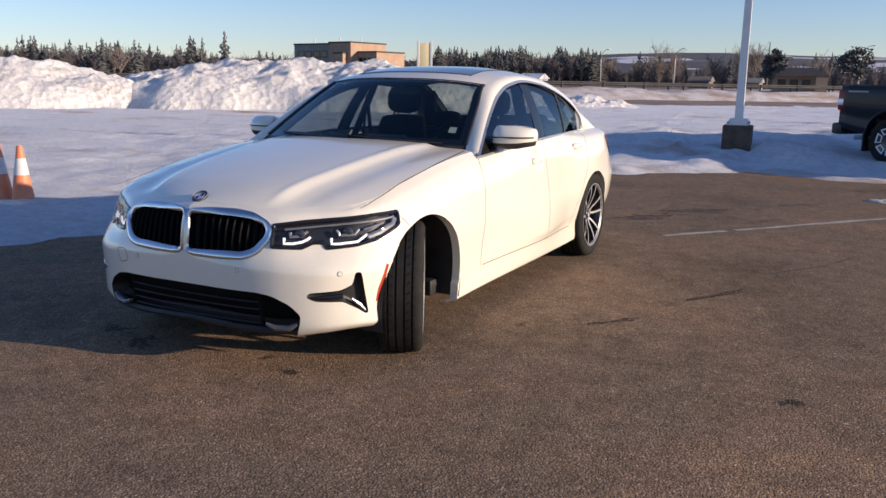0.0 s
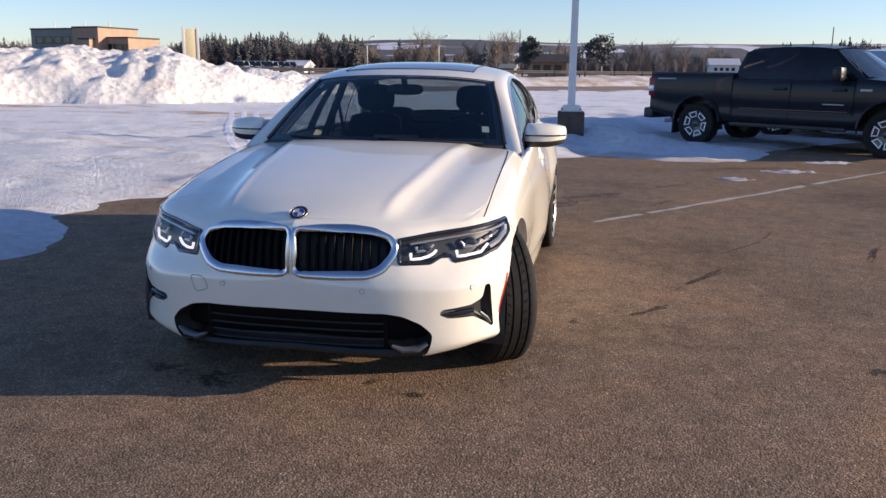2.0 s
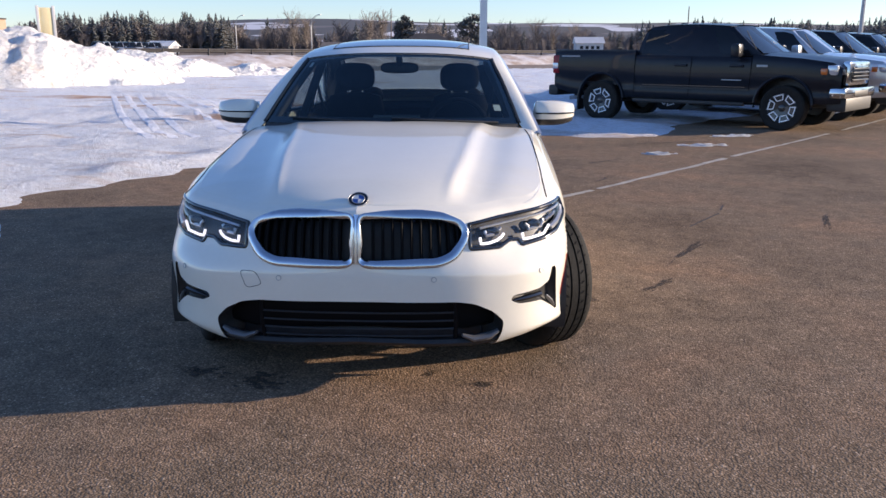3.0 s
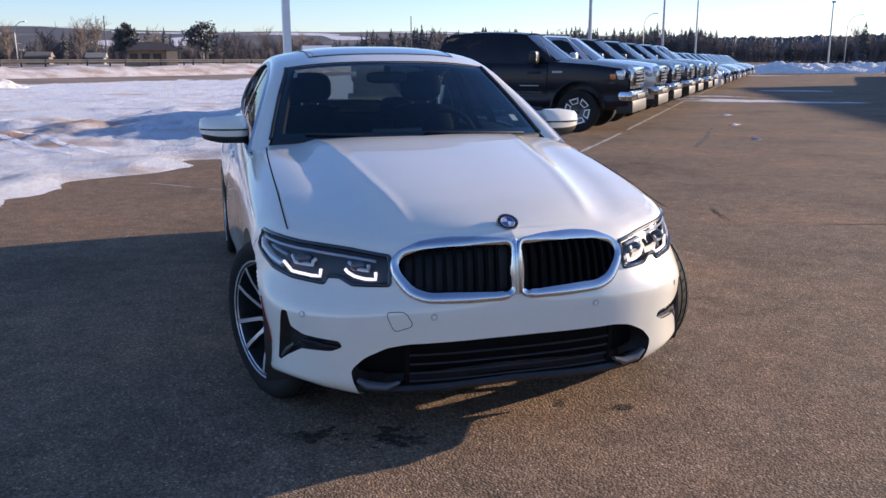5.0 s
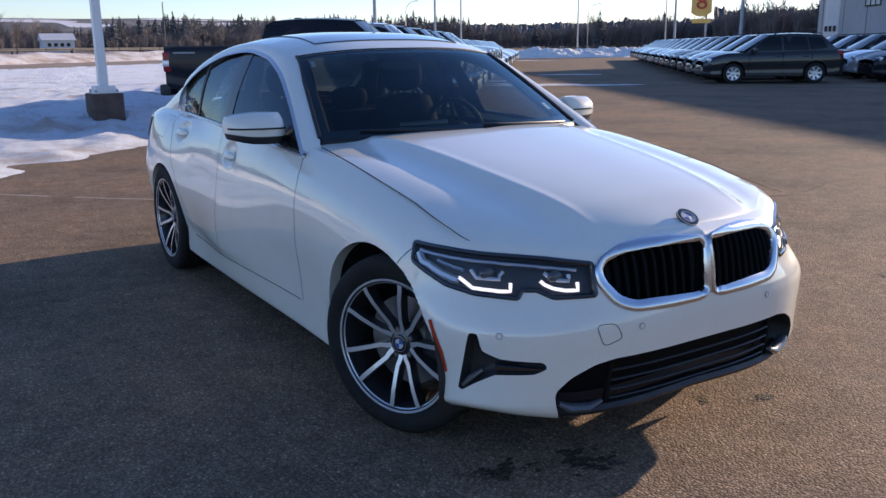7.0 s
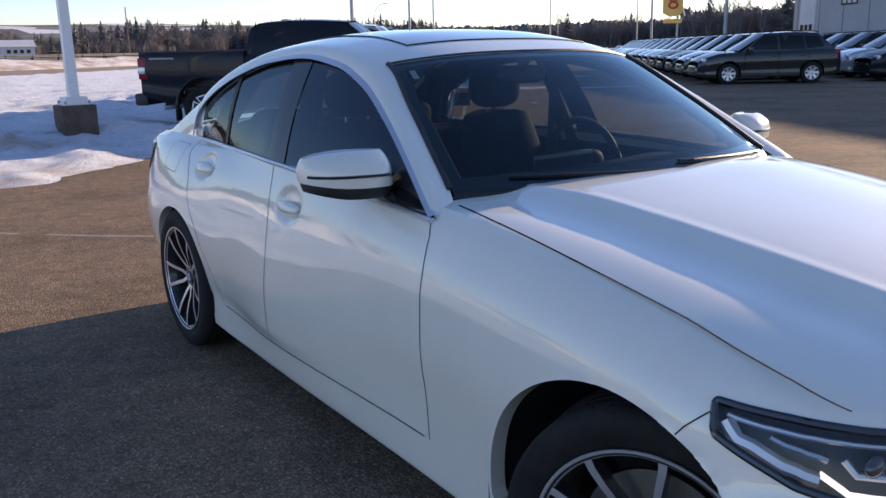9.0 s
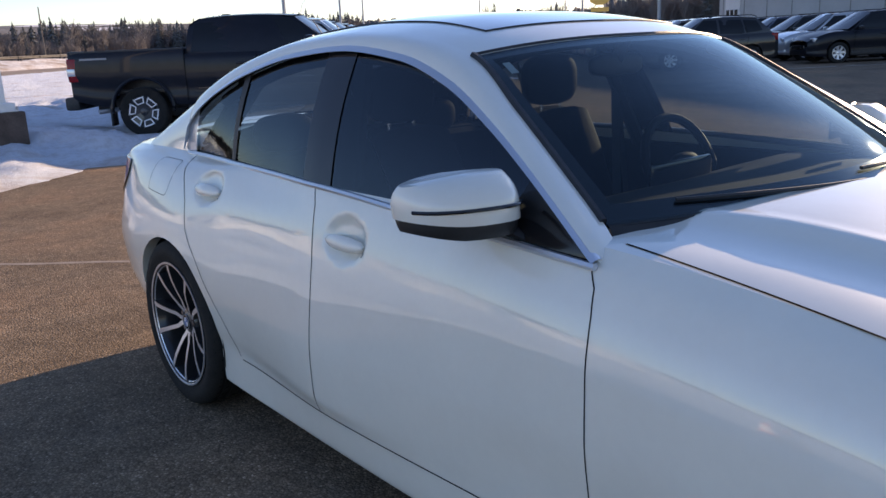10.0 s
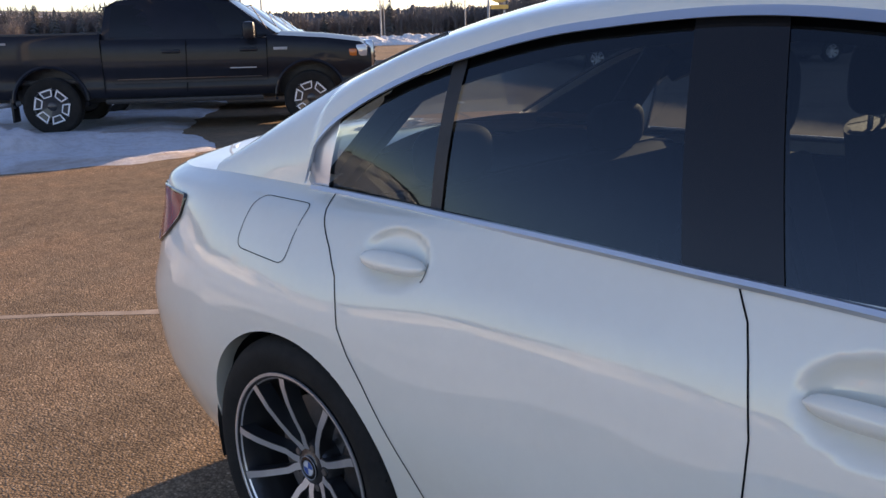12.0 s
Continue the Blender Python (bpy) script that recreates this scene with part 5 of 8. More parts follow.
ROOF_Z = smooth_curve(EDGE_KY, [0.862, 0.930, 0.968, 1.060, 1.186, 1.311, 1.360, 1.384, 1.390, 1.374, 1.322, 1.225, 1.110, 1.005])
ROOF_X = smooth_curve(EDGE_KY, [0.790, 0.745, 0.716, 0.678, 0.625, 0.566, 0.556, 0.553, 0.553, 0.558, 0.572, 0.600, 0.640, 0.672])
GH_Y = np.arange(0.76, 3.361, 0.02)
BOW = smooth_curve([0.80, 0.86, 1.42, 1.8, 2.3, 2.62, 3.1, 3.36], [0.20, 0.215, 0.10, 0.03, 0.0, -0.05, -0.13, -0.16])
CROWN = smooth_curve([0.80, 0.86, 1.1, 1.42, 1.8, 2.3, 2.62, 3.1, 3.36], [0.03, 0.012, 0.022, 0.033, 0.046, 0.05, 0.055, 0.045, 0.02])


def roof_point(y, f):
    """A point over the glasshouse; f: 1 at the roof's edge, 0 in the middle, negative on the other side."""
    q = 1 - f * f
    flat = 1 - abs(f) ** 2.8
    return Vector((float(ROOF_X(y)) * f, y - float(BOW(y)) * q, float(ROOF_Z(y)) + float(CROWN(y)) * flat))


# ---- building the shell ----
CENTRE[0] = Vector((0, 1.6, 0.5))
car = tagged(put("car", None), "pearl white four-door saloon car standing on asphalt, front wheels turned", "car")
ARCHES = ((0.088, 0.285, 0.402, 0.402), (2.865, 0.318, 0.350, 0.350))
FRONT_AXLE, REAR_AXLE, TYRE_R = 0.042, 2.848, 0.330


def polygon_inside(px, py, poly):
    inside = False
    n = len(poly)
    for i in range(n):
        (x0, y0), (x1, y1) = poly[i], poly[(i + 1) % n]
        if (y0 > py) != (y1 > py) and px < (x1 - x0) * (py - y0) / (y1 - y0) + x0:
            inside = not inside
    return inside


def polygon_nearest(px, py, poly):
    best, out = 1e9, (px, py)
    n = len(poly)
    for i in range(n):
        (x0, y0), (x1, y1) = poly[i], poly[(i + 1) % n]
        dx, dy = x1 - x0, y1 - y0
        t = max(0, min(1, ((px - x0) * dx + (py - y0) * dy) / (dx * dx + dy * dy + 1e-12)))
        q = (x0 + t * dx, y0 + t * dy)
        d = math.dist((px, py), q)
        if d < best:
            best, out = d, q
    return out, best


def rounded_poly(pts, r=0.012, seg=4):
    """Rounds the corners of a polygon."""
    out = []
    n = len(pts)
    for i in range(n):
        p, a, b = Vector(pts[i]), Vector(pts[i - 1]), Vector(pts[(i + 1) % n])
        da, db = a - p, b - p
        k = min(r, da.length * 0.45, db.length * 0.45)
        s, e = p + da.normalized() * k, p + db.normalized() * k
        for j in range(seg + 1):
            t = j / seg
            out.append(tuple(s * (1 - t) ** 2 + p * 2 * t * (1 - t) + e * t * t))
    return out


def flank_poly(points, r=0.012):
    """Points of the flank (x, y, z) as a rounded polygon in arc length and height."""
    return rounded_poly([(s_at(*p), p[2]) for p in points], r)


# outlines of the openings of the nose
HEADLIGHT = flank_poly([(0.447, -0.555, 0.688), (0.56, -0.485, 0.704), (0.70, -0.385, 0.716), (0.80, -0.27, 0.728), (0.850, -0.145, 0.732), (0.858, -0.160, 0.676), (0.818, -0.295, 0.620), (0.755, -0.375, 0.600), (0.655, -0.450, 0.588), (0.640, -0.46, 0.612), (0.60, -0.49, 0.612), (0.565, -0.515, 0.590), (0.442, -0.580, 0.594)], 0.009)
INTAKE = rounded_poly([(-0.06, 0.391), (0.1, 0.391), (0.40, 0.388), (0.475, 0.376), (0.555, 0.338), (0.606, 0.290), (0.602, 0.250), (0.570, 0.150), (-0.06, 0.150)], 0.02)
FOG = flank_poly([(0.842, -0.43, 0.487), (0.812, -0.44, 0.487), (0.795, -0.45, 0.43), (0.745, -0.49, 0.407), (0.62, -0.555, 0.397), (0.608, -0.56, 0.376), (0.65, -0.54, 0.357), (0.755, -0.475, 0.352), (0.800, -0.42, 0.315), (0.830, -0.395, 0.288), (0.848, -0.385, 0.294)], 0.010)
KIDNEY = rounded_poly([(0.006, 0.734), (0.12, 0.742), (0.25, 0.741), (0.355, 0.730), (0.430, 0.702), (0.458, 0.670), (0.448, 0.622), (0.402, 0.563), (0.335, 0.536), (0.18, 0.530), (0.05, 0.530), (0.010, 0.545)], 0.03)


def build_half_flank():
    """One side of the flank as vertices and faces, with wheel arches and openings cut out."""
    nr, nc = len(SUB), len(COL_S)
    bm = bmesh.new()
    lay = bm.verts.layers.float_vector.new("sz")
    vs = [[bm.verts.new(BELT[r, c]) for c in range(nc)] for r in range(nr)]
    for r in range(nr):
        for c in range(nc):
            vs[r][c][lay] = (COL_S[c], ROW_Z[r, c], 0)
    for r in range(nr - 1):
        for c in range(nc - 1):
            bm.faces.new((vs[r][c], vs[r][c + 1], vs[r + 1][c + 1], vs[r + 1][c]))
    for poly in (HEADLIGHT, INTAKE, FOG, KIDNEY):
        x0, x1 = min(p[0] for p in poly) - 0.03, max(p[0] for p in poly) + 0.03
        y0, y1 = min(p[1] for p in poly) - 0.03, max(p[1] for p in poly) + 0.03
        near = [f for f in bm.faces if x0 < f.verts[0][lay][0] < x1 and y0 < f.verts[0][lay][1] < y1]
        dead = []
        for f in near:
            cs = sum((Vector(v[lay]) for v in f.verts), Vector()) / len(f.verts)
            if polygon_inside(cs[0], cs[1], poly):
                dead.append(f)
        ring = {v for f in dead for v in f.verts}
        bmesh.ops.delete(bm, geom=dead, context="FACES")
        for v in [v for v in ring if v.is_valid and v.link_faces]:
            (s, z), d = polygon_nearest(v[lay][0], v[lay][1], poly)
            if d < 0.03:
                v.co = on_belt(s, z)[0] if s > 1e-4 else (0.0, on_belt(0, z)[0][1], z)
                v[lay] = (s, z, 0)
    for ay, az, rh, rv in ARCHES:
        dead = []
        for f in bm.faces:
            c = f.calc_center_median()
            if c.x > 0.6 and abs(c.y - ay) < rh and (math.hypot((c.y - ay) / rh, (c.z - az) / rv) < 1 or (abs(c.y - ay) < rh * 0.98 and c.z < az)):
                dead.append(f)
        ring = {v for f in dead for v in f.verts}
        bmesh.ops.delete(bm, geom=dead, context="FACES")
        for v in [v for v in ring if v.is_valid and v.link_faces]:
            d = Vector(((v.co.y - ay) / rh, (v.co.z - az) / rv))
            if v.co.z > az - 0.02:
                d = d.normalized()
                v.co = Vector((v.co.x, ay + d.x * rh, az + d.y * rv))
            else:
                v.co = Vector((v.co.x, ay + math.copysign(rh * 0.98, v.co.y - ay), v.co.z))
    # turned-in lips of the arches
    on_rim = lambda v: v.co.x > 0.6 and any(abs(math.hypot((v.co.y - ay) / rh, (v.co.z - az) / rv) - 1) < 0.012 or (abs(abs(v.co.y - ay) - rh * 0.98) < 0.002 and v.co.z < az) for ay, az, rh, rv in ARCHES)
    rim = [e for e in bm.edges if e.is_boundary and all(on_rim(v) for v in e.verts)]
    got = bmesh.ops.extrude_edge_only(bm, edges=rim)
    for v in [g for g in got["geom"] if isinstance(g, bmesh.types.BMVert)]:
        v.co.x -= 0.045
    bmesh.ops.split_edges(bm, edges=[e for e in rim if e.is_valid])
    bmesh.ops.recalc_face_normals(bm, faces=bm.faces[:])
    return bm


def flank_region(c):
    """To which panel a piece of the flank belongs."""
    y, z = c.y, c.z
    if y < -0.16 or (y < 0.0 and z < 0.30):
        return "front_bumper"
    if y < DOOR_F(z):
        return "fender"
    if z < 0.305:
        return "side_sill"
    if y < DOOR_M(z):
        return "front_door"
    if y < DOOR_R(z):
        return "rear_door"
    if y < 3.38 or z > 0.70 and y < 3.5:
        return "rear_fender"
    return "rear_bumper"


DOOR_F = smooth_curve([0.1, 0.30, 0.45, 0.62, 0.80, 0.88, 0.925], [0.776, 0.772, 0.768, 0.767, 0.772, 0.788, 0.825])
DOOR_M = smooth_curve([0.1, 0.30, 0.45, 0.62, 0.75, 0.82, 0.93, 0.975], [1.802, 1.798, 1.791, 1.788, 1.790, 1.802, 1.828, 1.857])
DOOR_R = smooth_curve([0.1, 0.30, 0.42, 0.53, 0.64, 0.71, 0.826, 0.94, 0.99], [2.34, 2.37, 2.44, 2.525, 2.61, 2.668, 2.700, 2.800, 2.865])


def split_shell(bm, name_of, sides, mat, labels, smooth_from=None):
    """Splits a smooth shell into panels that keep the whole shell's normals, on both sides."""
    bmesh.ops.recalc_face_normals(bm, faces=bm.faces[:])
    if sum((f.calc_center_median() - Vector((0, 1.6, 0.5))).dot(f.normal) * f.calc_area() for f in bm.faces) < 0:
        bmesh.ops.reverse_faces(bm, faces=bm.faces[:])
    bm.normal_update()
    bm.verts.index_update()
    groups = {}
    for f in bm.faces:
        groups.setdefault(name_of(f.calc_center_median()), []).append(f)
    made = {}
    for side in sides:
        for nm, faces in groups.items():
            index, verts, normals, quads = {}, [], [], []
            for f in faces:
                q = []
                for v in f.verts:
                    if v.index not in index:
                        index[v.index] = len(verts)
                        verts.append((v.co.x * side, v.co.y, v.co.z))
                        n = v.normal
                        normals.append((n.x * side, n.y, n.z))
                    q.append(index[v.index])
                quads.append(q if side > 0 else q[::-1])
            me = mesh_of(nm, verts, quads, mat)
            me.normals_split_custom_set_from_vertices(normals)
            made[nm, side] = put(nm, me, car, labels.get(nm, ""))
    bm.free()
    return made


panels = split_shell(build_half_flank(), flank_region, (1, -1), PEARL, {})


def grid_bm(G, flip=False):
    bm = bmesh.new()
    R, C = G.shape[:2]
    vs = [[bm.verts.new(G[r, c]) for c in range(C)] for r in range(R)]
    for r in range(R - 1):
        for c in range(C - 1):
            q = (vs[r][c], vs[r][c + 1], vs[r + 1][c + 1], vs[r + 1][c])
            bm.faces.new(q[::-1] if flip else q)
    return bm


def mirrored(bm):
    geom = bm.verts[:] + bm.edges[:] + bm.faces[:]
    bmesh.ops.mirror(bm, geom=geom, matrix=Matrix(), merge_dist=0.0006, axis="X")
    bmesh.ops.remove_doubles(bm, verts=bm.verts[:], dist=0.0004)
    bmesh.ops.recalc_face_normals(bm, faces=bm.faces[:])
    return bm


BONNET_LINE_X = smooth_curve([-0.36, -0.2, 0.2, 0.6, 0.80], [0.768, 0.766, 0.762, 0.752, 0.738])


def top_region(c):
    return "bonnet" if abs(c.x) < float(BONNET_LINE_X(c.y)) else "wing_top" if c.x > 0 else "wing_top_right"


bm = mirrored(grid_bm(BONNET))
split_shell(bm, top_region, (1,), PEARL, {"bonnet": "white bonnet with two sharp ridges"})
bm = mirrored(grid_bm(BOOT))
split_shell(bm, lambda c: "boot_lid" if abs(c.x) < 0.66 else "rear_wing_top" if c.x > 0 else "rear_wing_top_right", (1,), PEARL, {})

# roof, pillars and glass
FS = np.linspace(-1, 1, 41)


def roof_skin(y0, y1, f=1.0, lift=0.0, step=0.02):
    ys = np.linspace(y0, y1, max(2, int((y1 - y0) / step)))
    return np.array([[tuple(roof_point(y, q * f) + Vector((0, 0, lift))) for q in FS] for y in ys])


part("roof", grid_bm(roof_skin(1.42, 2.66)), PEARL, car, "white roof with a dark sunroof")
part("windscreen", grid_bm(roof_skin(0.862, 1.425, 0.995)), GLASS, car, "clear laminated windscreen")
part("rear_window", grid_bm(roof_skin(2.66, 3.34, 0.93)), SIDE_GLASS, car, "sloping tinted rear window")


def pillar_skin(side):
    """Body between the side windows' upper line and the roof's edge, and the rear pillar down to the shoulder."""
    rows = []
    for y in GH_Y:
        top = Vector((float(ROOF_X(y)), y, float(ROOF_Z(y))))
        if y <= 2.935:
            low = Vector((float(WIN_X(y)) + 0.006, y, float(WIN_Z(y)) + 0.006))
        else:
            i = int(np.argmin(abs(er[:, 1] - y)))
            low = Vector((float(er[i, 0]), y, float(er[i, 2])))
        row = []
        for t in np.linspace(0, 1, 9):
            p = low.lerp(top, t)
            out = 0.16 * (top - low).length * math.sin(math.pi * t)
            p.x += out * 0.75
            p.z += out * 0.55
            sink = max(0.0, 0.815 - y)
            p.x -= 0.9 * sink
            p.z -= 0.7 * sink
            row.append((p.x * side, p.y, p.z))
        rows.append(row)
    return np.array(rows)


for side in (1, -1):
    part("side_frame", grid_bm(pillar_skin(side)), PEARL, car, "white roof rail and pillars")
    # strips beside the rear window
    strip_rows = np.array([[tuple(roof_point(y, side * q)) for q in np.linspace(0.92, 1.0, 4)] for y in np.linspace(2.66, 3.36, 36)])
    part("rear_pillar_edge", grid_bm(strip_rows), PEARL, car)


def edge_at(y):
    """The flank's upper edge at a place along the car: half width and height."""
    ok = (TOP_EDGE[:, 1] > 0.3) & (TOP_EDGE[:, 1] < 3.3)
    return float(np.interp(y, TOP_EDGE[ok, 1], TOP_EDGE[ok, 0])), float(np.interp(y, TOP_EDGE[ok, 1], TOP_EDGE[ok, 2]))


def side_pane(y0, y1, low0, low1, top0, top1, side, out=0.0, inset=0.012):
    """Glass of a side window between two slanted lines."""
    rows = []
    for t in np.linspace(0, 1, 26):
        yl, yt = low0 + (low1 - low0) * t, top0 + (top1 - top0) * t
        a = Vector((float(SILL_X(yl)) - inset, yl, float(SILL(yl)) - 0.012))
        b = Vector((float(WIN_X(yt)) - inset + 0.006, yt, float(WIN_Z(yt)) + 0.002))
        row = []
        for k in np.linspace(0, 1, 9):
            p = a.lerp(b, k)
            bulge = 0.10 * (b - a).length * math.sin(math.pi * k) * 0.35 + out
            row.append(((p.x + bulge) * side, p.y, p.z + bulge * 0.25))
        rows.append(row)
    return np.array(rows)


for side in (1, -1):
    for nm, l0, l1, t0, t1 in (("front_door_window", 0.815, 1.80, 0.815, 1.90), ("rear_door_window", 1.93, 2.503, 2.03, 2.515), ("quarter_window", 2.525, 2.892, 2.54, 2.850)):
        part(nm, grid_bm(side_pane(0, 0, l0, l1, t0, t1, side)), SIDE_GLASS, car, "tinted side glass")
    part("centre_pillar", grid_bm(side_pane(0, 0, 1.785, 1.945, 1.885, 2.04, side, 0.003)), PILLAR_BLACK, car, "gloss black pillar trim between the doors")
    part("corner_chrome", grid_bm(side_pane(0, 0, 2.886, 2.934, 2.842, 2.936, side, 0.007)), WINDOW_TRIM, car, "broad chrome corner behind the quarter window")
    part("window_divider", grid_bm(side_pane(0, 0, 2.498, 2.530, 2.508, 2.545, side, 0.004)), SATIN_BLACK, car)
    part("mirror_corner", grid_bm(side_pane(0, 0, 0.815, 1.09, 0.815, 1.03, side, 0.004)), PILLAR_BLACK, car, "black triangle at the mirror's foot")
    # chrome round the side windows
    rows = []
    for y in np.linspace(0.80, 2.934, 90):
        base = Vector((float(WIN_X(y)) + 0.010, y, float(WIN_Z(y)) + 0.002))
        up = (Vector((float(ROOF_X(y)), y, float(ROOF_Z(y)))) - base).normalized()
        rows.append([(side * p.x, p.y, p.z) for p in (base - up * 0.012 - Vector((0.006, 0, 0)), base - up * 0.010 + Vector((0.002, 0, 0)), base + up * 0.007 + Vector((0.0035, 0, 0.003)), base + up * 0.017 + Vector((0.002, 0, 0.003)), base + up * 0.019 - Vector((0.004, 0, 0.0)))])
    bm = grid_bm(np.array(rows))
    part("window_chrome", bm, WINDOW_TRIM, car, "satin chrome window surround")
    bm = bmesh.new()
    sill_pts = []
    for y in np.linspace(0.80, 2.93, 70):
        k = float(blend(1.85, 2.25, y))
        ex, ez = edge_at(y)
        sill_pts.append((side * ((float(SILL_X(y)) + 0.003) * (1 - k) + (ex + 0.004) * k), y, (float(SILL(y)) - 0.004 * (1 - float(blend(1.2, 1.85, y)))) * (1 - k) + (ez - 0.002) * k))
    tube(bm, sill_pts, 0.0085, 6)
    part("sill_chrome", bm, WINDOW_TRIM, car, "satin chrome strip below the windows")
    # black seal between the chrome and the body
    bm = bmesh.new()
    line = []
    for y in np.linspace(0.83, 2.90, 90):
        base = Vector((float(WIN_X(y)) + 0.010, y, float(WIN_Z(y)) + 0.002))
        up = (Vector((float(ROOF_X(y)), y, float(ROOF_Z(y)))) - base).normalized()
        q = base + up * 0.0225
        line.append((side * q.x, q.y, q.z))
    tube(bm, line, 0.0024, 5)
    part("window_seal", bm, SEAM, car)
    bm = bmesh.new()
    tube(bm, [tuple(roof_point(y, side * 1.0) + Vector((side * 0.001, 0, 0.002))) for y in np.linspace(0.87, 1.425, 40)], 0.0095, 6)
    part("windscreen_seal", bm, SATIN_BLACK, car)
    bm = bmesh.new()
    tube(bm, [tuple(roof_point(y, side * 0.93)) for y in np.linspace(2.66, 3.34, 40)], 0.006, 5)
    part("rear_window_seal", bm, SATIN_BLACK, car)

# dark band round the windscreen, cowl and sunroof
for y0, y1, nm in ((0.862, 0.915, "windscreen_band"), (1.395, 1.424, "windscreen_band")):
    part(nm, grid_bm(roof_skin(y0, y1, 0.99, -0.004)), GLOSS_BLACK, car)
for side in (1, -1):
    part("windscreen_band", grid_bm(np.array([[tuple(roof_point(y, side * q) - Vector((0, 0, 0.004))) for q in np.linspace(0.945, 0.99, 4)] for y in np.linspace(0.87, 1.42, 30)])), GLOSS_BLACK, car)
    bm = bmesh.new()
    tube(bm, [tuple(roof_point(y, side * 0.955) - Vector((0, -0.01, 0.030))) for y in np.linspace(0.90, 1.45, 24)], 0.026, 8)
    part("pillar_inner_trim", bm, CABIN, car, "black trim inside the windscreen pillar")
bm = bmesh.new()
tube(bm, [tuple(roof_point(1.428, f) + Vector((0, 0, 0.0))) for f in np.linspace(-1, 1, 40)], 0.006, 6)
part("windscreen_seal", bm, SATIN_BLACK, car)
cowl = []
for v in np.linspace(0, 1, 5):
    row = []
    for f in np.linspace(-0.99, 0.99, 41):
        a = roof_point(0.868, f)
        x = f * 0.738
        yb = 0.66 + 0.14 * (x / 0.738) ** 2
        b = Vector((x, yb, float(bonnet_z(np.array([x]), np.array([yb]))[0]) - 0.028))
        p = b.lerp(a, v)
        p.z -= 0.012 * math.sin(math.pi * v)
        row.append(tuple(p))
    cowl.append(row)
part("cowl_panel", grid_bm(np.array(cowl)), SATIN_BLACK, car, "black plastic cowl below the windscreen")
part("sunroof", grid_bm(np.array([[tuple(roof_point(y, q * 0.76) + Vector((0, 0, 0.002))) for q in FS] for y in np.linspace(1.56, 2.42, 40)])), SUNROOF, car, "dark glass sunroof")
bm = bmesh.new()
loop = [roof_point(1.56, f * 0.76) for f in np.linspace(-1, 1, 24)] + [roof_point(y, 0.76) for y in np.linspace(1.58, 2.40, 24)] + [roof_point(2.42, f * 0.76) for f in np.linspace(1, -1, 24)] + [roof_point(y, -0.76) for y in np.linspace(2.40, 1.58, 24)]
tube(bm, [p + Vector((0, 0, 0.001)) for p in loop], 0.0035, 5, closed=True)
part("sunroof_seal", bm, SATIN_BLACK, car)


# ---- seams and small pieces on the flank ----
def ribbon(points, width, name, mat=None, label=""):
    """A flat band along (point, normal) pairs."""
    bm = bmesh.new()
    prev = None
    n = len(points)
    for i, (p, nrm) in enumerate(points):
        a, b = points[max(0, i - 1)][0], points[min(n - 1, i + 1)][0]
        t = (b - a).normalized()
        w = nrm.cross(t).normalized() * width / 2
        cur = (bm.verts.new(p - w), bm.verts.new(p + w))
        if prev:
            bm.faces.new((prev[0], prev[1], cur[1], cur[0]))
        prev = cur
    return part(name, bm, mat or SEAM, car, label)


def flank_line(points, side, lift=0.0009, dense=12):
    """Places between (s, z) corners, on one side."""
    out = []
    for (s0, z0), (s1, z1) in zip(points, points[1:]):
        for k in range(dense):
            t = k / dense
            p, n = on_belt(s0 + (s1 - s0) * t, z0 + (z1 - z0) * t, lift)
            out.append((Vector((p.x * side, p.y, p.z)), Vector((n.x * side, n.y, n.z))))
    p, n = on_belt(*points[-1], lift)
    out.append((Vector((p.x * side, p.y, p.z)), Vector((n.x * side, n.y, n.z))))
    return out


def s_of_y(y):
    return float(np.interp(y, COL_Y[front_half], COL_S[front_half]))


front_half = np.arange(len(COL_S))[(COL_Y > -0.5) & (COL_Y < 3.4)]


def bonnet_line(points, lift=0.001):
    out = []
    for x, y in points:
        e = 0.004
        z = float(bonnet_z(np.array([x]), np.array([y]))[0])
        zx = float(bonnet_z(np.array([x + e]), np.array([y]))[0]) - z
        zy = float(bonnet_z(np.array([x]), np.array([y + e]))[0]) - z
        n = Vector((-zx / e, -zy / e, 1)).normalized()
        out.append((Vector((x, y, z)) + n * lift, n))
    return out


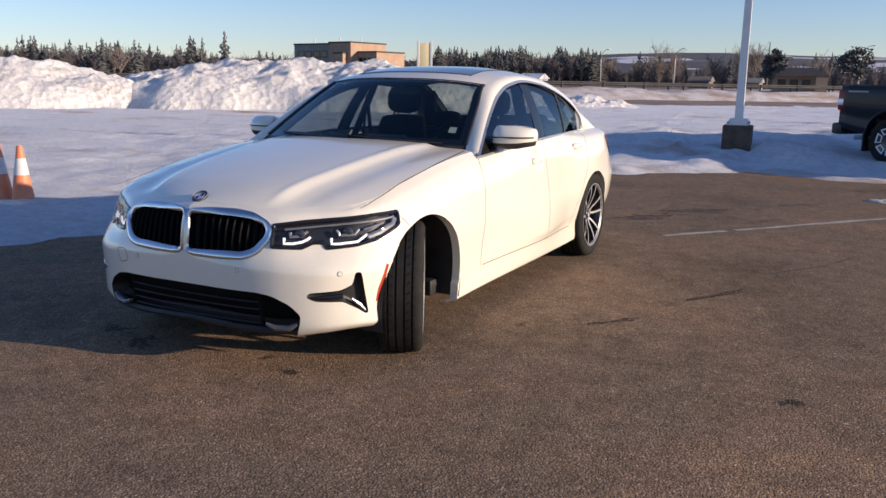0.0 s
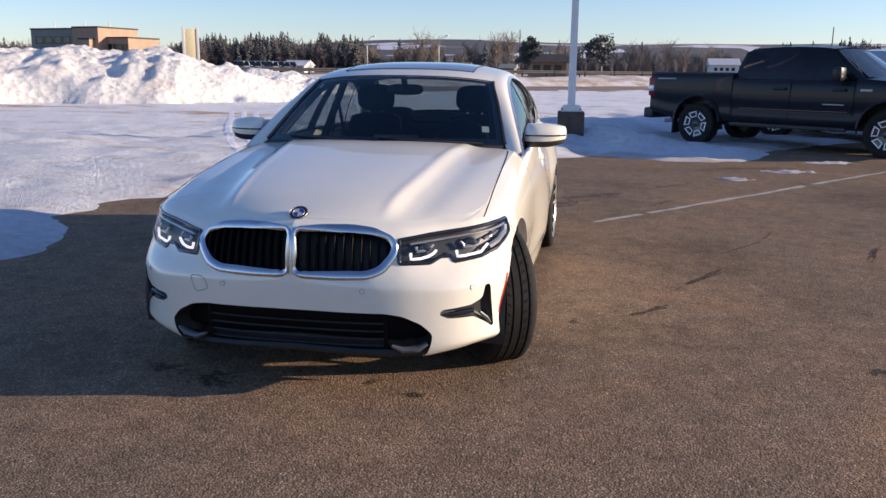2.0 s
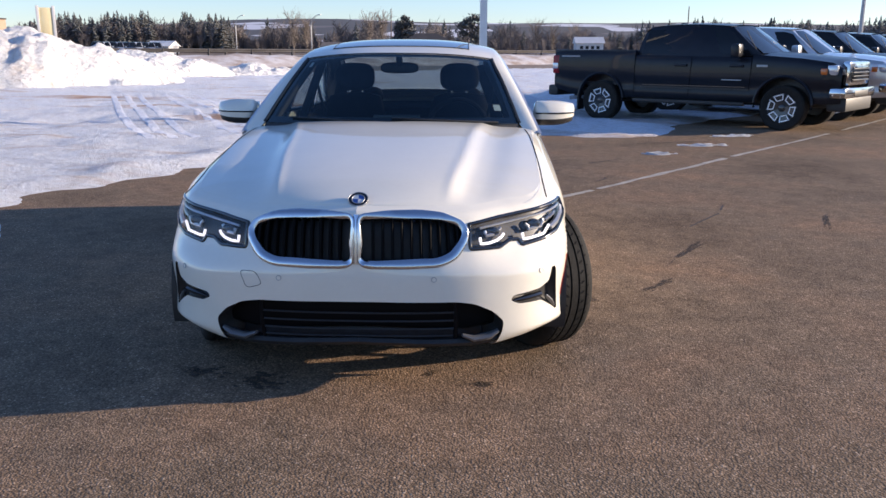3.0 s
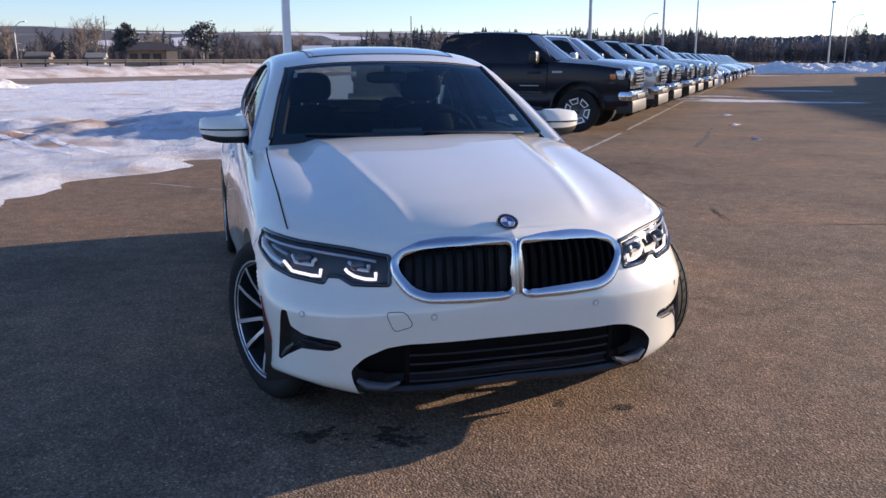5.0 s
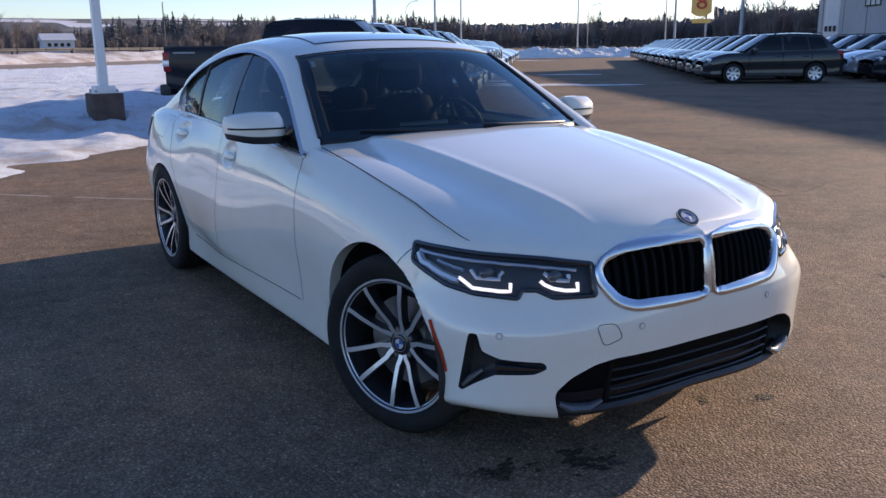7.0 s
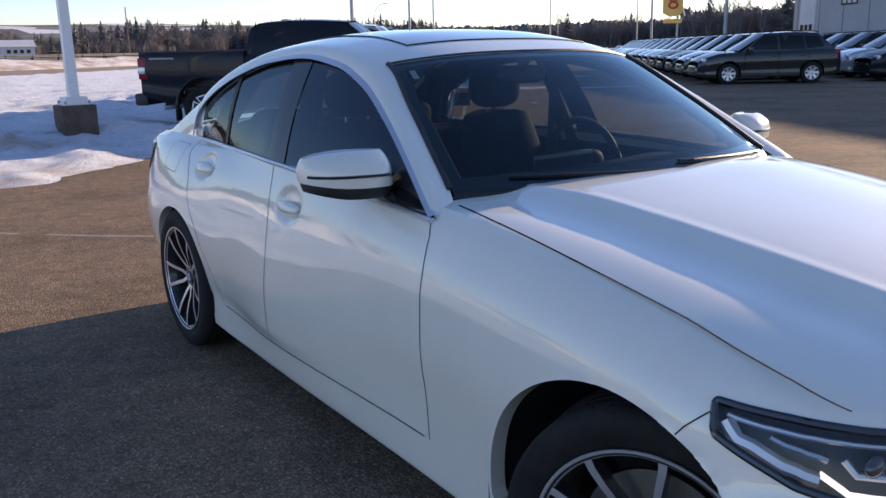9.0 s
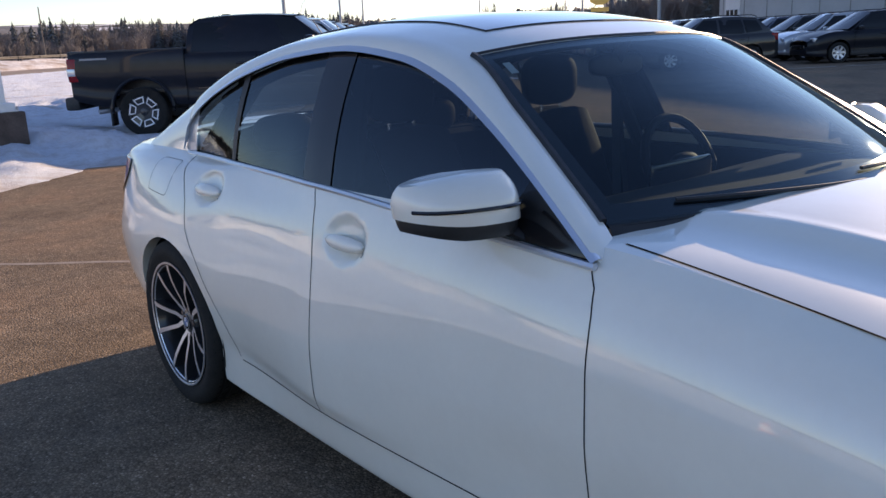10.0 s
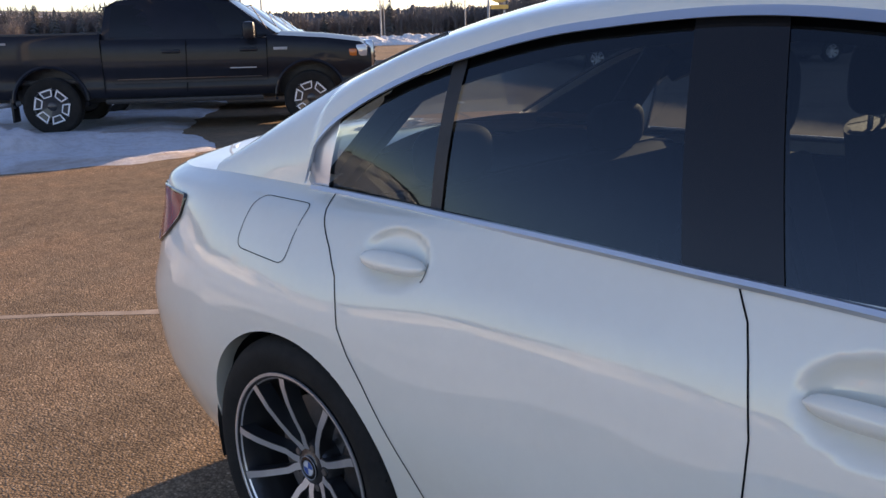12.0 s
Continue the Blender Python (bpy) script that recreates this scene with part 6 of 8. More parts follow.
for side in (1, -1):
    for f, z0, z1 in ((DOOR_F, 0.30, 0.925), (DOOR_M, 0.30, 0.968), (DOOR_R, 0.31, 0.985)):
        ribbon(flank_line([(s_of_y(float(f(z))), z) for z in np.linspace(z0, z1, 14)], side, dense=4), 0.0032, "door_gap")
    ribbon(flank_line([(s_of_y(y), 0.300 if y > 0.84 else 0.30) for y in np.linspace(0.80, 2.36, 24)], side, dense=3), 0.004, "sill_gap")
    ribbon(bonnet_line([(side * float(BONNET_LINE_X(y)), y) for y in np.linspace(-0.355, 0.79, 44)]), 0.006, "bonnet_gap")
    ribbon(flank_line([(s_of_y(-0.150), 0.718), (s_of_y(-0.125), 0.696), (s_of_y(-0.10), 0.672), (s_of_y(-0.085), 0.652)], side, dense=6), 0.003, "bumper_gap")
    # fuel flap on the right-hand rear wing
    if side < 0:
        fy0, fy1 = 2.845, 3.08
        poly = rounded_poly([(s_of_y(fy0 + 0.01), 0.950), (s_of_y(fy1 - 0.02), 0.952), (s_of_y(fy1), 0.834), (s_of_y(fy0 + 0.03), 0.824)], 0.03, 5)
        ribbon(flank_line(poly + poly[:1], side, dense=2), 0.0022, "fuel_flap_gap")
        # towing eye cover
        poly = rounded_poly([(s_at(0.400, -0.645, 0.50), 0.506), (s_at(0.478, -0.625, 0.5), 0.506), (s_at(0.440, -0.633, 0.45), 0.434), (s_at(0.372, -0.648, 0.46), 0.454)], 0.02, 4)
        ribbon(flank_line(poly + poly[:1], side, dense=3), 0.0022, "towing_eye_cover")
    for sx, sy, sz in ((0.307, -0.658, 0.484), (0.735, -0.482, 0.484)):
        s0 = s_at(sx, sy, sz)
        p, n = on_belt(s0, sz, 0.0012)
        c, nn = Vector((p.x * side, p.y, p.z)), Vector((n.x * side, n.y, n.z))
        ob = put("parking_sensor", None, car)
        bm = bmesh.new()
        bmesh.ops.create_circle(bm, cap_ends=True, segments=20, radius=0.0085)
        part("sensor_face", bm, PEARL, ob, m=Matrix.Translation(c + nn * 0.001) @ nn.to_track_quat("Z", "Y").to_matrix().to_4x4())
        bm = bmesh.new()
        lathe(bm, [(0.0085, 0.0), (0.0085, 0.0014), (0.011, 0.0014), (0.011, 0.0)], 20)
        part("sensor_ring", bm, GREY_METAL, ob, m=Matrix.Translation(c) @ nn.to_track_quat("Z", "Y").to_matrix().to_4x4())
    # red side marker in front of the wheel
    ribbon(flank_line([(s_of_y(-0.276), 0.505), (s_of_y(-0.318), 0.40), (s_of_y(-0.329), 0.338)], side, 0.002), 0.016, "side_marker", MARKER, "narrow red side marker")


def poly_patch(poly, side, lift, name, mat, parent, step=0.014, label="", depth=None):
    """A patch of the flank inside a polygon in (s, z), lifted off it or sunk into it."""
    bm = bmesh.new()
    s0, s1 = max(0.0, min(p[0] for p in poly)), max(p[0] for p in poly)
    z0, z1 = min(p[1] for p in poly), max(p[1] for p in poly)
    ns, nz = max(3, int((s1 - s0) / step)), max(3, int((z1 - z0) / step))
    lay = bm.verts.layers.float_vector.new("sz")
    vs = {}
    for i in range(ns + 1):
        for k in range(nz + 1):
            v = bm.verts.new((0, 0, 0))
            v[lay] = (s0 + (s1 - s0) * i / ns, z0 + (z1 - z0) * k / nz, 0)
            vs[i, k] = v
    for i in range(ns):
        for k in range(nz):
            q = (vs[i, k], vs[i + 1, k], vs[i + 1, k + 1], vs[i, k + 1])
            c = sum((Vector(v[lay]) for v in q), Vector()) / 4
            if polygon_inside(c[0], c[1], poly):
                bm.faces.new(q)
    loose = [v for v in bm.verts if not v.link_faces]
    bmesh.ops.delete(bm, geom=loose, context="VERTS")
    for v in bm.verts:
        s, z = v[lay][0], v[lay][1]
        if v.is_boundary:
            (s, z), d = polygon_nearest(s, z, poly)
        l = lift if not callable(lift) else lift(s, z)
        p, n = on_belt(s, z, l)
        v.co = (p.x * side, p.y, p.z)
    return part(name, bm, mat, parent, label)


def wall_ring(poly, side, lift0, lift1, name, mat, parent, label="", shrink=0.0):
    """The wall of a recess, from one depth to another."""
    cx, cz = sum(p[0] for p in poly) / len(poly), sum(p[1] for p in poly) / len(poly)
    bm = bmesh.new()
    rings = []
    for l, k in ((lift0, 0.0), (lift1, shrink)):
        ring = []
        for s, z in poly:
            p, n = on_belt(s + (cx - s) * k, z + (cz - z) * k, l)
            ring.append(bm.verts.new((p.x * side, p.y, p.z)))
        rings.append(ring)
    n = len(poly)
    for i in range(n):
        j = (i + 1) % n
        if max(poly[i][0], poly[j][0]) > 0:
            bm.faces.new((rings[0][i], rings[0][j], rings[1][j], rings[1][i]))
    return part(name, bm, mat, parent, label)


def border(poly, side, lift, radius, name, mat, parent, flat=1.0, label=""):
    pts = []
    n = len(poly)
    for i in range(n):
        a, b = poly[i], poly[(i + 1) % n]
        m = max(1, int(math.dist(a, b) / 0.02))
        for k in range(m):
            t = k / m
            p, _ = on_belt(a[0] + (b[0] - a[0]) * t, a[1] + (b[1] - a[1]) * t, lift)
            pts.append((p.x * side, p.y, p.z))
    bm = bmesh.new()
    tube(bm, pts, radius, 8, closed=True, flat=flat)
    return part(name, bm, mat, parent, label)


def inner(poly, k):
    cx, cz = sum(p[0] for p in poly) / len(poly), sum(p[1] for p in poly) / len(poly)
    return [(s + (cx - s) * k, z + (cz - z) * k) for s, z in poly]


def dense_poly(poly, step):
    out = []
    for a, b in zip(poly, poly[1:] + poly[:1]):
        m = max(1, int(math.dist(a, b) / step))
        out.extend((a[0] + (b[0] - a[0]) * k / m, a[1] + (b[1] - a[1]) * k / m) for k in range(m))
    return out


# ---- kidney grille, lower intake, lamps ----
for side in (1, -1):
    grille = put("grille", None, car, "black slatted grille half in a chrome frame")
    wall_ring(KIDNEY, side, 0.0, -0.05, "grille_wall", GLOSS_BLACK, grille, shrink=0.06)
    poly_patch(inner(KIDNEY, 0.05), side, -0.05, "grille_back", SATIN_BLACK, grille, 0.03)
    # frame: narrow along the top, broad and slanted below and outside
    kx, kz = 0.22, 0.64
    rows = []
    for s, z in dense_poly(KIDNEY, 0.012):
        low = min(1.0, max(0.0, (0.70 - z) / 0.09)) * min(1.0, s / 0.05)
        w = 0.024 + 0.011 * low - 0.006 * (s < 0.03)
        ds, dz = kx - s, (kz - z) * 2.2
        L = math.hypot(ds, dz)
        rows.append([tuple(Vector((p.x * side, p.y, p.z))) for p in (on_belt(max(0.004, s + ds / L * w * k), z + dz / L * w * k, l)[0] for k, l in ((-0.25, -0.004), (-0.12, 0.006), (0.12, 0.010), (0.55, 0.008), (0.92, 0.001), (1.0, -0.012)))])
    part("chrome_frame", grid_bm(np.array(rows + rows[:1])), CHROME, grille, "satin chrome frame")
    for k in range(10):
        x = 0.068 + k * 0.0385
        zs = [z for z in np.linspace(0.53, 0.75, 60) if polygon_inside(x, z, inner(KIDNEY, 0.05))]
        if len(zs) < 4:
            continue
        bm = bmesh.new()
        rows = []
        for z in np.linspace(zs[0], zs[-1], 9):
            a, n = on_belt(x - 0.006, z, -0.014)
            b, _ = on_belt(x, z, -0.006)
            c, _ = on_belt(x + 0.006, z, -0.014)
            d, _ = on_belt(x + 0.004, z, -0.045)
            e, _ = on_belt(x - 0.004, z, -0.045)
            rows.append([bm.verts.new((q.x * side, q.y, q.z)) for q in (a, b, c, d, e)])
        for r0, r1 in zip(rows, rows[1:]):
            for i in range(5):
                j = (i + 1) % 5
                bm.faces.new((r0[i], r0[j], r1[j], r1[i]))
        part("grille_slat", bm, GRILLE_BLACK, grille)

    lamp = put("headlight", None, car, "slim headlamp with lit white light guides")
    wall_ring(HEADLIGHT, side, 0.0, -0.035, "housing_wall", GLOSS_BLACK, lamp, shrink=0.02)
    poly_patch(inner(HEADLIGHT, 0.01), side, -0.036, "housing", LAMP_BOWL, lamp, 0.02, "smoked silver lamp bowl")
    border(HEADLIGHT, side, -0.001, 0.0085, "lamp_seal", GLOSS_BLACK, lamp)
    cover = poly_patch(inner(HEADLIGHT, 0.008), side, 0.001, "lamp_cover", LAMP_GLASS, lamp, 0.016, "clear lamp cover")
    cover.visible_shadow = False

    def guide(pts, radius, name, mat, lift=-0.012, flat=1.0):
        out = []
        for a, b in zip(pts, pts[1:]):
            m = max(2, int(math.dist(a[:3], b[:3]) / 0.015))
            for k in range(m):
                t = k / m
                q = [a[i] + (b[i] - a[i]) * t for i in range(3)]
                p, _ = on_belt(s_at(*q), q[2], lift)
                out.append((p.x * side, p.y, p.z))
        p, _ = on_belt(s_at(*pts[-1]), pts[-1][2], lift)
        out.append((p.x * side, p.y, p.z))
        bm = bmesh.new()
        tube(bm, out, radius, 7, flat=flat)
        part(name, bm, mat, lamp)
    guide([(0.800, -0.325, 0.645), (0.765, -0.37, 0.616), (0.700, -0.42, 0.609), (0.668, -0.44, 0.609), (0.664, -0.44, 0.634)], 0.006, "light_guide", DAY_LIGHT)
    guide([(0.595, -0.49, 0.640), (0.565, -0.515, 0.618), (0.525, -0.54, 0.611), (0.494, -0.555, 0.611), (0.490, -0.555, 0.636)], 0.006, "light_guide", DAY_LIGHT)
    guide([(0.845, -0.165, 0.714), (0.79, -0.29, 0.704), (0.70, -0.40, 0.694), (0.56, -0.50, 0.680), (0.485, -0.54, 0.672)], 0.0055, "silver_brow", BRIGHT_SILVER, -0.010)
    guide([(0.846, -0.170, 0.704), (0.842, -0.200, 0.676), (0.820, -0.275, 0.648), (0.80, -0.325, 0.634)], 0.014, "side_reflector", BRIGHT_SILVER, -0.012)
    guide([(0.815, -0.235, 0.692), (0.79, -0.30, 0.676), (0.775, -0.335, 0.668)], 0.007, "side_reflector", SILVER, -0.016)
    guide([(0.77, -0.36, 0.672), (0.755, -0.375, 0.648), (0.70, -0.42, 0.644), (0.690, -0.42, 0.668)], 0.0070, "projector_frame", BRIGHT_SILVER)
    guide([(0.585, -0.50, 0.665), (0.565, -0.51, 0.645), (0.52, -0.54, 0.640), (0.512, -0.54, 0.660)], 0.0070, "projector_frame", BRIGHT_SILVER)
    for q in ((0.728, -0.40, 0.664), (0.548, -0.525, 0.654)):
        p, n = on_belt(s_at(*q), q[2], -0.018)
        bm = bmesh.new()
        bmesh.ops.create_uvsphere(bm, u_segments=20, v_segments=12, radius=0.026, matrix=Matrix.Translation((p.x * side, p.y, p.z)) @ Matrix.Diagonal((1.2, 0.6, 0.8, 1)))
        part("projector_lens", bm, plain("projector_glass", (0.05, 0.055, 0.06), 0.03, 0.0, 1.0) if side > 0 and q[0] > 0.6 else bpy.data.materials["projector_glass"], lamp)

    vent = put("side_vent", None, car, "black t-shaped bumper vent")
    wall_ring(FOG, side, 0.0, -0.035, "vent_wall", SATIN_BLACK, vent, shrink=0.05)
    poly_patch(FOG, side, lambda s, z: -0.006 - 0.026 * min(1.0, polygon_nearest(s, z, FOG)[1] / 0.018), "vent_back", SATIN_BLACK, vent, 0.008)
    guide_pts = [(0.62, -0.555, 0.372), (0.70, -0.515, 0.376), (0.765, -0.475, 0.378)]
    bm = bmesh.new()
    tube(bm, [(lambda p: (p.x * side, p.y, p.z))(on_belt(s_at(*q), q[2], -0.006)[0]) for q in guide_pts], [0.004, 0.010, 0.012], 7)
    part("vent_blade", bm, GLOSS_BLACK, vent)
    bm = bmesh.new()
    tube(bm, [(lambda p: (p.x * side, p.y, p.z))(on_belt(s_at(*q), q[2], -0.008)[0]) for q in ((0.79, -0.45, 0.362), (0.815, -0.42, 0.33), (0.835, -0.40, 0.302))], [0.006, 0.011, 0.007], 7)
    part("vent_reflector", bm, SILVER, vent)

    mouth = put("lower_intake", None, car, "black lower air intake with cross slats")
    wall_ring(INTAKE, side, 0.0, -0.09, "intake_wall", SATIN_BLACK, mouth)
    poly_patch(INTAKE, side, -0.09, "intake_back", GRILLE_BLACK, mouth, 0.03)
    for k in range(4):
        z = 0.225 + 0.036 * k
        bm = bmesh.new()
        tube(bm, [(lambda p: (p.x * side, p.y, p.z))(on_belt(s, z + 0.002 * s, -0.028)[0]) for s in np.linspace(0, 0.395, 16)], 0.0055, 6, flat=0.6)
        part("intake_slat", bm, INTAKE_SLAT, mouth)
    bm = bmesh.new()
    tube(bm, [(lambda p: (p.x * side, p.y, p.z))(on_belt(s, z, -0.03)[0]) for s, z in ((0.405, 0.19), (0.405, 0.28), (0.40, 0.385))], 0.010, 6)
    part("intake_divider", bm, GRILLE_BLACK, mouth)
    bm = bmesh.new()
    tube(bm, [(lambda p: (p.x * side, p.y, p.z))(on_belt(s, z, -0.015)[0]) for s, z in ((0.43, 0.235), (0.48, 0.214), (0.55, 0.220), (0.59, 0.245))], [0.010, 0.022, 0.024, 0.014], 10, flat=0.7)
    part("air_curtain_lip", bm, LIP_SUN_GREYED, mouth, "gloss black scoop at the corner of the intake, greyed for the sun's sheen")
    # chin below the intake
    bm = bmesh.new()
    tube(bm, [(lambda p: (p.x * side, p.y, p.z - 0.010))(on_belt(s, 0.19, -0.040)[0]) for s in np.linspace(0, 0.60, 22)], 0.034, 8, flat=0.6)
    part("chin_spoiler", bm, SATIN_BLACK, car)

# chrome bridge between the two grille halves
bm = bmesh.new()
rows = []
for z in np.linspace(0.545, 0.735, 8):
    a, _ = on_belt(0.010, z, 0.002)
    b, _ = on_belt(0.0, z, 0.006)
    rows.append([bm.verts.new((q, w.y, w.z)) for q, w in ((-a.x, a), (0, b), (a.x, a))])
for r0, r1 in zip(rows, rows[1:]):
    for i in range(2):
        bm.faces.new((r0[i], r0[i + 1], r1[i + 1], r1[i]))
part("grille_bridge", bm, CHROME, car, "chrome bridge between the grille halves")


def round_badge(centre, normal, radius, parent):
    """A round enamel badge with blue and white quarters in a black ring."""
    m = Matrix.Translation(centre) @ Vector(normal).to_track_quat("Z", "Y").to_matrix().to_4x4()
    badge = put("round_badge", None, parent, m=m)
    bm = bmesh.new()
    lathe(bm, [(radius * 0.60, 0.002), (radius * 0.63, 0.0035), (radius * 0.93, 0.0035), (radius, 0.002), (radius, -0.003)], 36)
    part("badge_ring", bm, GLOSS_BLACK, badge)
    for rr in (0.62, 0.97):
        bm = bmesh.new()
        tube(bm, [(radius * rr * math.cos(a), radius * rr * math.sin(a), 0.0035) for a in np.linspace(0, 2 * math.pi, 36, endpoint=False)], radius * 0.035, 6, closed=True)
        part("badge_rim", bm, GREY_METAL, badge)
    for q in range(4):
        bm = bmesh.new()
        c = bm.verts.new((0, 0, 0.0042))
        arc = [bm.verts.new((radius * 0.6 * math.cos(a), radius * 0.6 * math.sin(a), 0.0028)) for a in np.linspace(q * math.pi / 2, (q + 1) * math.pi / 2, 9)]
        for a, b in zip(arc, arc[1:]):
            bm.faces.new((c, a, b))
        part("badge_quarter", bm, BLUE if q % 2 == 0 else WHITE_ENAMEL, badge)
    return badge


round_badge((0, -0.546, 0.782), (0, -0.55, 0.83), 0.041, car)


# ---- wheels ----
CENTRE[0] = Vector((0, 0, 0))


def wheel(x, y, outward, steer, phase=90.0, name="wheel"):
    """Tyre, double-spoke alloy rim and brake; the axle runs along x, the outer face towards +x before turning."""
    turn = (0 if outward > 0 else 180) + steer
    ob = put(name, None, car, "black tyre on a machined double-spoke alloy rim", m=pose(x, y, TYRE_R - 0.006, 0, 0, turn))
    R, r = TYRE_R, 0.244
    bm = bmesh.new()
    prof = [(r - 0.012, -0.082), (r + 0.004, -0.094), (r + 0.04, -0.106), (R - 0.035, -0.107), (R - 0.012, -0.097), (R - 0.003, -0.084)]
    for g in (-0.057, -0.020, 0.020, 0.057):
        prof += [(R, g - 0.008), (R, g - 0.005), (R - 0.008, g - 0.004), (R - 0.008, g + 0.004), (R, g + 0.005), (R, g + 0.008)]
    prof += [(R - 0.003, 0.084), (R - 0.012, 0.097), (R - 0.030, 0.1065), (R - 0.045, 0.108), (r + 0.03, 0.106), (r + 0.012, 0.101), (r + 0.004, 0.096), (r - 0.012, 0.085)]
    lathe(bm, prof, 72, "x")
    tyre = part("tyre", bm, RUBBER, ob)
    for row, (h0, h1) in enumerate(((-0.094, -0.066), (-0.047, -0.031), (0.031, 0.047), (0.066, 0.094))):
        bm = bmesh.new()
        for k in range(46):
            a = 2 * math.pi * (k + 0.25 * (row % 2)) / 46
            skew = 0.02 if row < 2 else -0.02
            q = []
            for hh, aa in ((h0, a - skew), (h1, a + skew), (h1, a + skew + 0.016), (h0, a - skew + 0.016)):
                rr = R + 0.0012 if abs(hh) < 0.085 else R - 0.0095
                q.append(bm.verts.new((hh, rr * math.cos(aa), rr * math.sin(aa))))
            bm.faces.new(q)
        tagged(part("tread_pattern", bm, SEAM, tyre), kind="stuff")
    bm = bmesh.new()
    lathe(bm, [(r - 0.010, 0.090), (r + 0.004, 0.101), (r + 0.001, 0.104), (r - 0.008, 0.102), (r - 0.016, 0.085), (r - 0.022, 0.03), (r - 0.03, -0.06), (r - 0.012, -0.10)], 64, "x")
    part("rim_barrel", bm, ALLOY_DARK, ob)
    bm = bmesh.new()
    lathe(bm, [(r - 0.0135, 0.0945), (r - 0.003, 0.1042), (r + 0.003, 0.1046), (r + 0.0035, 0.100)], 64, "x")
    part("rim_lip", bm, ALLOY, ob, "bright machined rim edge")
    for k in range(5):
        base = 2 * math.pi * k / 5 + radians(phase)
        ca, sa = math.cos(base), math.sin(base)
        for fork in (-1, 1):
            # each pair leaves the hub as one arm, bends, then runs straight to the rim
            pts, rad = [], []
            for along, off, depth, w in ((0.040, 0.007, 0.054, 0.0105), (0.060, 0.013, 0.060, 0.0100), (0.081, 0.025, 0.066, 0.0090), (0.120, 0.0345, 0.079, 0.0088), (0.165, 0.0455, 0.091, 0.0092), (0.205, 0.0552, 0.0965, 0.0098), (r * 0.955, 0.0625, 0.0975, 0.0105)):
                along = min(along, math.sqrt((r - 0.011) ** 2 - off ** 2))
                pts.append((depth, along * ca - fork * off * sa, along * sa + fork * off * ca))
                rad.append(w)
            d = Vector(pts[-1]) - Vector(pts[0])
            side_v = Vector((1, 0, 0)).cross(d).normalized()
            bm, bf = bmesh.new(), bmesh.new()
            rows, faces_rows = [], []
            for p, w in zip(pts, rad):
                p = Vector(p)
                w1 = w * 0.90
                rows.append([bm.verts.new(p + q) for q in (side_v * w - Vector((0.036, 0, 0)), side_v * w, -side_v * w, -side_v * w - Vector((0.036, 0, 0)))])
                faces_rows.append([bf.verts.new(p + q) for q in (side_v * w1 + Vector((0.0022, 0, 0)), -side_v * w1 + Vector((0.0022, 0, 0)))])
            for r0, r1 in zip(rows, rows[1:]):
                for i in range(4):
                    j = (i + 1) % 4
                    bm.faces.new((r0[i], r0[j], r1[j], r1[i]))
            bm.faces.new(rows[-1])
            for r0, r1 in zip(faces_rows, faces_rows[1:]):
                bf.faces.new((r0[0], r0[1], r1[1], r1[0]))
            sp = part("spoke", bm, ALLOY_DARK, ob)
            part("spoke_face", bf, ALLOY, sp, "machined spoke face")
    bm = bmesh.new()
    lathe(bm, [(0.0, 0.060), (0.030, 0.061), (0.034, 0.058), (0.062, 0.056), (0.070, 0.045), (0.070, -0.02)], 40, "x")
    part("hub", bm, ALLOY_DARK, ob)
    round_badge((0.0625, 0, 0), (1, 0, 0), 0.030, ob)
    for k in range(5):
        a = 2 * math.pi * (k + 0.5) / 5 + radians(phase)
        bm = bmesh.new()
        bmesh.ops.create_cone(bm, cap_ends=True, segments=6, radius1=0.010, radius2=0.009, depth=0.016, matrix=Matrix.Translation((0.052, 0.052 * math.cos(a), 0.052 * math.sin(a))) @ Matrix.Rotation(radians(90), 4, "Y"))
        part("wheel_bolt", bm, DISC, ob)
    bm = bmesh.new()
    lathe(bm, [(0.06, 0.012), (0.165, 0.012), (0.165, -0.012), (0.06, -0.012)], 40, "x")
    part("brake_disc", bm, DISC, ob)
    bm = bmesh.new()
    box(bm, -0.03, 0.035, 0.09, 0.165, -0.08, 0.08, 0.015)
    part("brake_caliper", bm, SATIN_BLACK, ob)
    return ob


STEER = 27.0
wheel(0.768, FRONT_AXLE, 1, STEER)
wheel(-0.760, FRONT_AXLE, -1, STEER - 4.5, 66)
wheel(0.795, REAR_AXLE, 1, 0)
wheel(-0.795, REAR_AXLE, -1, 0, 42)

# wheel wells, floor and inner shell
CENTRE[0] = Vector((0, 1.6, 0.5))
for ay, az, rh, rv in ARCHES:
    for side in (1, -1):
        bm = bmesh.new()
        arc = np.linspace(-0.25, math.pi + 0.25, 25)
        rh2, rv2 = rh + 0.012, rv + 0.012
        rings = [[bm.verts.new((side * x, ay + rh2 * math.cos(a), az + rv2 * math.sin(a))) for a in arc] for x in (0.868, 0.50)]
        for i in range(len(arc) - 1):
            bm.faces.new((rings[0][i], rings[0][i + 1], rings[1][i + 1], rings[1][i]))
        c = [bm.verts.new((side * 0.50, ay + rh2 * math.cos(a), az + rv2 * math.sin(a))) for a in arc]
        bm.faces.new(c)
        part("wheel_well", bm, SATIN_BLACK, car, "black wheel well liner")
bm = bmesh.new()
box(bm, -0.50, 0.50, -0.48, 3.70, 0.19, 0.27, 0.02)
box(bm, -0.74, 0.74, 0.40, 2.42, 0.18, 0.27, 0.02)
part("underbody", bm, SATIN_BLACK, car)
bm = bmesh.new()
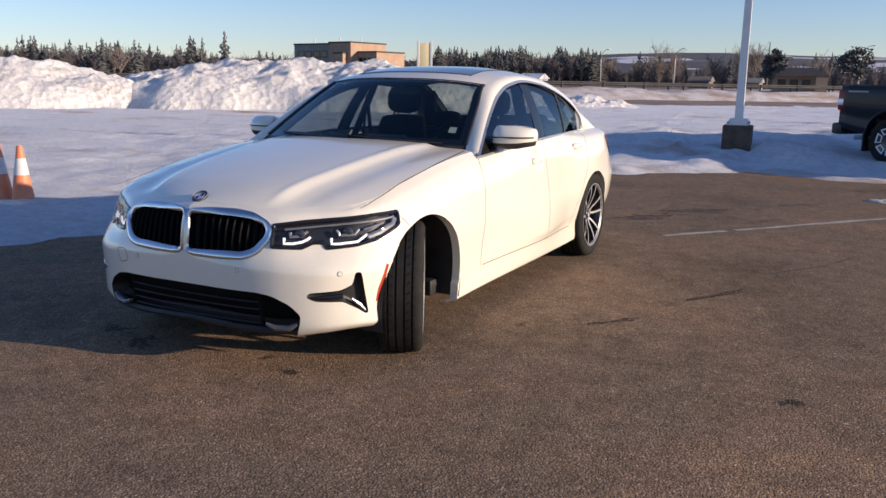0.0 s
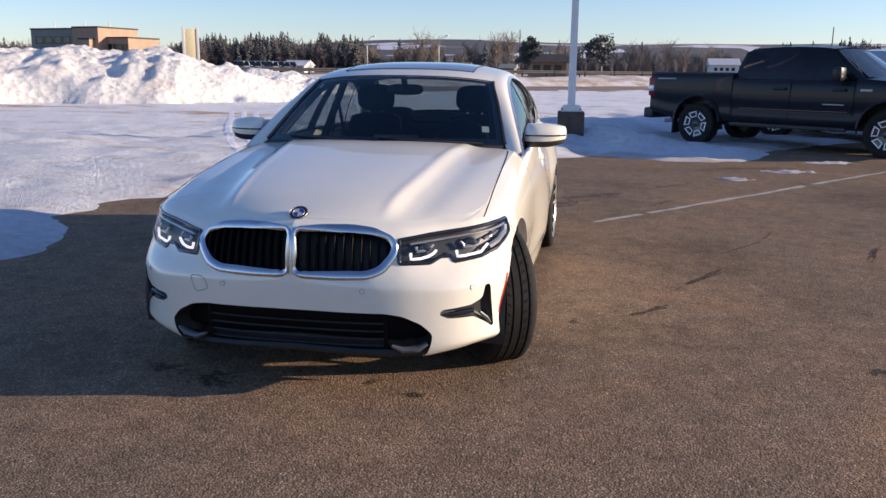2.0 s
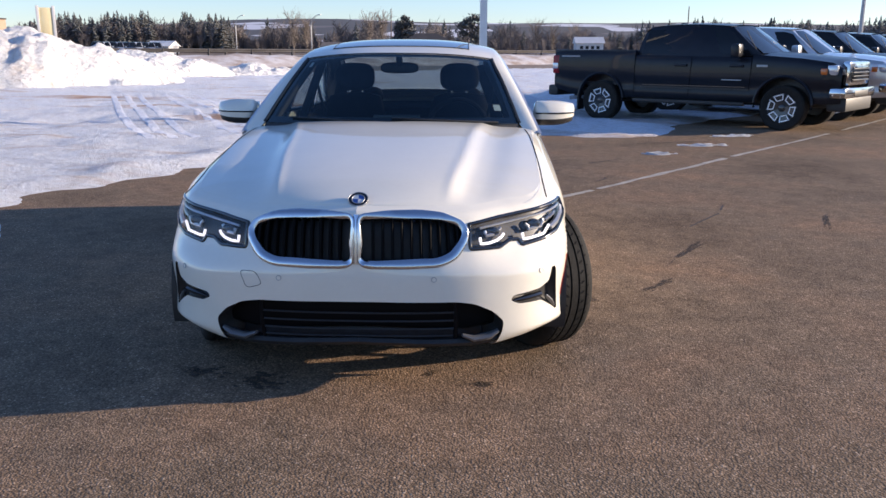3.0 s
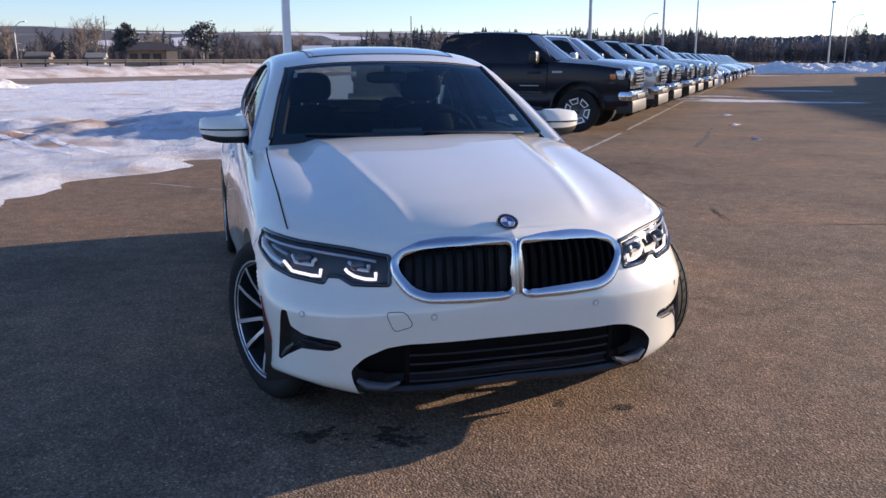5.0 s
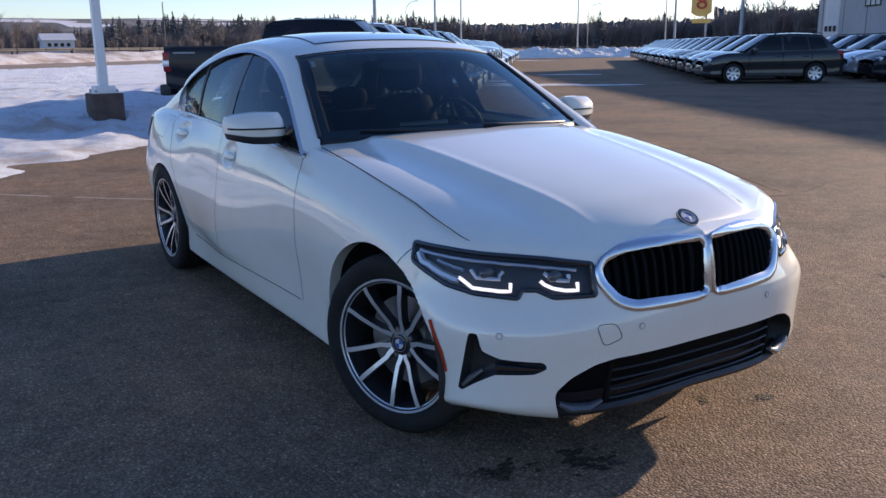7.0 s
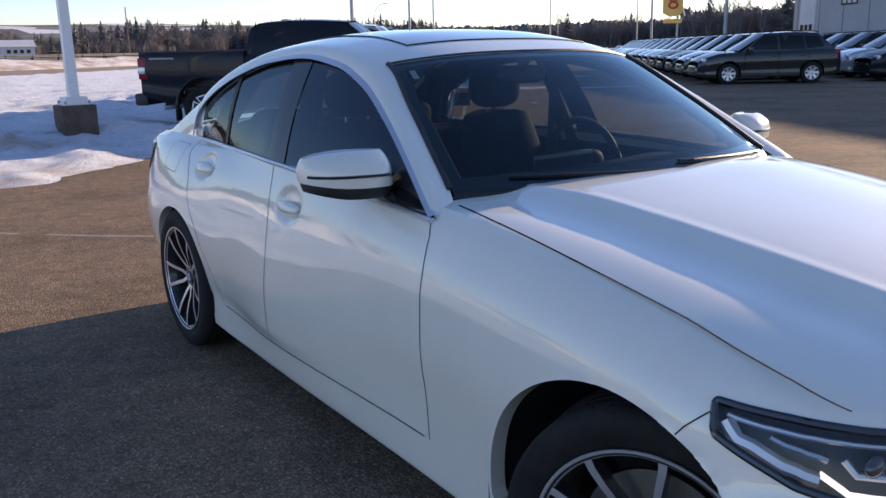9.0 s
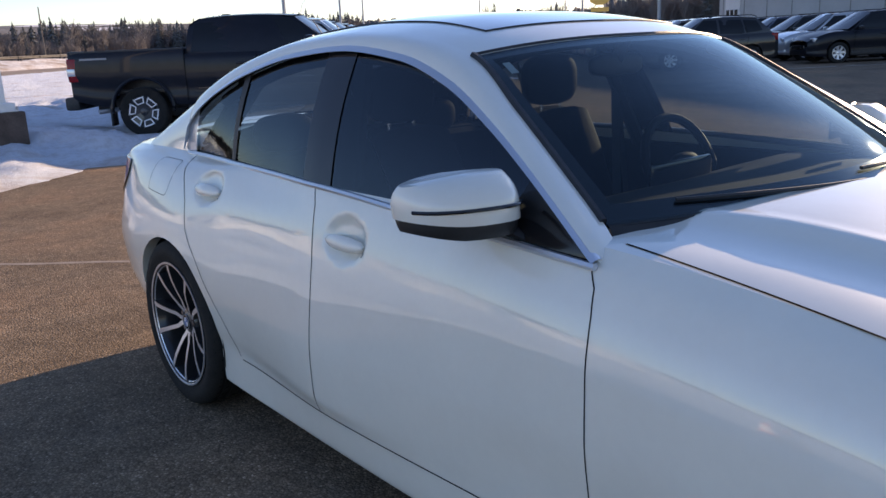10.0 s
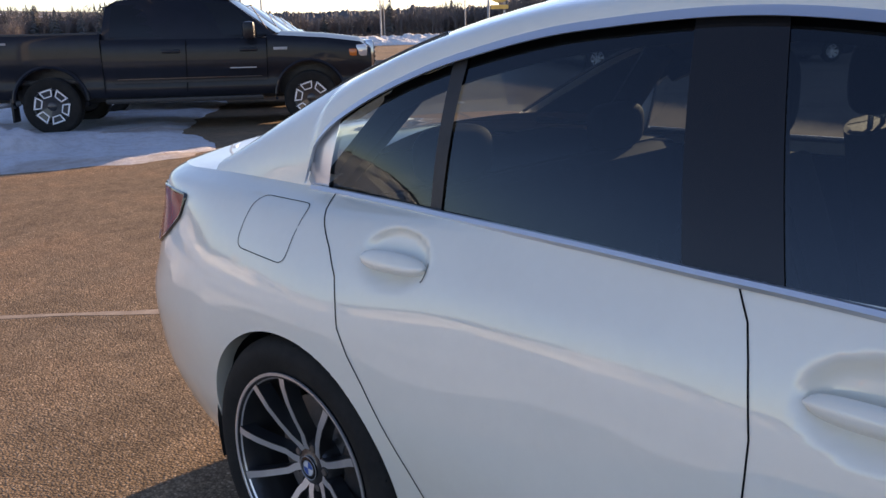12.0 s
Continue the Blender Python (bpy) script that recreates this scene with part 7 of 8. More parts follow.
box(bm, -0.48, 0.48, -0.42, 0.56, 0.30, 0.66)
part("engine_bay", bm, SATIN_BLACK, car)


# ---- mirrors and door handles ----
def shell_blob(bm, centre, rx, ry, rz, power=2.6, nu=32, nv=18, shear=0.0):
    """A rounded box."""
    rows = []
    for i in range(nv + 1):
        v = -math.pi / 2 + math.pi * i / nv
        row = []
        for j in range(nu):
            u = 2 * math.pi * j / nu
            f = lambda c: math.copysign(abs(c) ** (2 / power), c)
            x, y, z = f(math.cos(v)) * f(math.cos(u)) * rx, f(math.cos(v)) * f(math.sin(u)) * ry, f(math.sin(v)) * rz
            row.append(bm.verts.new((centre[0] + x, centre[1] + y + shear * x, centre[2] + z)))
        rows.append(row)
    for r0, r1 in zip(rows, rows[1:]):
        for j in range(nu):
            k = (j + 1) % nu
            bm.faces.new((r0[j], r0[k], r1[k], r1[j]))
    bmesh.ops.remove_doubles(bm, verts=bm.verts[:], dist=0.0005)
    return bm


for side in (1, -1):
    mirror = put("door_mirror", None, car, "white door mirror with a black foot")
    # cap: wide and wedge-shaped, its nose towards the front
    def mirror_shape(bm, z0, z1, grow, nu=36, nv=14, cut=None):
        rows = []
        for i in range(nv + 1):
            t = i / nv
            z = z0 + (z1 - z0) * t
            hm = (z - 0.935) / 0.155
            env = max(0.02, 1 - abs(2 * hm - 0.92) ** 3.0 * 0.55)
            row = []
            for j in range(nu):
                u = 2 * math.pi * j / nu
                cx, cy = math.cos(u), math.sin(u)
                px = math.copysign(abs(cx) ** 0.75, cx) * 0.122 * (0.80 + 0.20 * env) + (0.010 * hm)
                py = math.copysign(abs(cy) ** 0.8, cy) * 0.066 * env
                if cy < 0:
                    py *= 1.5
                x = 0.918 + px * grow
                y = 1.095 + py * grow + 0.30 * (x - 0.90)
                k = 0.30 * max(0.0, (x - 0.93) / 0.11) ** 1.5
                row.append(bm.verts.new((side * x, y, 1.028 + (z - 1.028) * (1 - min(0.45, k)))))
            rows.append(row)
        for r0, r1 in zip(rows, rows[1:]):
            for j in range(nu):
                k = (j + 1) % nu
                bm.faces.new((r0[j], r0[k], r1[k], r1[j]))
        bm.faces.new(rows[0])
        bm.faces.new(rows[-1])
        return bm
    bm = mirror_shape(bmesh.new(), 0.986, 1.084, 1.0)
    edges = [e for e in bm.edges if len(e.link_faces) == 2 and e.calc_face_angle(0) > 0.9 and e.verts[0].co.z > 1.06]
    bmesh.ops.bevel(bm, geom=edges, offset=0.018, segments=3, affect="EDGES")
    part("mirror_cap", bm, PEARL, mirror)
    bm = mirror_shape(bmesh.new(), 0.952, 0.988, 0.965, nv=5)
    part("mirror_base", bm, SATIN_BLACK, mirror, "black lower half of the mirror")
    bm = bmesh.new()
    pts = []
    for a in np.linspace(-2.55, -0.35, 26):
        cx, cy = math.cos(a), math.sin(a)
        x = 0.918 + math.copysign(abs(cx) ** 0.75, cx) * 0.123 + 0.003
        y = 1.095 - abs(cy) ** 0.8 * 0.066 * 1.51 + 0.30 * (x - 0.90) - 0.001
        pts.append((side * x, y, 1.020))
    tube(bm, pts, 0.0045, 6)
    part("indicator_strip", bm, GLOSS_BLACK, mirror, "dark indicator strip")
    bm = bmesh.new()
    tube(bm, [(side * 0.782, 1.02, 0.930), (side * 0.815, 1.05, 0.955), (side * 0.86, 1.10, 0.978)], [0.030, 0.024, 0.026], 10, flat=0.55)
    part("mirror_arm", bm, SATIN_BLACK, mirror)
    bm = bmesh.new()
    box(bm, min(side * 0.81, side * 1.015), max(side * 0.81, side * 1.015), 1.150, 1.156, 0.965, 1.07, 0.002)
    part("mirror_glass", bm, plain("mirror_silver_glass", (0.8, 0.82, 0.84), 0.03, 1.0) if side > 0 else bpy.data.materials["mirror_silver_glass"], mirror)
    for hy, hz, hl, hh in HANDLES:
        handle = put("door_handle", None, car, "white pull handle over a round recess")
        bm = bmesh.new()
        rows = []
        for t in np.linspace(0, 1, 21):
            s = s_of_y(hy) - hl * 0.95 + 1.88 * hl * t
            e = abs(2 * t - 1)
            w = 0.0165 * (1 - e ** 3.0) ** 0.5 + 0.003
            z = hz - 0.009
            arch = 0.013 * (1 - e ** 2.2) - 0.004
            row = []
            for a in np.linspace(0, 2 * math.pi, 12, endpoint=False):
                p, n = on_belt(s, z + w * math.sin(a), arch + 0.010 * math.cos(a), PLAIN_BELT)
                row.append(bm.verts.new((p.x * side, p.y, p.z)))
            rows.append(row)
        for r0, r1 in zip(rows, rows[1:]):
            for j in range(12):
                k = (j + 1) % 12
                bm.faces.new((r0[j], r0[k], r1[k], r1[j]))
        bm.faces.new(rows[0])
        bm.faces.new(rows[-1])
        part("handle_grip", bm, PEARL, handle)
        ribbon(flank_line([(s_of_y(hy) - hl * 0.90 - 0.008 * math.cos(a), hz - 0.012 + 0.020 * math.sin(a)) for a in np.linspace(-1.7, 0.8, 9)], side, 0.002, 3), 0.0022, "handle_gap").parent = handle


# ---- tail lamps, boot lip, shark fin ----
for side in (1, -1):
    tail = flank_poly([(0.812, 3.40, 0.912), (0.79, 3.55, 0.912), (0.70, 3.72, 0.905), (0.45, 3.80, 0.895), (0.45, 3.82, 0.83), (0.70, 3.76, 0.79), (0.82, 3.60, 0.755), (0.83, 3.50, 0.80), (0.83, 3.41, 0.855)], 0.015)
    ob = put("tail_lamp", None, car, "dark red wrap-around tail lamp")
    poly_patch(tail, side, 0.006, "lens", RED_LENS, ob, 0.02)
    border(tail, side, 0.003, 0.005, "lamp_edge", GLOSS_BLACK, ob)
bm = bmesh.new()
tube(bm, [(x, 3.765 - 0.10 * (abs(x) / 0.6) ** 2.5, 1.002 - 0.042 * (abs(x) / 0.6) ** 2) for x in np.linspace(-0.56, 0.56, 25)], [0.004 + 0.010 * (1 - abs(i / 12 - 1) ** 4) for i in range(25)], 8, flat=0.5)
part("boot_lip", bm, PEARL, car, "white lip on the boot lid")
bm = bmesh.new()
prof = [(2.62, 0.0), (2.68, 0.035), (2.75, 0.062), (2.79, 0.064), (2.80, 0.0)]
top = [roof_point(2.66, 0).z - 0.014 - 0.10 * (y - 2.66) for y, h in prof]
l = [bm.verts.new((-0.022 if h < 0.03 else -0.006, y, z + h)) for (y, h), z in zip(prof, top)]
r = [bm.verts.new((0.022 if h < 0.03 else 0.006, y, z + h)) for (y, h), z in zip(prof, top)]
bm.faces.new(l)
bm.faces.new(r[::-1])
for i in range(5):
    j = (i + 1) % 5
    bm.faces.new((l[i], l[j], r[j], r[i]))
part("roof_antenna", bm, PEARL, car, "white shark-fin antenna")

# ---- cabin ----
cabin = put("cabin", None, car, "black leather cabin")
bm = bmesh.new()
for side in (1, -1):
    box(bm, min(side * 0.70, side * 0.73), max(side * 0.70, side * 0.73), 0.62, 2.80, 0.28, 0.93, 0.02)
part("door_panels", bm, CABIN, cabin)
bm = bmesh.new()
rows = []
for v in np.linspace(0, 1, 7):
    y = 0.72 + 0.62 * v
    z = 0.958 + 0.004 * math.sin(math.pi * v) - 0.10 * max(0, v - 0.75) / 0.25
    rows.append([bm.verts.new((x, y - 0.16 * (1 - (x / 0.72) ** 2) * (1 - v), z - 0.03 * (x / 0.72) ** 4 + 0.012 * math.exp(-((x - 0.36) / 0.17) ** 2) * math.sin(math.pi * v))) for x in np.linspace(-0.71, 0.71, 31)])
for r0, r1 in zip(rows, rows[1:]):
    for i in range(30):
        bm.faces.new((r0[i], r0[i + 1], r1[i + 1], r1[i]))
part("dashboard", bm, CABIN, cabin)
bm = bmesh.new()
box(bm, -0.70, 0.70, 1.10, 1.30, 0.45, 0.86, 0.05)
part("dashboard_front", bm, CABIN, cabin)
bm = bmesh.new()
box(bm, -0.14, 0.14, 1.17, 1.19, 0.90, 0.995, 0.01)
part("centre_screen", bm, GLOSS_BLACK, cabin)
bm = bmesh.new()
m = pose(0.36, 1.43, 0.90, 68, 0, 0)
tube(bm, [m @ Vector((0.18 * math.cos(a), 0.18 * math.sin(a), 0)) for a in np.linspace(0, 2 * math.pi, 36, endpoint=False)], 0.016, 8, closed=True)
part("steering_wheel", bm, CABIN, cabin)
bm = bmesh.new()
shell_blob(bm, (0.36, 1.42, 0.895), 0.075, 0.03, 0.06)
tube(bm, [m @ Vector((-0.175, 0, 0)), m @ Vector((0.175, 0, 0))], 0.014, 6)
part("steering_hub", bm, CABIN, cabin)


def seat(x, y, z=0.32):
    ob = put("seat", None, cabin, "black leather front seat with headrest")
    bm = bmesh.new()
    shell_blob(bm, (x, y, z + 0.12), 0.25, 0.27, 0.10, 3.4)
    part("seat_cushion", bm, LEATHER, ob)
    bm = bmesh.new()
    rows = []
    for t in np.linspace(0, 1, 11):
        zz = z + 0.14 + 0.60 * t
        yy = y + 0.24 + 0.16 * t
        w = 0.245 * (1 - 0.28 * t ** 3)
        d = 0.07 * (1 - 0.25 * t)
        rows.append([bm.verts.new((x + w * math.copysign(abs(math.cos(a)) ** 0.55, math.cos(a)), yy + d * math.copysign(abs(math.sin(a)) ** 0.7, math.sin(a)), zz + 0.03 * t * (1 - abs(math.cos(a))))) for a in np.linspace(0, 2 * math.pi, 22, endpoint=False)])
    for r0, r1 in zip(rows, rows[1:]):
        for j in range(22):
            k = (j + 1) % 22
            bm.faces.new((r0[j], r0[k], r1[k], r1[j]))
    bm.faces.new(rows[-1])
    part("backrest", bm, LEATHER, ob)
    bm = bmesh.new()
    shell_blob(bm, (x, y + 0.415, z + 0.87), 0.135, 0.05, 0.095, 3.0)
    part("headrest", bm, LEATHER, ob)
    bm = bmesh.new()
    for dx in (-0.05, 0.05):
        tube(bm, [(x + dx, y + 0.41, z + 0.70), (x + dx, y + 0.41, z + 0.80)], 0.007, 6)
    part("headrest_posts", bm, CHROME, ob)


seat(0.36, 1.62)
seat(-0.36, 1.62)
bm = bmesh.new()
box(bm, -0.68, 0.68, 2.32, 2.78, 0.34, 0.52, 0.06)
box(bm, -0.68, 0.68, 2.70, 2.86, 0.45, 0.95, 0.06)
part("rear_bench", bm, LEATHER, cabin)
for x in (-0.38, 0.38):
    bm = bmesh.new()
    shell_blob(bm, (x, 2.80, 1.02), 0.13, 0.05, 0.075, 3.0)
    part("rear_headrest", bm, LEATHER, cabin)
bm = bmesh.new()
box(bm, -0.70, 0.70, 2.80, 3.30, 0.93, 0.958, 0.01)
part("parcel_shelf", bm, CABIN, cabin)
bm = bmesh.new()
box(bm, -0.70, 0.70, 0.60, 2.84, 0.27, 0.31, 0.01)
part("cabin_floor", bm, CABIN, cabin)
for side in (1, -1):
    lining = pillar_skin(side)[36:]
    lining[:, :, 0] -= side * 0.016
    lining[:, :, 2] -= 0.008
    part("pillar_lining", grid_bm(lining), CABIN, cabin, "black pillar lining")
    bm = bmesh.new()
    box(bm, min(side * 0.60, side * 0.66), max(side * 0.60, side * 0.66), 2.74, 3.30, 0.30, 0.955, 0.02)
    part("rear_side_lining", bm, CABIN, cabin)
part("headliner", grid_bm(np.array([[tuple(roof_point(y, q * 0.97) - Vector((0, 0, 0.022))) for q in FS] for y in np.linspace(1.44, 2.66, 30)])), HEADLINER, cabin)
bm = bmesh.new()
shell_blob(bm, (0.0, 1.42, 1.262), 0.118, 0.022, 0.034, 3.2)
tube(bm, [(0, 1.415, 1.275), (0, 1.38, 1.345)], 0.02, 8)
part("rear_view_mirror", bm, SATIN_BLACK, cabin)
bm = bmesh.new()
for side in (1, -1):
    tube(bm, [(side * 0.70, 1.90, 0.45), (side * 0.62, 1.93, 1.22), (side * 0.50, 1.82, 0.75)], 0.016, 6, flat=0.2)
part("seat_belts", bm, SATIN_BLACK, cabin)
for side in (1, -1):
    bm = bmesh.new()
    tube(bm, [(side * (float(WIN_X(y)) - 0.05), y, float(WIN_Z(y)) - 0.02) for y in np.linspace(1.15, 2.75, 30)], 0.026, 6)
    tube(bm, [(side * 0.70, 1.87, 0.92), (side * 0.565, 1.955, 1.31)], 0.05, 8, flat=0.5)
    tube(bm, [(side * 0.62, 2.98, 0.96), (side * 0.52, 2.74, 1.24)], 0.06, 8, flat=0.6)
    part("pillar_trim", bm, CABIN, cabin)
# stickers behind the windscreen
for y, f, w in ((0.985, 0.865, 0.028), (1.345, -0.905, 0.016)):
    q = [roof_point(y - 0.02, f - w), roof_point(y - 0.02, f + w), roof_point(y + 0.025, f + w), roof_point(y + 0.025, f - w)]
    bm = bmesh.new()
    bm.faces.new([bm.verts.new(p - Vector((0, -0.003, 0.004))) for p in q])
    part("windscreen_sticker", bm, PAPER, car, "small pale paper sticker", smooth=False)
# wipers on the cowl
for side, x0, x1 in ((1, 0.60, 0.02), (-1, -0.02, -0.56)):
    bm = bmesh.new()
    tube(bm, [tuple(roof_point(0.872 + 0.03 * t, (x0 + (x1 - x0) * t) / 0.72) + Vector((0, -0.006, 0.003))) for t in np.linspace(0, 1, 14)], 0.005, 6)
    part("wiper", bm, SATIN_BLACK, car)


CENTRE[0] = Vector((0, 0, 0.6))


# ---- parked pickups and cars ----
BLACK_PAINT = paint_material("black_car_paint", (0.007, 0.009, 0.014), (0.011, 0.013, 0.02), 0.35, coat=0.2)
BLACK_PAINT.node_tree.nodes["Principled BSDF"].inputs["Coat IOR"].default_value = 1.5
BLACK_PAINT.node_tree.nodes["Principled BSDF"].inputs["Specular IOR Level"].default_value = 0.2
SILVER_PAINT = paint_material("silver_car_paint", (0.48, 0.49, 0.50), (0.56, 0.57, 0.58), 0.32, metal=0.5)
WHITE_PAINT = paint_material("white_car_paint", (0.72, 0.72, 0.72), (0.78, 0.78, 0.78), 0.35)
GREY_PAINT = paint_material("dark_grey_car_paint", (0.016, 0.017, 0.019), (0.026, 0.027, 0.03), 0.3, coat=0.5)
GREY_PAINT.node_tree.nodes["Principled BSDF"].inputs["Specular IOR Level"].default_value = 0.25
BLUE_PAINT = paint_material("dark_blue_car_paint", (0.012, 0.022, 0.05), (0.02, 0.035, 0.075), 0.32, metal=0.3)
BROWN_PAINT = paint_material("dark_brown_car_paint", (0.045, 0.030, 0.024), (0.065, 0.045, 0.035), 0.32, metal=0.3)
RED_PAINT = paint_material("dark_red_car_paint", (0.16, 0.012, 0.012), (0.22, 0.02, 0.018), 0.32)
PRIVACY = plain("dark_privacy_glass", (0.010, 0.012, 0.014), 0.04, 0.0, 0.0, 0.35)
CHROME_BRIGHT = plain("bright_chrome", (0.50, 0.51, 0.53), 0.12, 1.0)
LAMP_CLEAR = plain("pale_lamp_lens", (0.55, 0.57, 0.60), 0.08, 0.4, 1.0)
BRACKET = plain("bright_machined_bracket", (0.86, 0.86, 0.87), 0.4, 0.15)
AMBER = plain("amber_lens", (0.6, 0.14, 0.02), 0.2, 0.0, 0.6)


def road_wheel(parent, x, y, radius, width, rim, spokes, out, silver=None):
    """A tyre with a spoked rim; the axle runs along y."""
    CENTRE[0] = Vector((0, 0, 0))
    ob = put("wheel", None, parent, "black tyre on a spoked alloy rim", m=pose(x, y, radius - 0.01, 0, 0, 90 if out > 0 else -90))
    w = width / 2
    bm = bmesh.new()
    lathe(bm, [(rim - 0.01, -w * 0.8), (rim + 0.03, -w), (radius - 0.03, -w), (radius - 0.005, -w * 0.85), (radius, -w * 0.5), (radius, w * 0.5), (radius - 0.005, w * 0.85), (radius - 0.03, w), (rim + 0.03, w), (rim, w * 0.9), (rim - 0.012, w * 0.75)], 40, "x")
    part("tyre", bm, RUBBER, ob)
    bm = bmesh.new()
    lathe(bm, [(rim - 0.004, w * 0.92), (rim - 0.02, w * 0.88), (rim - 0.03, w * 0.2), (0.0, w * 0.15)], 36, "x")
    part("rim_barrel", bm, ALLOY_DARK, ob)
    bm = bmesh.new()
    lathe(bm, [(rim - 0.022, w * 0.92), (rim - 0.008, w * 0.98), (rim, w * 0.94)], 36, "x")
    part("rim_lip", bm, (silver or ALLOY) if spokes > 6 else ALLOY_DARK, ob)
    for k in range(spokes):
        a = 2 * math.pi * k / spokes + 0.3
        bm = bmesh.new()
        m = Matrix.Rotation(a, 4, "X")
        hw0, hw1 = 0.030 if spokes > 6 else 0.055, 0.045 if spokes > 6 else 0.10
        q = [(w * 0.75, -hw0, 0.05), (w * 0.75, hw0, 0.05), (w * 0.9, hw1, rim - 0.015), (w * 0.9, -hw1, rim - 0.015)]
        vs = [bm.verts.new(m @ Vector(p)) for p in q] + [bm.verts.new(m @ (Vector(p) - Vector((0.05, 0, 0)))) for p in q]
        bm.faces.new(vs[:4])
        for i in range(4):
            j = (i + 1) % 4
            bm.faces.new((vs[i], vs[j], vs[4 + j], vs[4 + i]))
        sp = part("spoke", bm, (silver or ALLOY) if spokes > 6 else ALLOY_DARK, ob, smooth=False)
        if spokes <= 6:
            # bright u-shaped bracket on each broad dark spoke
            bm = bmesh.new()
            for quad in (((-0.096, 0.243), (0.096, 0.243), (0.090, 0.222), (-0.090, 0.222)), ((-0.091, 0.224), (-0.071, 0.224), (-0.044, 0.134), (-0.058, 0.134)), ((0.071, 0.224), (0.091, 0.224), (0.058, 0.134), (0.044, 0.134)), ((-0.058, 0.150), (0.058, 0.150), (0.052, 0.134), (-0.052, 0.134))):
                f = [bm.verts.new(m @ Vector((w * (0.78 + 0.16 * r / rim) + 0.006, u, r))) for u, r in quad]
                g = [bm.verts.new(m @ Vector((w * (0.78 + 0.16 * r / rim) - 0.012, u, r))) for u, r in quad]
                bm.faces.new(f)
                for i in range(4):
                    j = (i + 1) % 4
                    bm.faces.new((f[i], f[j], g[j], g[i]))
            part("spoke_bracket", bm, silver or BRACKET, sp, "bright machined bracket", smooth=False)
    bm = bmesh.new()
    lathe(bm, [(0.0, w * 0.86), (0.05, w * 0.86), (0.065, w * 0.78), (0.07, w * 0.3)], 20, "x")
    part("hub", bm, ALLOY_DARK if spokes <= 6 else (silver or ALLOY), ob)
    CENTRE[0] = Vector((0, 0, 0.6))
    return ob


def body_sides(ob, name, xs, low, top, half, prof, arches, paint, mirror_name=True, front_round=0.0, rear_round=0.0):
    """Both flanks of a simple body with the wheel arches cut out, closed over the top by the caller."""
    out = []
    for side in (1, -1):
        bm = bmesh.new()
        rows = []
        ts = np.linspace(0, 1, 17)
        for t in ts:
            rows.append([bm.verts.new((x, side * (half(x) - prof(t)), low(x) + (top(x) - low(x)) * t)) for x in xs])
        for r0, r1 in zip(rows, rows[1:]):
            for i in range(len(xs) - 1):
                bm.faces.new((r0[i], r0[i + 1], r1[i + 1], r1[i]))
        for ax, r, az in arches:
            dead = [f for f in bm.faces if math.hypot(f.calc_center_median().x - ax, f.calc_center_median().z - az) < r or (abs(f.calc_center_median().x - ax) < r and f.calc_center_median().z < az)]
            ring = {v for f in dead for v in f.verts}
            bmesh.ops.delete(bm, geom=dead, context="FACES")
            for v in [v for v in ring if v.is_valid and v.link_faces]:
                d = Vector((v.co.x - ax, v.co.z - az))
                if v.co.z > az:
                    d = d.normalized() * r
                    v.co.x, v.co.z = ax + d.x, az + d.y
                else:
                    v.co.x = ax + math.copysign(r, d.x)
            edge = [e for e in bm.edges if e.is_boundary and all(abs(math.hypot(v.co.x - ax, v.co.z - az) - r) < 0.01 for v in e.verts)]
            got = bmesh.ops.extrude_edge_only(bm, edges=edge)
            for v in [g for g in got["geom"] if isinstance(g, bmesh.types.BMVert)]:
                v.co.y -= side * 0.10
        out.append(part(name, bm, paint, ob))
    return out


def top_skin(ob, name, xs, top, half, prof_top, crown, paint, label=""):
    bm = bmesh.new()
    rows = []
    for f in np.linspace(-1, 1, 15):
        rows.append([bm.verts.new((x, f * (half(x) - prof_top), top(x) + crown * (1 - f * f) * (1 - abs(f) ** 8))) for x in xs])
    for r0, r1 in zip(rows, rows[1:]):
        for i in range(len(xs) - 1):
            bm.faces.new((r0[i], r0[i + 1], r1[i + 1], r1[i]))
    return part(name, bm, paint, ob, label)


def hull(ob, name, loop_low, loop_high, mat, label="", cap=True, rows=6, bulge=0.03):
    """A tapering shell between two outlines with as many corners."""
    bm = bmesh.new()
    rings = []
    for t in np.linspace(0, 1, rows):
        ring = []
        for a, b in zip(loop_low, loop_high):
            p = Vector(a).lerp(Vector(b), t)
            out = bulge * math.sin(math.pi * t)
            p.y += math.copysign(out, p.y) if abs(p.y) > 0.05 else 0
            ring.append(bm.verts.new(p))
        rings.append(ring)
    n = len(loop_low)
    for r0, r1 in zip(rings, rings[1:]):
        for i in range(n):
            j = (i + 1) % n
            bm.faces.new((r0[i], r0[j], r1[j], r1[i]))
    if cap:
        bm.faces.new(rings[-1])
    return part(name, bm, mat, ob, label)


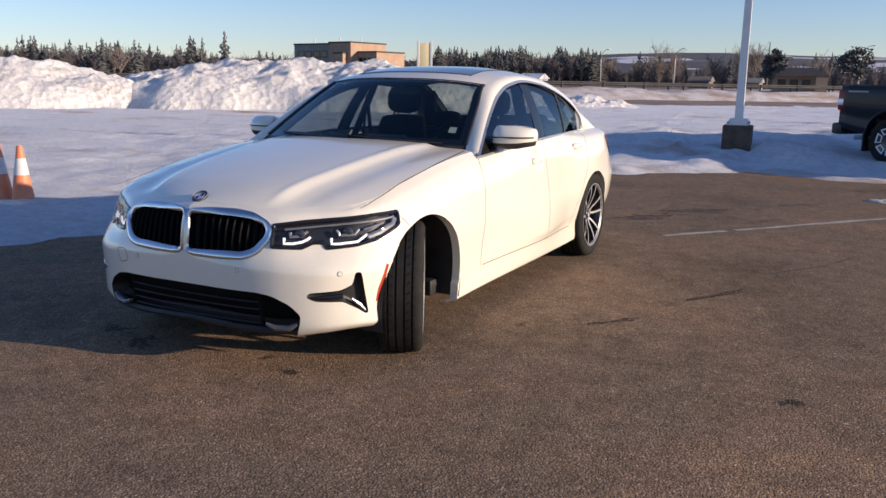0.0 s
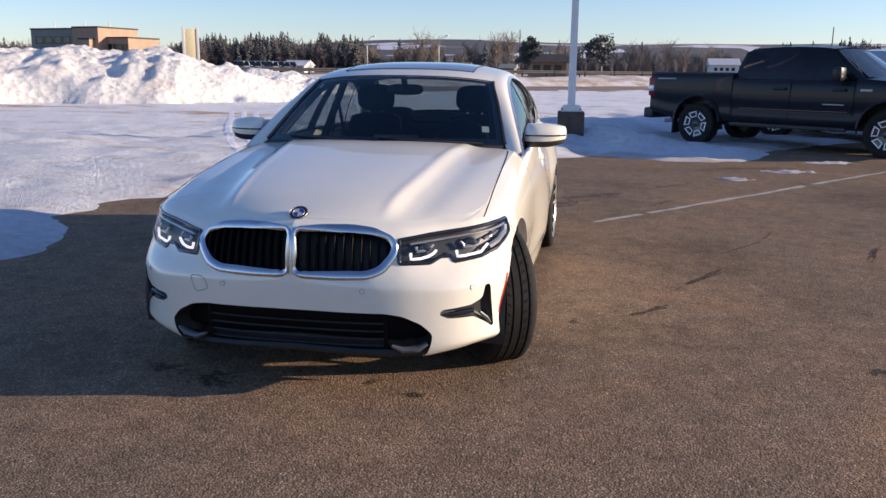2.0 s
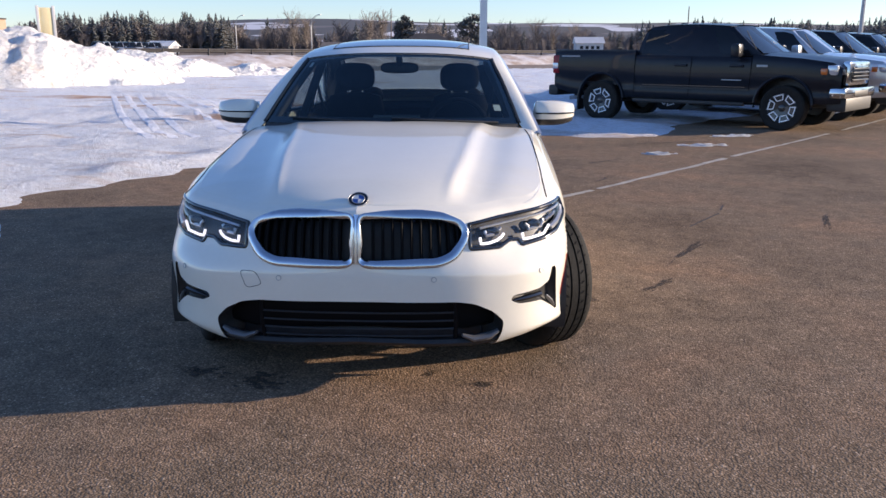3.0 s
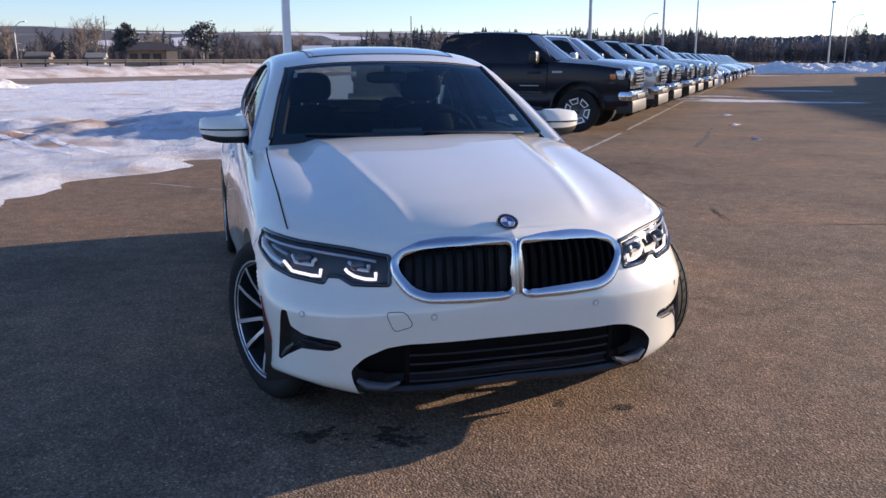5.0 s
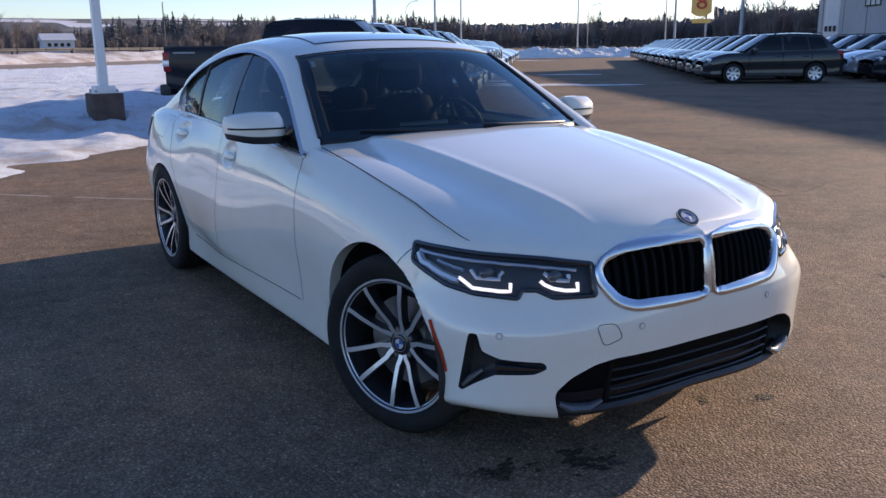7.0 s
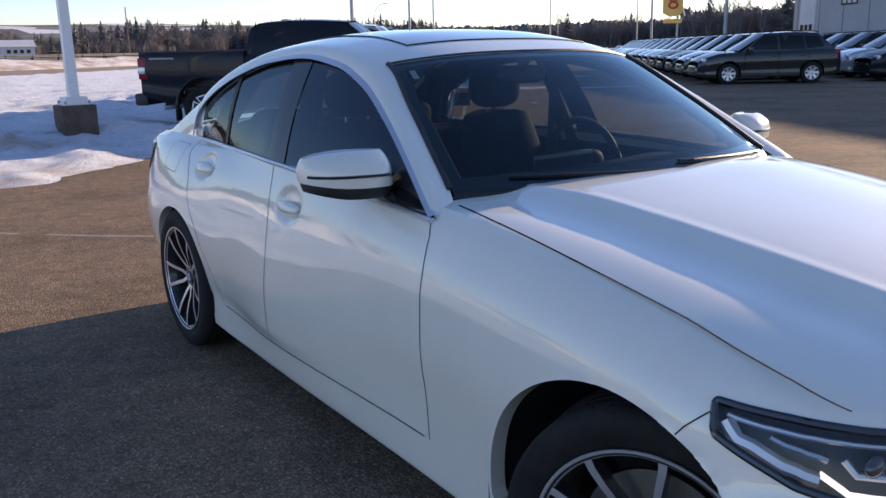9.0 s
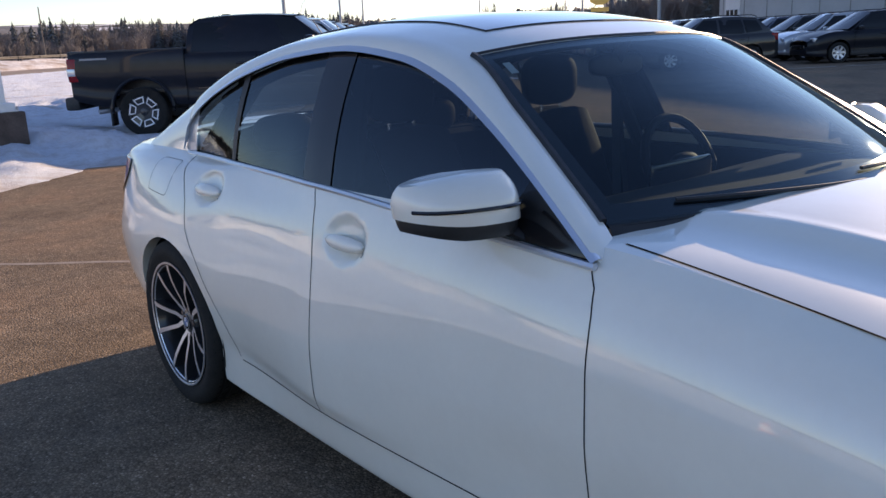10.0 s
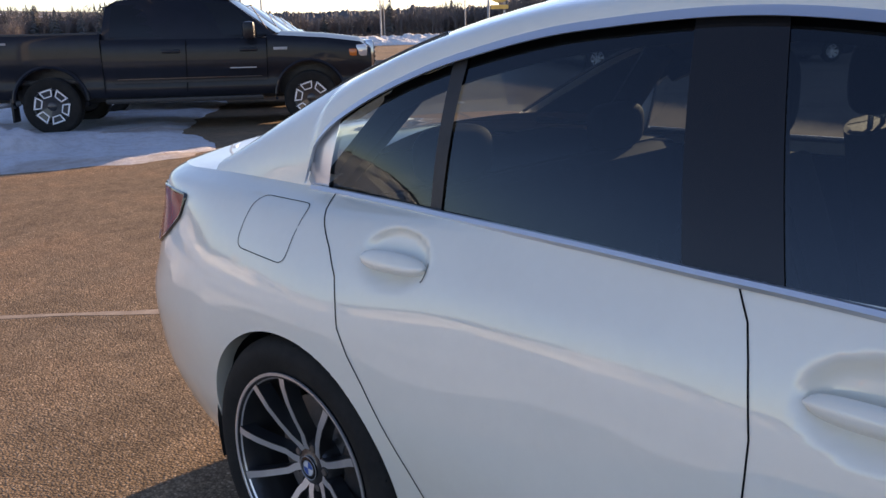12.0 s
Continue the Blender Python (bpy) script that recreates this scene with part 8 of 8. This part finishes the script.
def side_window(ob, name, corners, side, half_low, half_high, z_low, z_high, mat, proud=0.006, bulge=0.03):
    """A pane on a tapering cabin side; corners: (x, height between 0 and 1)."""
    bm = bmesh.new()
    vs = []
    P = [Vector(c) for c in corners]
    ring = []
    for a, b in zip(P, P[1:] + P[:1]):
        for k in range(3):
            ring.append(a.lerp(b, k / 3))
    cx = sum(p.x for p in ring) / len(ring), sum(p.y for p in ring) / len(ring)

    def at_t(x, t):
        return (x, side * (half_low + (half_high - half_low) * t + bulge * math.sin(math.pi * t) + proud), z_low + (z_high - z_low) * t)
    rings = [[bm.verts.new(at_t(cx[0] + (p.x - cx[0]) * k, cx[1] + (p.y - cx[1]) * k)) for p in ring] for k in (1.0, 0.6, 0.25)]
    n = len(ring)
    for r0, r1 in zip(rings, rings[1:]):
        for i in range(n):
            j = (i + 1) % n
            bm.faces.new((r0[i], r0[j], r1[j], r1[i]))
    bm.faces.new(rings[-1])
    return part(name, bm, mat, ob)


def screen(ob, name, low, high, half_low, half_high, mat, proud, label=""):
    """Windscreen or rear window between two heights; low and high: (x, z)."""
    bm = bmesh.new()
    d = Vector((high[1] - low[1], 0, low[0] - high[0])).normalized() * proud
    rows = []
    for t in np.linspace(0, 1, 5):
        x, z = low[0] + (high[0] - low[0]) * t, low[1] + (high[1] - low[1]) * t
        hw = half_low + (half_high - half_low) * t
        rows.append([bm.verts.new((x + d.x - math.copysign(0.09, d.x) * f * f, f * hw, z + d.z)) for f in np.linspace(-1, 1, 9)])
    for r0, r1 in zip(rows, rows[1:]):
        for i in range(8):
            bm.faces.new((r0[i], r0[i + 1], r1[i + 1], r1[i]))
    return part(name, bm, mat, ob, label)


def seam_strip(ob, x0, z0, x1, z1, y, name="door_gap", w=0.012, mat=None):
    bm = bmesh.new()
    d = Vector((x1 - x0, 0, z1 - z0)).normalized()
    n = Vector((-d.z, 0, d.x)) * w / 2
    s = math.copysign(0.004, y)
    bm.faces.new([bm.verts.new(p) for p in (Vector((x0, y + s, z0)) - n, Vector((x1, y + s, z1)) - n, Vector((x1, y + s, z1)) + n, Vector((x0, y + s, z0)) + n)])
    return part(name, bm, mat or SEAM, ob, smooth=False)


def small_box(ob, name, x0, x1, y0, y1, z0, z1, mat, bevel=0.02, label=""):
    bm = bmesh.new()
    box(bm, x0, x1, min(y0, y1), max(y0, y1), z0, z1, bevel)
    return part(name, bm, mat, ob, label)


def pickup(paint, label, m, badges=True):
    """A full-size crew-cab pickup; x forwards, the axles at +-1.85."""
    ob = tagged(put("pickup_truck", None, m=m), label, "pickup truck", "row of parked pickups")
    A = 1.85
    low = smooth_curve([-3.0, -2.4, 2.2, 2.8], [0.62, 0.50, 0.48, 0.50])
    half = smooth_curve([-3.0, -2.8, -1.0, 1.9, 2.5, 2.8], [0.96, 0.985, 0.985, 0.985, 0.95, 0.86])
    tops = [(-2.98, 1.40), (-1.10, 1.40)], [(-1.10, 1.31), (1.25, 1.28)], [(1.25, 1.33), (2.1, 1.27), (2.62, 1.20), (2.78, 1.10)]
    prof = smooth_curve([0, 0.12, 0.3, 0.55, 0.8, 0.93, 1.0], [0.05, 0.02, 0.035, 0.0, 0.004, 0.02, 0.06])
    arches = [(-A, 0.50, 0.44), (A, 0.50, 0.44)]
    for nm, pts in zip(("bed_side", "door_side", "front_wing"), tops):
        xs = np.linspace(pts[0][0], pts[-1][0], 45 if nm == "bed_side" else 40)
        top = (lambda q: (lambda x: np.interp(x, [p[0] for p in q], [p[1] for p in q])))(pts)
        body_sides(ob, nm, xs, lambda x: float(low(x)), lambda x: float(top(x)), lambda x: float(half(x)), lambda t: float(prof(t)), arches, paint)
    xs = np.linspace(1.20, 2.78, 30)
    q = tops[2]
    top_skin(ob, "bonnet", xs, lambda x: float(np.interp(x, [1.2] + [p[0] for p in q], [1.33] + [p[1] for p in q])), lambda x: float(half(x)), 0.06, 0.07, paint, "high flat bonnet")
    # bed: floor, inner walls, rails and tailgate
    small_box(ob, "bed_floor", -2.95, -1.1, -0.85, 0.85, 0.70, 0.76, SATIN_BLACK, 0.01)
    for s in (1, -1):
        small_box(ob, "bed_rail", -2.97, -1.12, s * 0.84, s * 0.935, 1.34, 1.412, SATIN_BLACK, 0.015)
    small_box(ob, "tailgate", -3.02, -2.93, -0.92, 0.92, 0.66, 1.415, paint, 0.03)
    small_box(ob, "bed_front_wall", -1.16, -1.10, -0.93, 0.93, 0.70, 1.40, paint, 0.01)
    # cabin
    lo = [(-1.10, -0.87, 1.29), (-1.10, 0.87, 1.29), (-0.85, 0.905, 1.287), (0.5, 0.92, 1.28), (1.40, 0.86, 1.31), (1.52, 0.0, 1.33), (1.40, -0.86, 1.31), (0.5, -0.92, 1.28), (-0.85, -0.905, 1.287)]
    hi = [(-1.035, -0.63, 1.775), (-1.035, 0.63, 1.775), (-0.86, 0.67, 1.858), (0.1, 0.69, 1.885), (0.72, 0.64, 1.835), (0.80, 0.0, 1.86), (0.72, -0.64, 1.835), (0.1, -0.69, 1.885), (-0.86, -0.67, 1.858)]
    hull(ob, "cab", lo, hi, paint, bulge=0.04)
    top_skin(ob, "roof", np.linspace(-1.035, 0.74, 22), lambda x: 1.848 + 0.042 * math.sin(math.pi * max(0.0, x + 1.0) / 1.74) - 0.085 * max(0.0, (-0.80 - x) / 0.235) ** 1.8, lambda x: 0.67, 0.0, 0.035, paint)
    screen(ob, "windscreen", (1.47, 1.345), (0.81, 1.82), 0.82, 0.61, PRIVACY, 0.012, "raked windscreen")
    screen(ob, "rear_window", (-1.10, 1.40), (-1.01, 1.80), 0.74, 0.56, PRIVACY, -0.012)
    for s in (1, -1):
        # heights run from the waist to the roof
        side_window(ob, "rear_door_window", [(-0.98, 0.08), (0.02, 0.08), (0.0, 0.88), (-0.92, 0.86)], s, 0.905, 0.665, 1.285, 1.87, PRIVACY, bulge=0.04)
        side_window(ob, "front_door_window", [(0.11, 0.08), (1.20, 0.08), (0.78, 0.80), (0.60, 0.88), (0.10, 0.89)], s, 0.905, 0.665, 1.285, 1.87, PRIVACY, bulge=0.04)
        for x0, z0, x1, z1 in ((-1.09, 0.55, -1.09, 1.30), (0.06, 0.55, 0.10, 1.28), (1.23, 0.72, 1.25, 1.30)):
            seam_strip(ob, x0, z0, x1, z1, s * 0.984)
        seam_strip(ob, -0.95, 0.70, 1.22, 0.70, s * 0.986, "side_moulding", 0.03, SATIN_BLACK)
        seam_strip(ob, -0.90, 0.745, 1.15, 0.745, s * 0.988, "lower_moulding", 0.012, GLOSS_BLACK)
        for hx in (-0.12, 0.98):
            small_box(ob, "door_handle", hx - 0.13, hx + 0.13, s * 0.975, s * 1.02, 1.10, 1.15, paint, 0.02)
        mirror = put("door_mirror", None, ob)
        small_box(mirror, "mirror_shell", 0.93, 1.10, s * 1.02, s * 1.24, 1.28, 1.52, paint, 0.05)
        small_box(mirror, "mirror_arm", 0.98, 1.06, s * 0.86, s * 1.05, 1.30, 1.36, SATIN_BLACK, 0.015)
        small_box(ob, "tail_lamp", -3.03, -2.86, s * 0.80, s * 0.975, 0.92, 1.30, RED_LENS, 0.03, "red and white tail lamp")
        small_box(ob, "reversing_lamp", -3.035, -2.90, s * 0.83, s * 0.98, 1.02, 1.14, LAMP_CLEAR, 0.01)
        small_box(ob, "headlight", 2.50, 2.72, s * 0.60, s * 0.93, 0.98, 1.16, LAMP_CLEAR, 0.04, "clear headlamp with amber corner")
        small_box(ob, "amber_corner", 2.44, 2.56, s * 0.87, s * 0.955, 0.99, 1.10, AMBER, 0.02)
        small_box(ob, "step_bar", -1.1, 1.15, s * 0.90, s * 1.0, 0.40, 0.47, SATIN_BLACK, 0.02)
        small_box(ob, "mud_flap", -2.42, -2.39, s * 0.70, s * 0.95, 0.18, 0.52, SATIN_BLACK, 0.004)
        small_box(ob, "fog_lamp", 2.80, 2.86, s * 0.58, s * 0.74, 0.62, 0.74, LAMP_CLEAR, 0.03)
        if badges:
            small_box(ob, "door_badge", 0.70, 1.08, s * 0.984, s * 0.990, 0.860, 0.878, GREY_METAL, 0.002)
            small_box(ob, "wing_badge", 1.34, 1.54, s * 0.980, s * 0.988, 1.11, 1.15, GREY_METAL, 0.003)
            small_box(ob, "bed_decal", -2.80, -2.36, s * 0.975, s * 0.987, 1.265, 1.295, plain("grey_decal", (0.30, 0.30, 0.31), 0.5) if s > 0 and "grey_decal" not in bpy.data.materials else bpy.data.materials["grey_decal"], 0.001)
        for ax in (-A, A):
            bm = bmesh.new()
            tube(bm, [(ax + 0.512 * math.cos(q), s * 0.975, 0.44 + 0.512 * math.sin(q)) for q in np.linspace(-0.1, math.pi + 0.1, 22)], 0.026, 6, flat=1.0)
            part("arch_flare", bm, paint, ob)
        road_wheel(ob, A, s * 0.86, 0.405, 0.275, 0.255, 6, s)
        road_wheel(ob, -A, s * 0.86, 0.405, 0.275, 0.255, 6, s)
    # nose: chrome grille surround, mesh, bumper
    small_box(ob, "grille_surround", 2.70, 2.84, -0.62, 0.62, 0.80, 1.22, CHROME_BRIGHT, 0.05, "broad chrome grille surround")
    small_box(ob, "grille_mesh", 2.79, 2.855, -0.50, 0.50, 0.86, 1.14, GLOSS_BLACK, 0.02)
    for k in range(4):
        small_box(ob, "grille_bar", 2.84, 2.87, -0.49, 0.49, 0.89 + 0.065 * k, 0.91 + 0.065 * k, INTAKE_SLAT, 0.004)
    small_box(ob, "front_bumper", 2.60, 2.90, -0.95, 0.95, 0.58, 0.78, CHROME_BRIGHT, 0.085, "chrome front bumper")
    small_box(ob, "bumper_recess", 2.80, 2.905, -0.42, 0.42, 0.62, 0.72, SATIN_BLACK, 0.02)
    small_box(ob, "lower_valance", 2.55, 2.88, -0.80, 0.80, 0.36, 0.60, SATIN_BLACK, 0.04)
    small_box(ob, "rear_bumper", -3.16, -2.92, -0.93, 0.93, 0.46, 0.68, SATIN_BLACK, 0.05)
    small_box(ob, "chassis", -2.8, 2.6, -0.45, 0.45, 0.40, 0.62, SATIN_BLACK, 0.02)
    for ax in (-A, A):
        small_box(ob, "axle", ax - 0.06, ax + 0.06, -0.85, 0.85, 0.34, 0.46, SATIN_BLACK, 0.03)
        small_box(ob, "wheel_well", ax - 0.48, ax + 0.48, -0.70, 0.70, 0.45, 0.95, SATIN_BLACK, 0.05)
    bm = bmesh.new()
    tube(bm, [(-2.35, -0.75, 0.44), (-2.62, -0.92, 0.42)], 0.04, 8)
    part("exhaust_pipe", bm, GREY_METAL, ob)
    bm = bmesh.new()
    tube(bm, [(1.30, -0.82, 1.34), (1.05, -0.82, 1.75)], 0.008, 5)
    part("aerial", bm, SATIN_BLACK, ob)
    bm = bmesh.new()
    shell_blob(bm, (-0.55, 0, 1.91), 0.09, 0.03, 0.03)
    part("roof_antenna", bm, SATIN_BLACK, ob)
    return ob


def wagon(paint, label, m, height=1.68, saloon=False, group="row of parked cars"):
    """A compact utility car or saloon; x forwards, the axles at +-1.345."""
    ob = tagged(put("parked_car", None, m=m), label, "car", group)
    A = 1.345
    H = height
    waist = 1.06 if not saloon else 0.94
    low = smooth_curve([-2.3, -1.9, 1.9, 2.3], [0.34, 0.24, 0.22, 0.28])
    half = smooth_curve([-2.3, -2.1, -1.3, 1.3, 2.0, 2.3], [0.74, 0.87, 0.925, 0.925, 0.86, 0.66])
    top = smooth_curve([-2.3, -2.1, -0.5, 0.9, 1.5, 2.0, 2.3], [waist - 0.10, waist + 0.03, waist, waist - 0.03, waist - 0.05, waist - 0.17, waist - 0.34])
    prof = smooth_curve([0, 0.1, 0.3, 0.6, 0.85, 1.0], [0.06, 0.02, 0.03, 0.0, 0.015, 0.08])
    xs = np.linspace(-2.3, 2.3, 92)
    body_sides(ob, "flank", xs, lambda x: float(low(x)), lambda x: float(top(x)), lambda x: float(half(x)), lambda t: float(prof(t)), [(-A, 0.40, 0.36), (A, 0.40, 0.36)], paint)
    top_skin(ob, "bonnet", np.linspace(0.8, 2.3, 24), lambda x: float(top(x)), lambda x: float(half(x)), 0.08, 0.05, paint)
    top_skin(ob, "rear_deck", np.linspace(-2.3, -1.2, 16), lambda x: float(top(x)), lambda x: float(half(x)), 0.08, 0.02, paint)
    tail = -2.12 if not saloon else -1.75
    tail_top = -1.58 if not saloon else -0.85
    lo = [(tail, -0.72, waist), (tail, 0.72, waist), (-0.4, 0.845, waist - 0.01), (0.95, 0.80, waist - 0.03), (1.15, 0.0, waist - 0.01), (0.95, -0.80, waist - 0.03), (-0.4, -0.845, waist - 0.01)]
    hi = [(tail_top, -0.55, H - 0.07), (tail_top, 0.55, H - 0.07), (-0.5, 0.62, H - 0.015), (0.16, 0.58, H - 0.05), (0.22, 0, H - 0.02), (0.16, -0.58, H - 0.05), (-0.5, -0.62, H - 0.015)]
    hull(ob, "cabin", lo, hi, paint, bulge=0.05)
    top_skin(ob, "roof", np.linspace(tail_top, 0.19, 12), lambda x: H - 0.055 + 0.035 * math.sin(math.pi * (x - tail_top) / (0.19 - tail_top)), lambda x: 0.60, 0.0, 0.03, paint)
    screen(ob, "windscreen", (1.10, waist + 0.01), (0.24, H - 0.06), 0.76, 0.56, PRIVACY, 0.012)
    screen(ob, "rear_window", (tail, waist + 0.06), (tail_top, H - 0.10), 0.66, 0.52, PRIVACY, -0.012)
    for s in (1, -1):
        hl, hh_, zl, zh = 0.845, 0.612, waist - 0.01, H - 0.03
        side_window(ob, "front_door_window", [(-0.22, 0.08), (0.78, 0.08), (0.24, 0.84), (-0.20, 0.86)], s, hl, hh_, zl, zh, PRIVACY, bulge=0.05)
        side_window(ob, "rear_door_window", [(-1.12, 0.10), (-0.30, 0.08), (-0.28, 0.86), (-1.02, 0.84)], s, hl, hh_, zl, zh, PRIVACY, bulge=0.05)
        if not saloon:
            side_window(ob, "quarter_window", [(-1.72, 0.22), (-1.20, 0.12), (-1.10, 0.82), (-1.55, 0.76)], s, hl - 0.03, hh_ - 0.03, zl, zh, PRIVACY, bulge=0.05)
        for x0, x1 in ((-0.26, -0.26), (-1.15, -1.22), (0.86, 0.84)):
            seam_strip(ob, x0, 0.34, x1, waist - 0.06, s * 0.926)
        small_box(ob, "sill_trim", -0.95, 0.95, s * 0.86, s * 0.925, 0.24, 0.36, SATIN_BLACK, 0.02)
        for hx in (-0.12, -1.0):
            small_box(ob, "door_handle", hx - 0.10, hx + 0.10, s * 0.905, s * 0.945, waist - 0.18, waist - 0.14, paint, 0.012)
        mirror = put("door_mirror", None, ob)
        small_box(mirror, "mirror_shell", 0.62, 0.76, s * 0.92, s * 1.08, waist - 0.02, waist + 0.12, paint, 0.04)
        small_box(ob, "headlight", 1.93, 2.18, s * 0.50, s * 0.80, waist - 0.36, waist - 0.22, LAMP_CLEAR, 0.04)
        small_box(ob, "tail_lamp", -2.25, -2.02, s * 0.56, s * 0.85, waist - 0.22, waist + 0.02, RED_LENS, 0.04)
        road_wheel(ob, A, s * 0.80, 0.345, 0.225, 0.225, 7, s)
        road_wheel(ob, -A, s * 0.80, 0.345, 0.225, 0.225, 7, s)
    small_box(ob, "front_bumper", 2.05, 2.34, -0.64, 0.64, 0.28, 0.56, paint, 0.08)
    small_box(ob, "grille", 2.20, 2.345, -0.46, 0.46, 0.44, 0.62, GLOSS_BLACK, 0.04)
    small_box(ob, "rear_bumper", -2.34, -2.05, -0.72, 0.72, 0.32, 0.62, SATIN_BLACK if not saloon else paint, 0.07)
    small_box(ob, "underbody", -2.0, 2.0, -0.62, 0.62, 0.22, 0.60, SATIN_BLACK, 0.03)
    if not saloon:
        for s in (1, -1):
            bm = bmesh.new()
            tube(bm, [(-1.6, s * 0.56, H - 0.04), (-1.4, s * 0.57, H + 0.02), (-0.2, s * 0.59, H + 0.025), (0.0, s * 0.58, H - 0.03)], 0.014, 6)
            part("roof_rail", bm, SATIN_BLACK, ob)
    return ob


# first row: pickups, noses towards the aisle, then smaller cars further down
ROW = Vector((0.622, 0.783, 0))
TRUCK_TURN = -38.4
FIRST = Vector((5.13, 13.47, 0))
makers = {}


def place(kind, paint, label, where, turn, **kw):
    m = pose(where.x, where.y, where.z, 0, 0, turn)
    key = (kind, paint.name, label, tuple(kw.items()))
    if key in makers:
        return copy_thing(makers[key], m)
    makers[key] = kind(paint, label, m, **kw)
    return makers[key]


paints = [(BLACK_PAINT, "black crew-cab pickup with chrome bumper, rear wheels on snow"), (SILVER_PAINT, "silver crew-cab pickup with chrome grille"), (BLACK_PAINT, "black crew-cab pickup parked in the row"), (GREY_PAINT, "dark grey crew-cab pickup with chrome grille"), (BLACK_PAINT, "black crew-cab pickup parked in the row"), (GREY_PAINT, "dark grey crew-cab pickup with chrome grille"), (SILVER_PAINT, "silver crew-cab pickup with chrome grille")]
for i, (paint, label) in enumerate(paints):
    place(pickup, paint, label, FIRST + ROW * (3.05 * i) + Vector((0.05 * (i % 2), 0, 0)), TRUCK_TURN)
tints = [WHITE_PAINT, GREY_PAINT, SILVER_PAINT, BLACK_PAINT, GREY_PAINT, WHITE_PAINT, BLUE_PAINT, SILVER_PAINT, GREY_PAINT, BLACK_PAINT, SILVER_PAINT, GREY_PAINT, WHITE_PAINT]
words = {"white_car_paint": "white", "dark_grey_car_paint": "dark grey", "silver_car_paint": "silver", "black_car_paint": "black", "dark_blue_car_paint": "dark blue", "dark_brown_car_paint": "dark brown", "dark_red_car_paint": "dark red"}
ahead = Vector((0.783, -0.622, 0))
for i, paint in enumerate(tints):
    place(wagon, paint, words[paint.name] + " compact utility car parked in the row", FIRST + ROW * (3.05 * 7 + 2.75 * i + 0.4) + ahead * 0.55, TRUCK_TURN)

# second row, across the aisle, noses towards it
SECOND = Vector((22.80, 15.98, 0)) + Vector((0.57, 0.82, 0)) * 0.90
for i, paint in enumerate([GREY_PAINT, BROWN_PAINT, GREY_PAINT, BLACK_PAINT, GREY_PAINT, RED_PAINT, BLUE_PAINT, GREY_PAINT, SILVER_PAINT, BLACK_PAINT, BLUE_PAINT, SILVER_PAINT, GREY_PAINT, BLUE_PAINT, BLACK_PAINT, GREY_PAINT]):
    place(wagon, paint, words[paint.name] + " utility car in shade across the aisle", SECOND + Vector((0.665, 0.747, 0)) * (2.95 * i), 143.0, height=1.66)
for i, paint in enumerate([BLACK_PAINT, SILVER_PAINT, GREY_PAINT, BLUE_PAINT, BLACK_PAINT]):
    place(wagon, paint, words[paint.name] + " utility car parked tail to tail behind the row", Vector((27.75, 13.3, 0)) + Vector((0.665, 0.747, 0)) * (2.95 * i), 143.0, height=1.66)
# a far car park beyond the snow banks
for i, paint in enumerate([GREY_PAINT, WHITE_PAINT, BLACK_PAINT, SILVER_PAINT, BLUE_PAINT, GREY_PAINT, WHITE_PAINT, BLACK_PAINT, SILVER_PAINT, GREY_PAINT]):
    x, y = at(-24.6 + 0.37 * i, 112 + 0.3 * i, (2.05, -3.79))
    place(wagon, paint, words[paint.name] + " utility car in a far car park", Vector((x, y, 0.72)), -70.0, group="cars in the far car park")
for i, paint in enumerate([GREY_PAINT, BLACK_PAINT]):
    place(wagon, paint, words[paint.name] + " utility car parked near the workshop", Vector((31.0, 8.0, 0)) + Vector((0.72, 0.69, 0)) * (2.9 * i), 143.0, height=1.66)
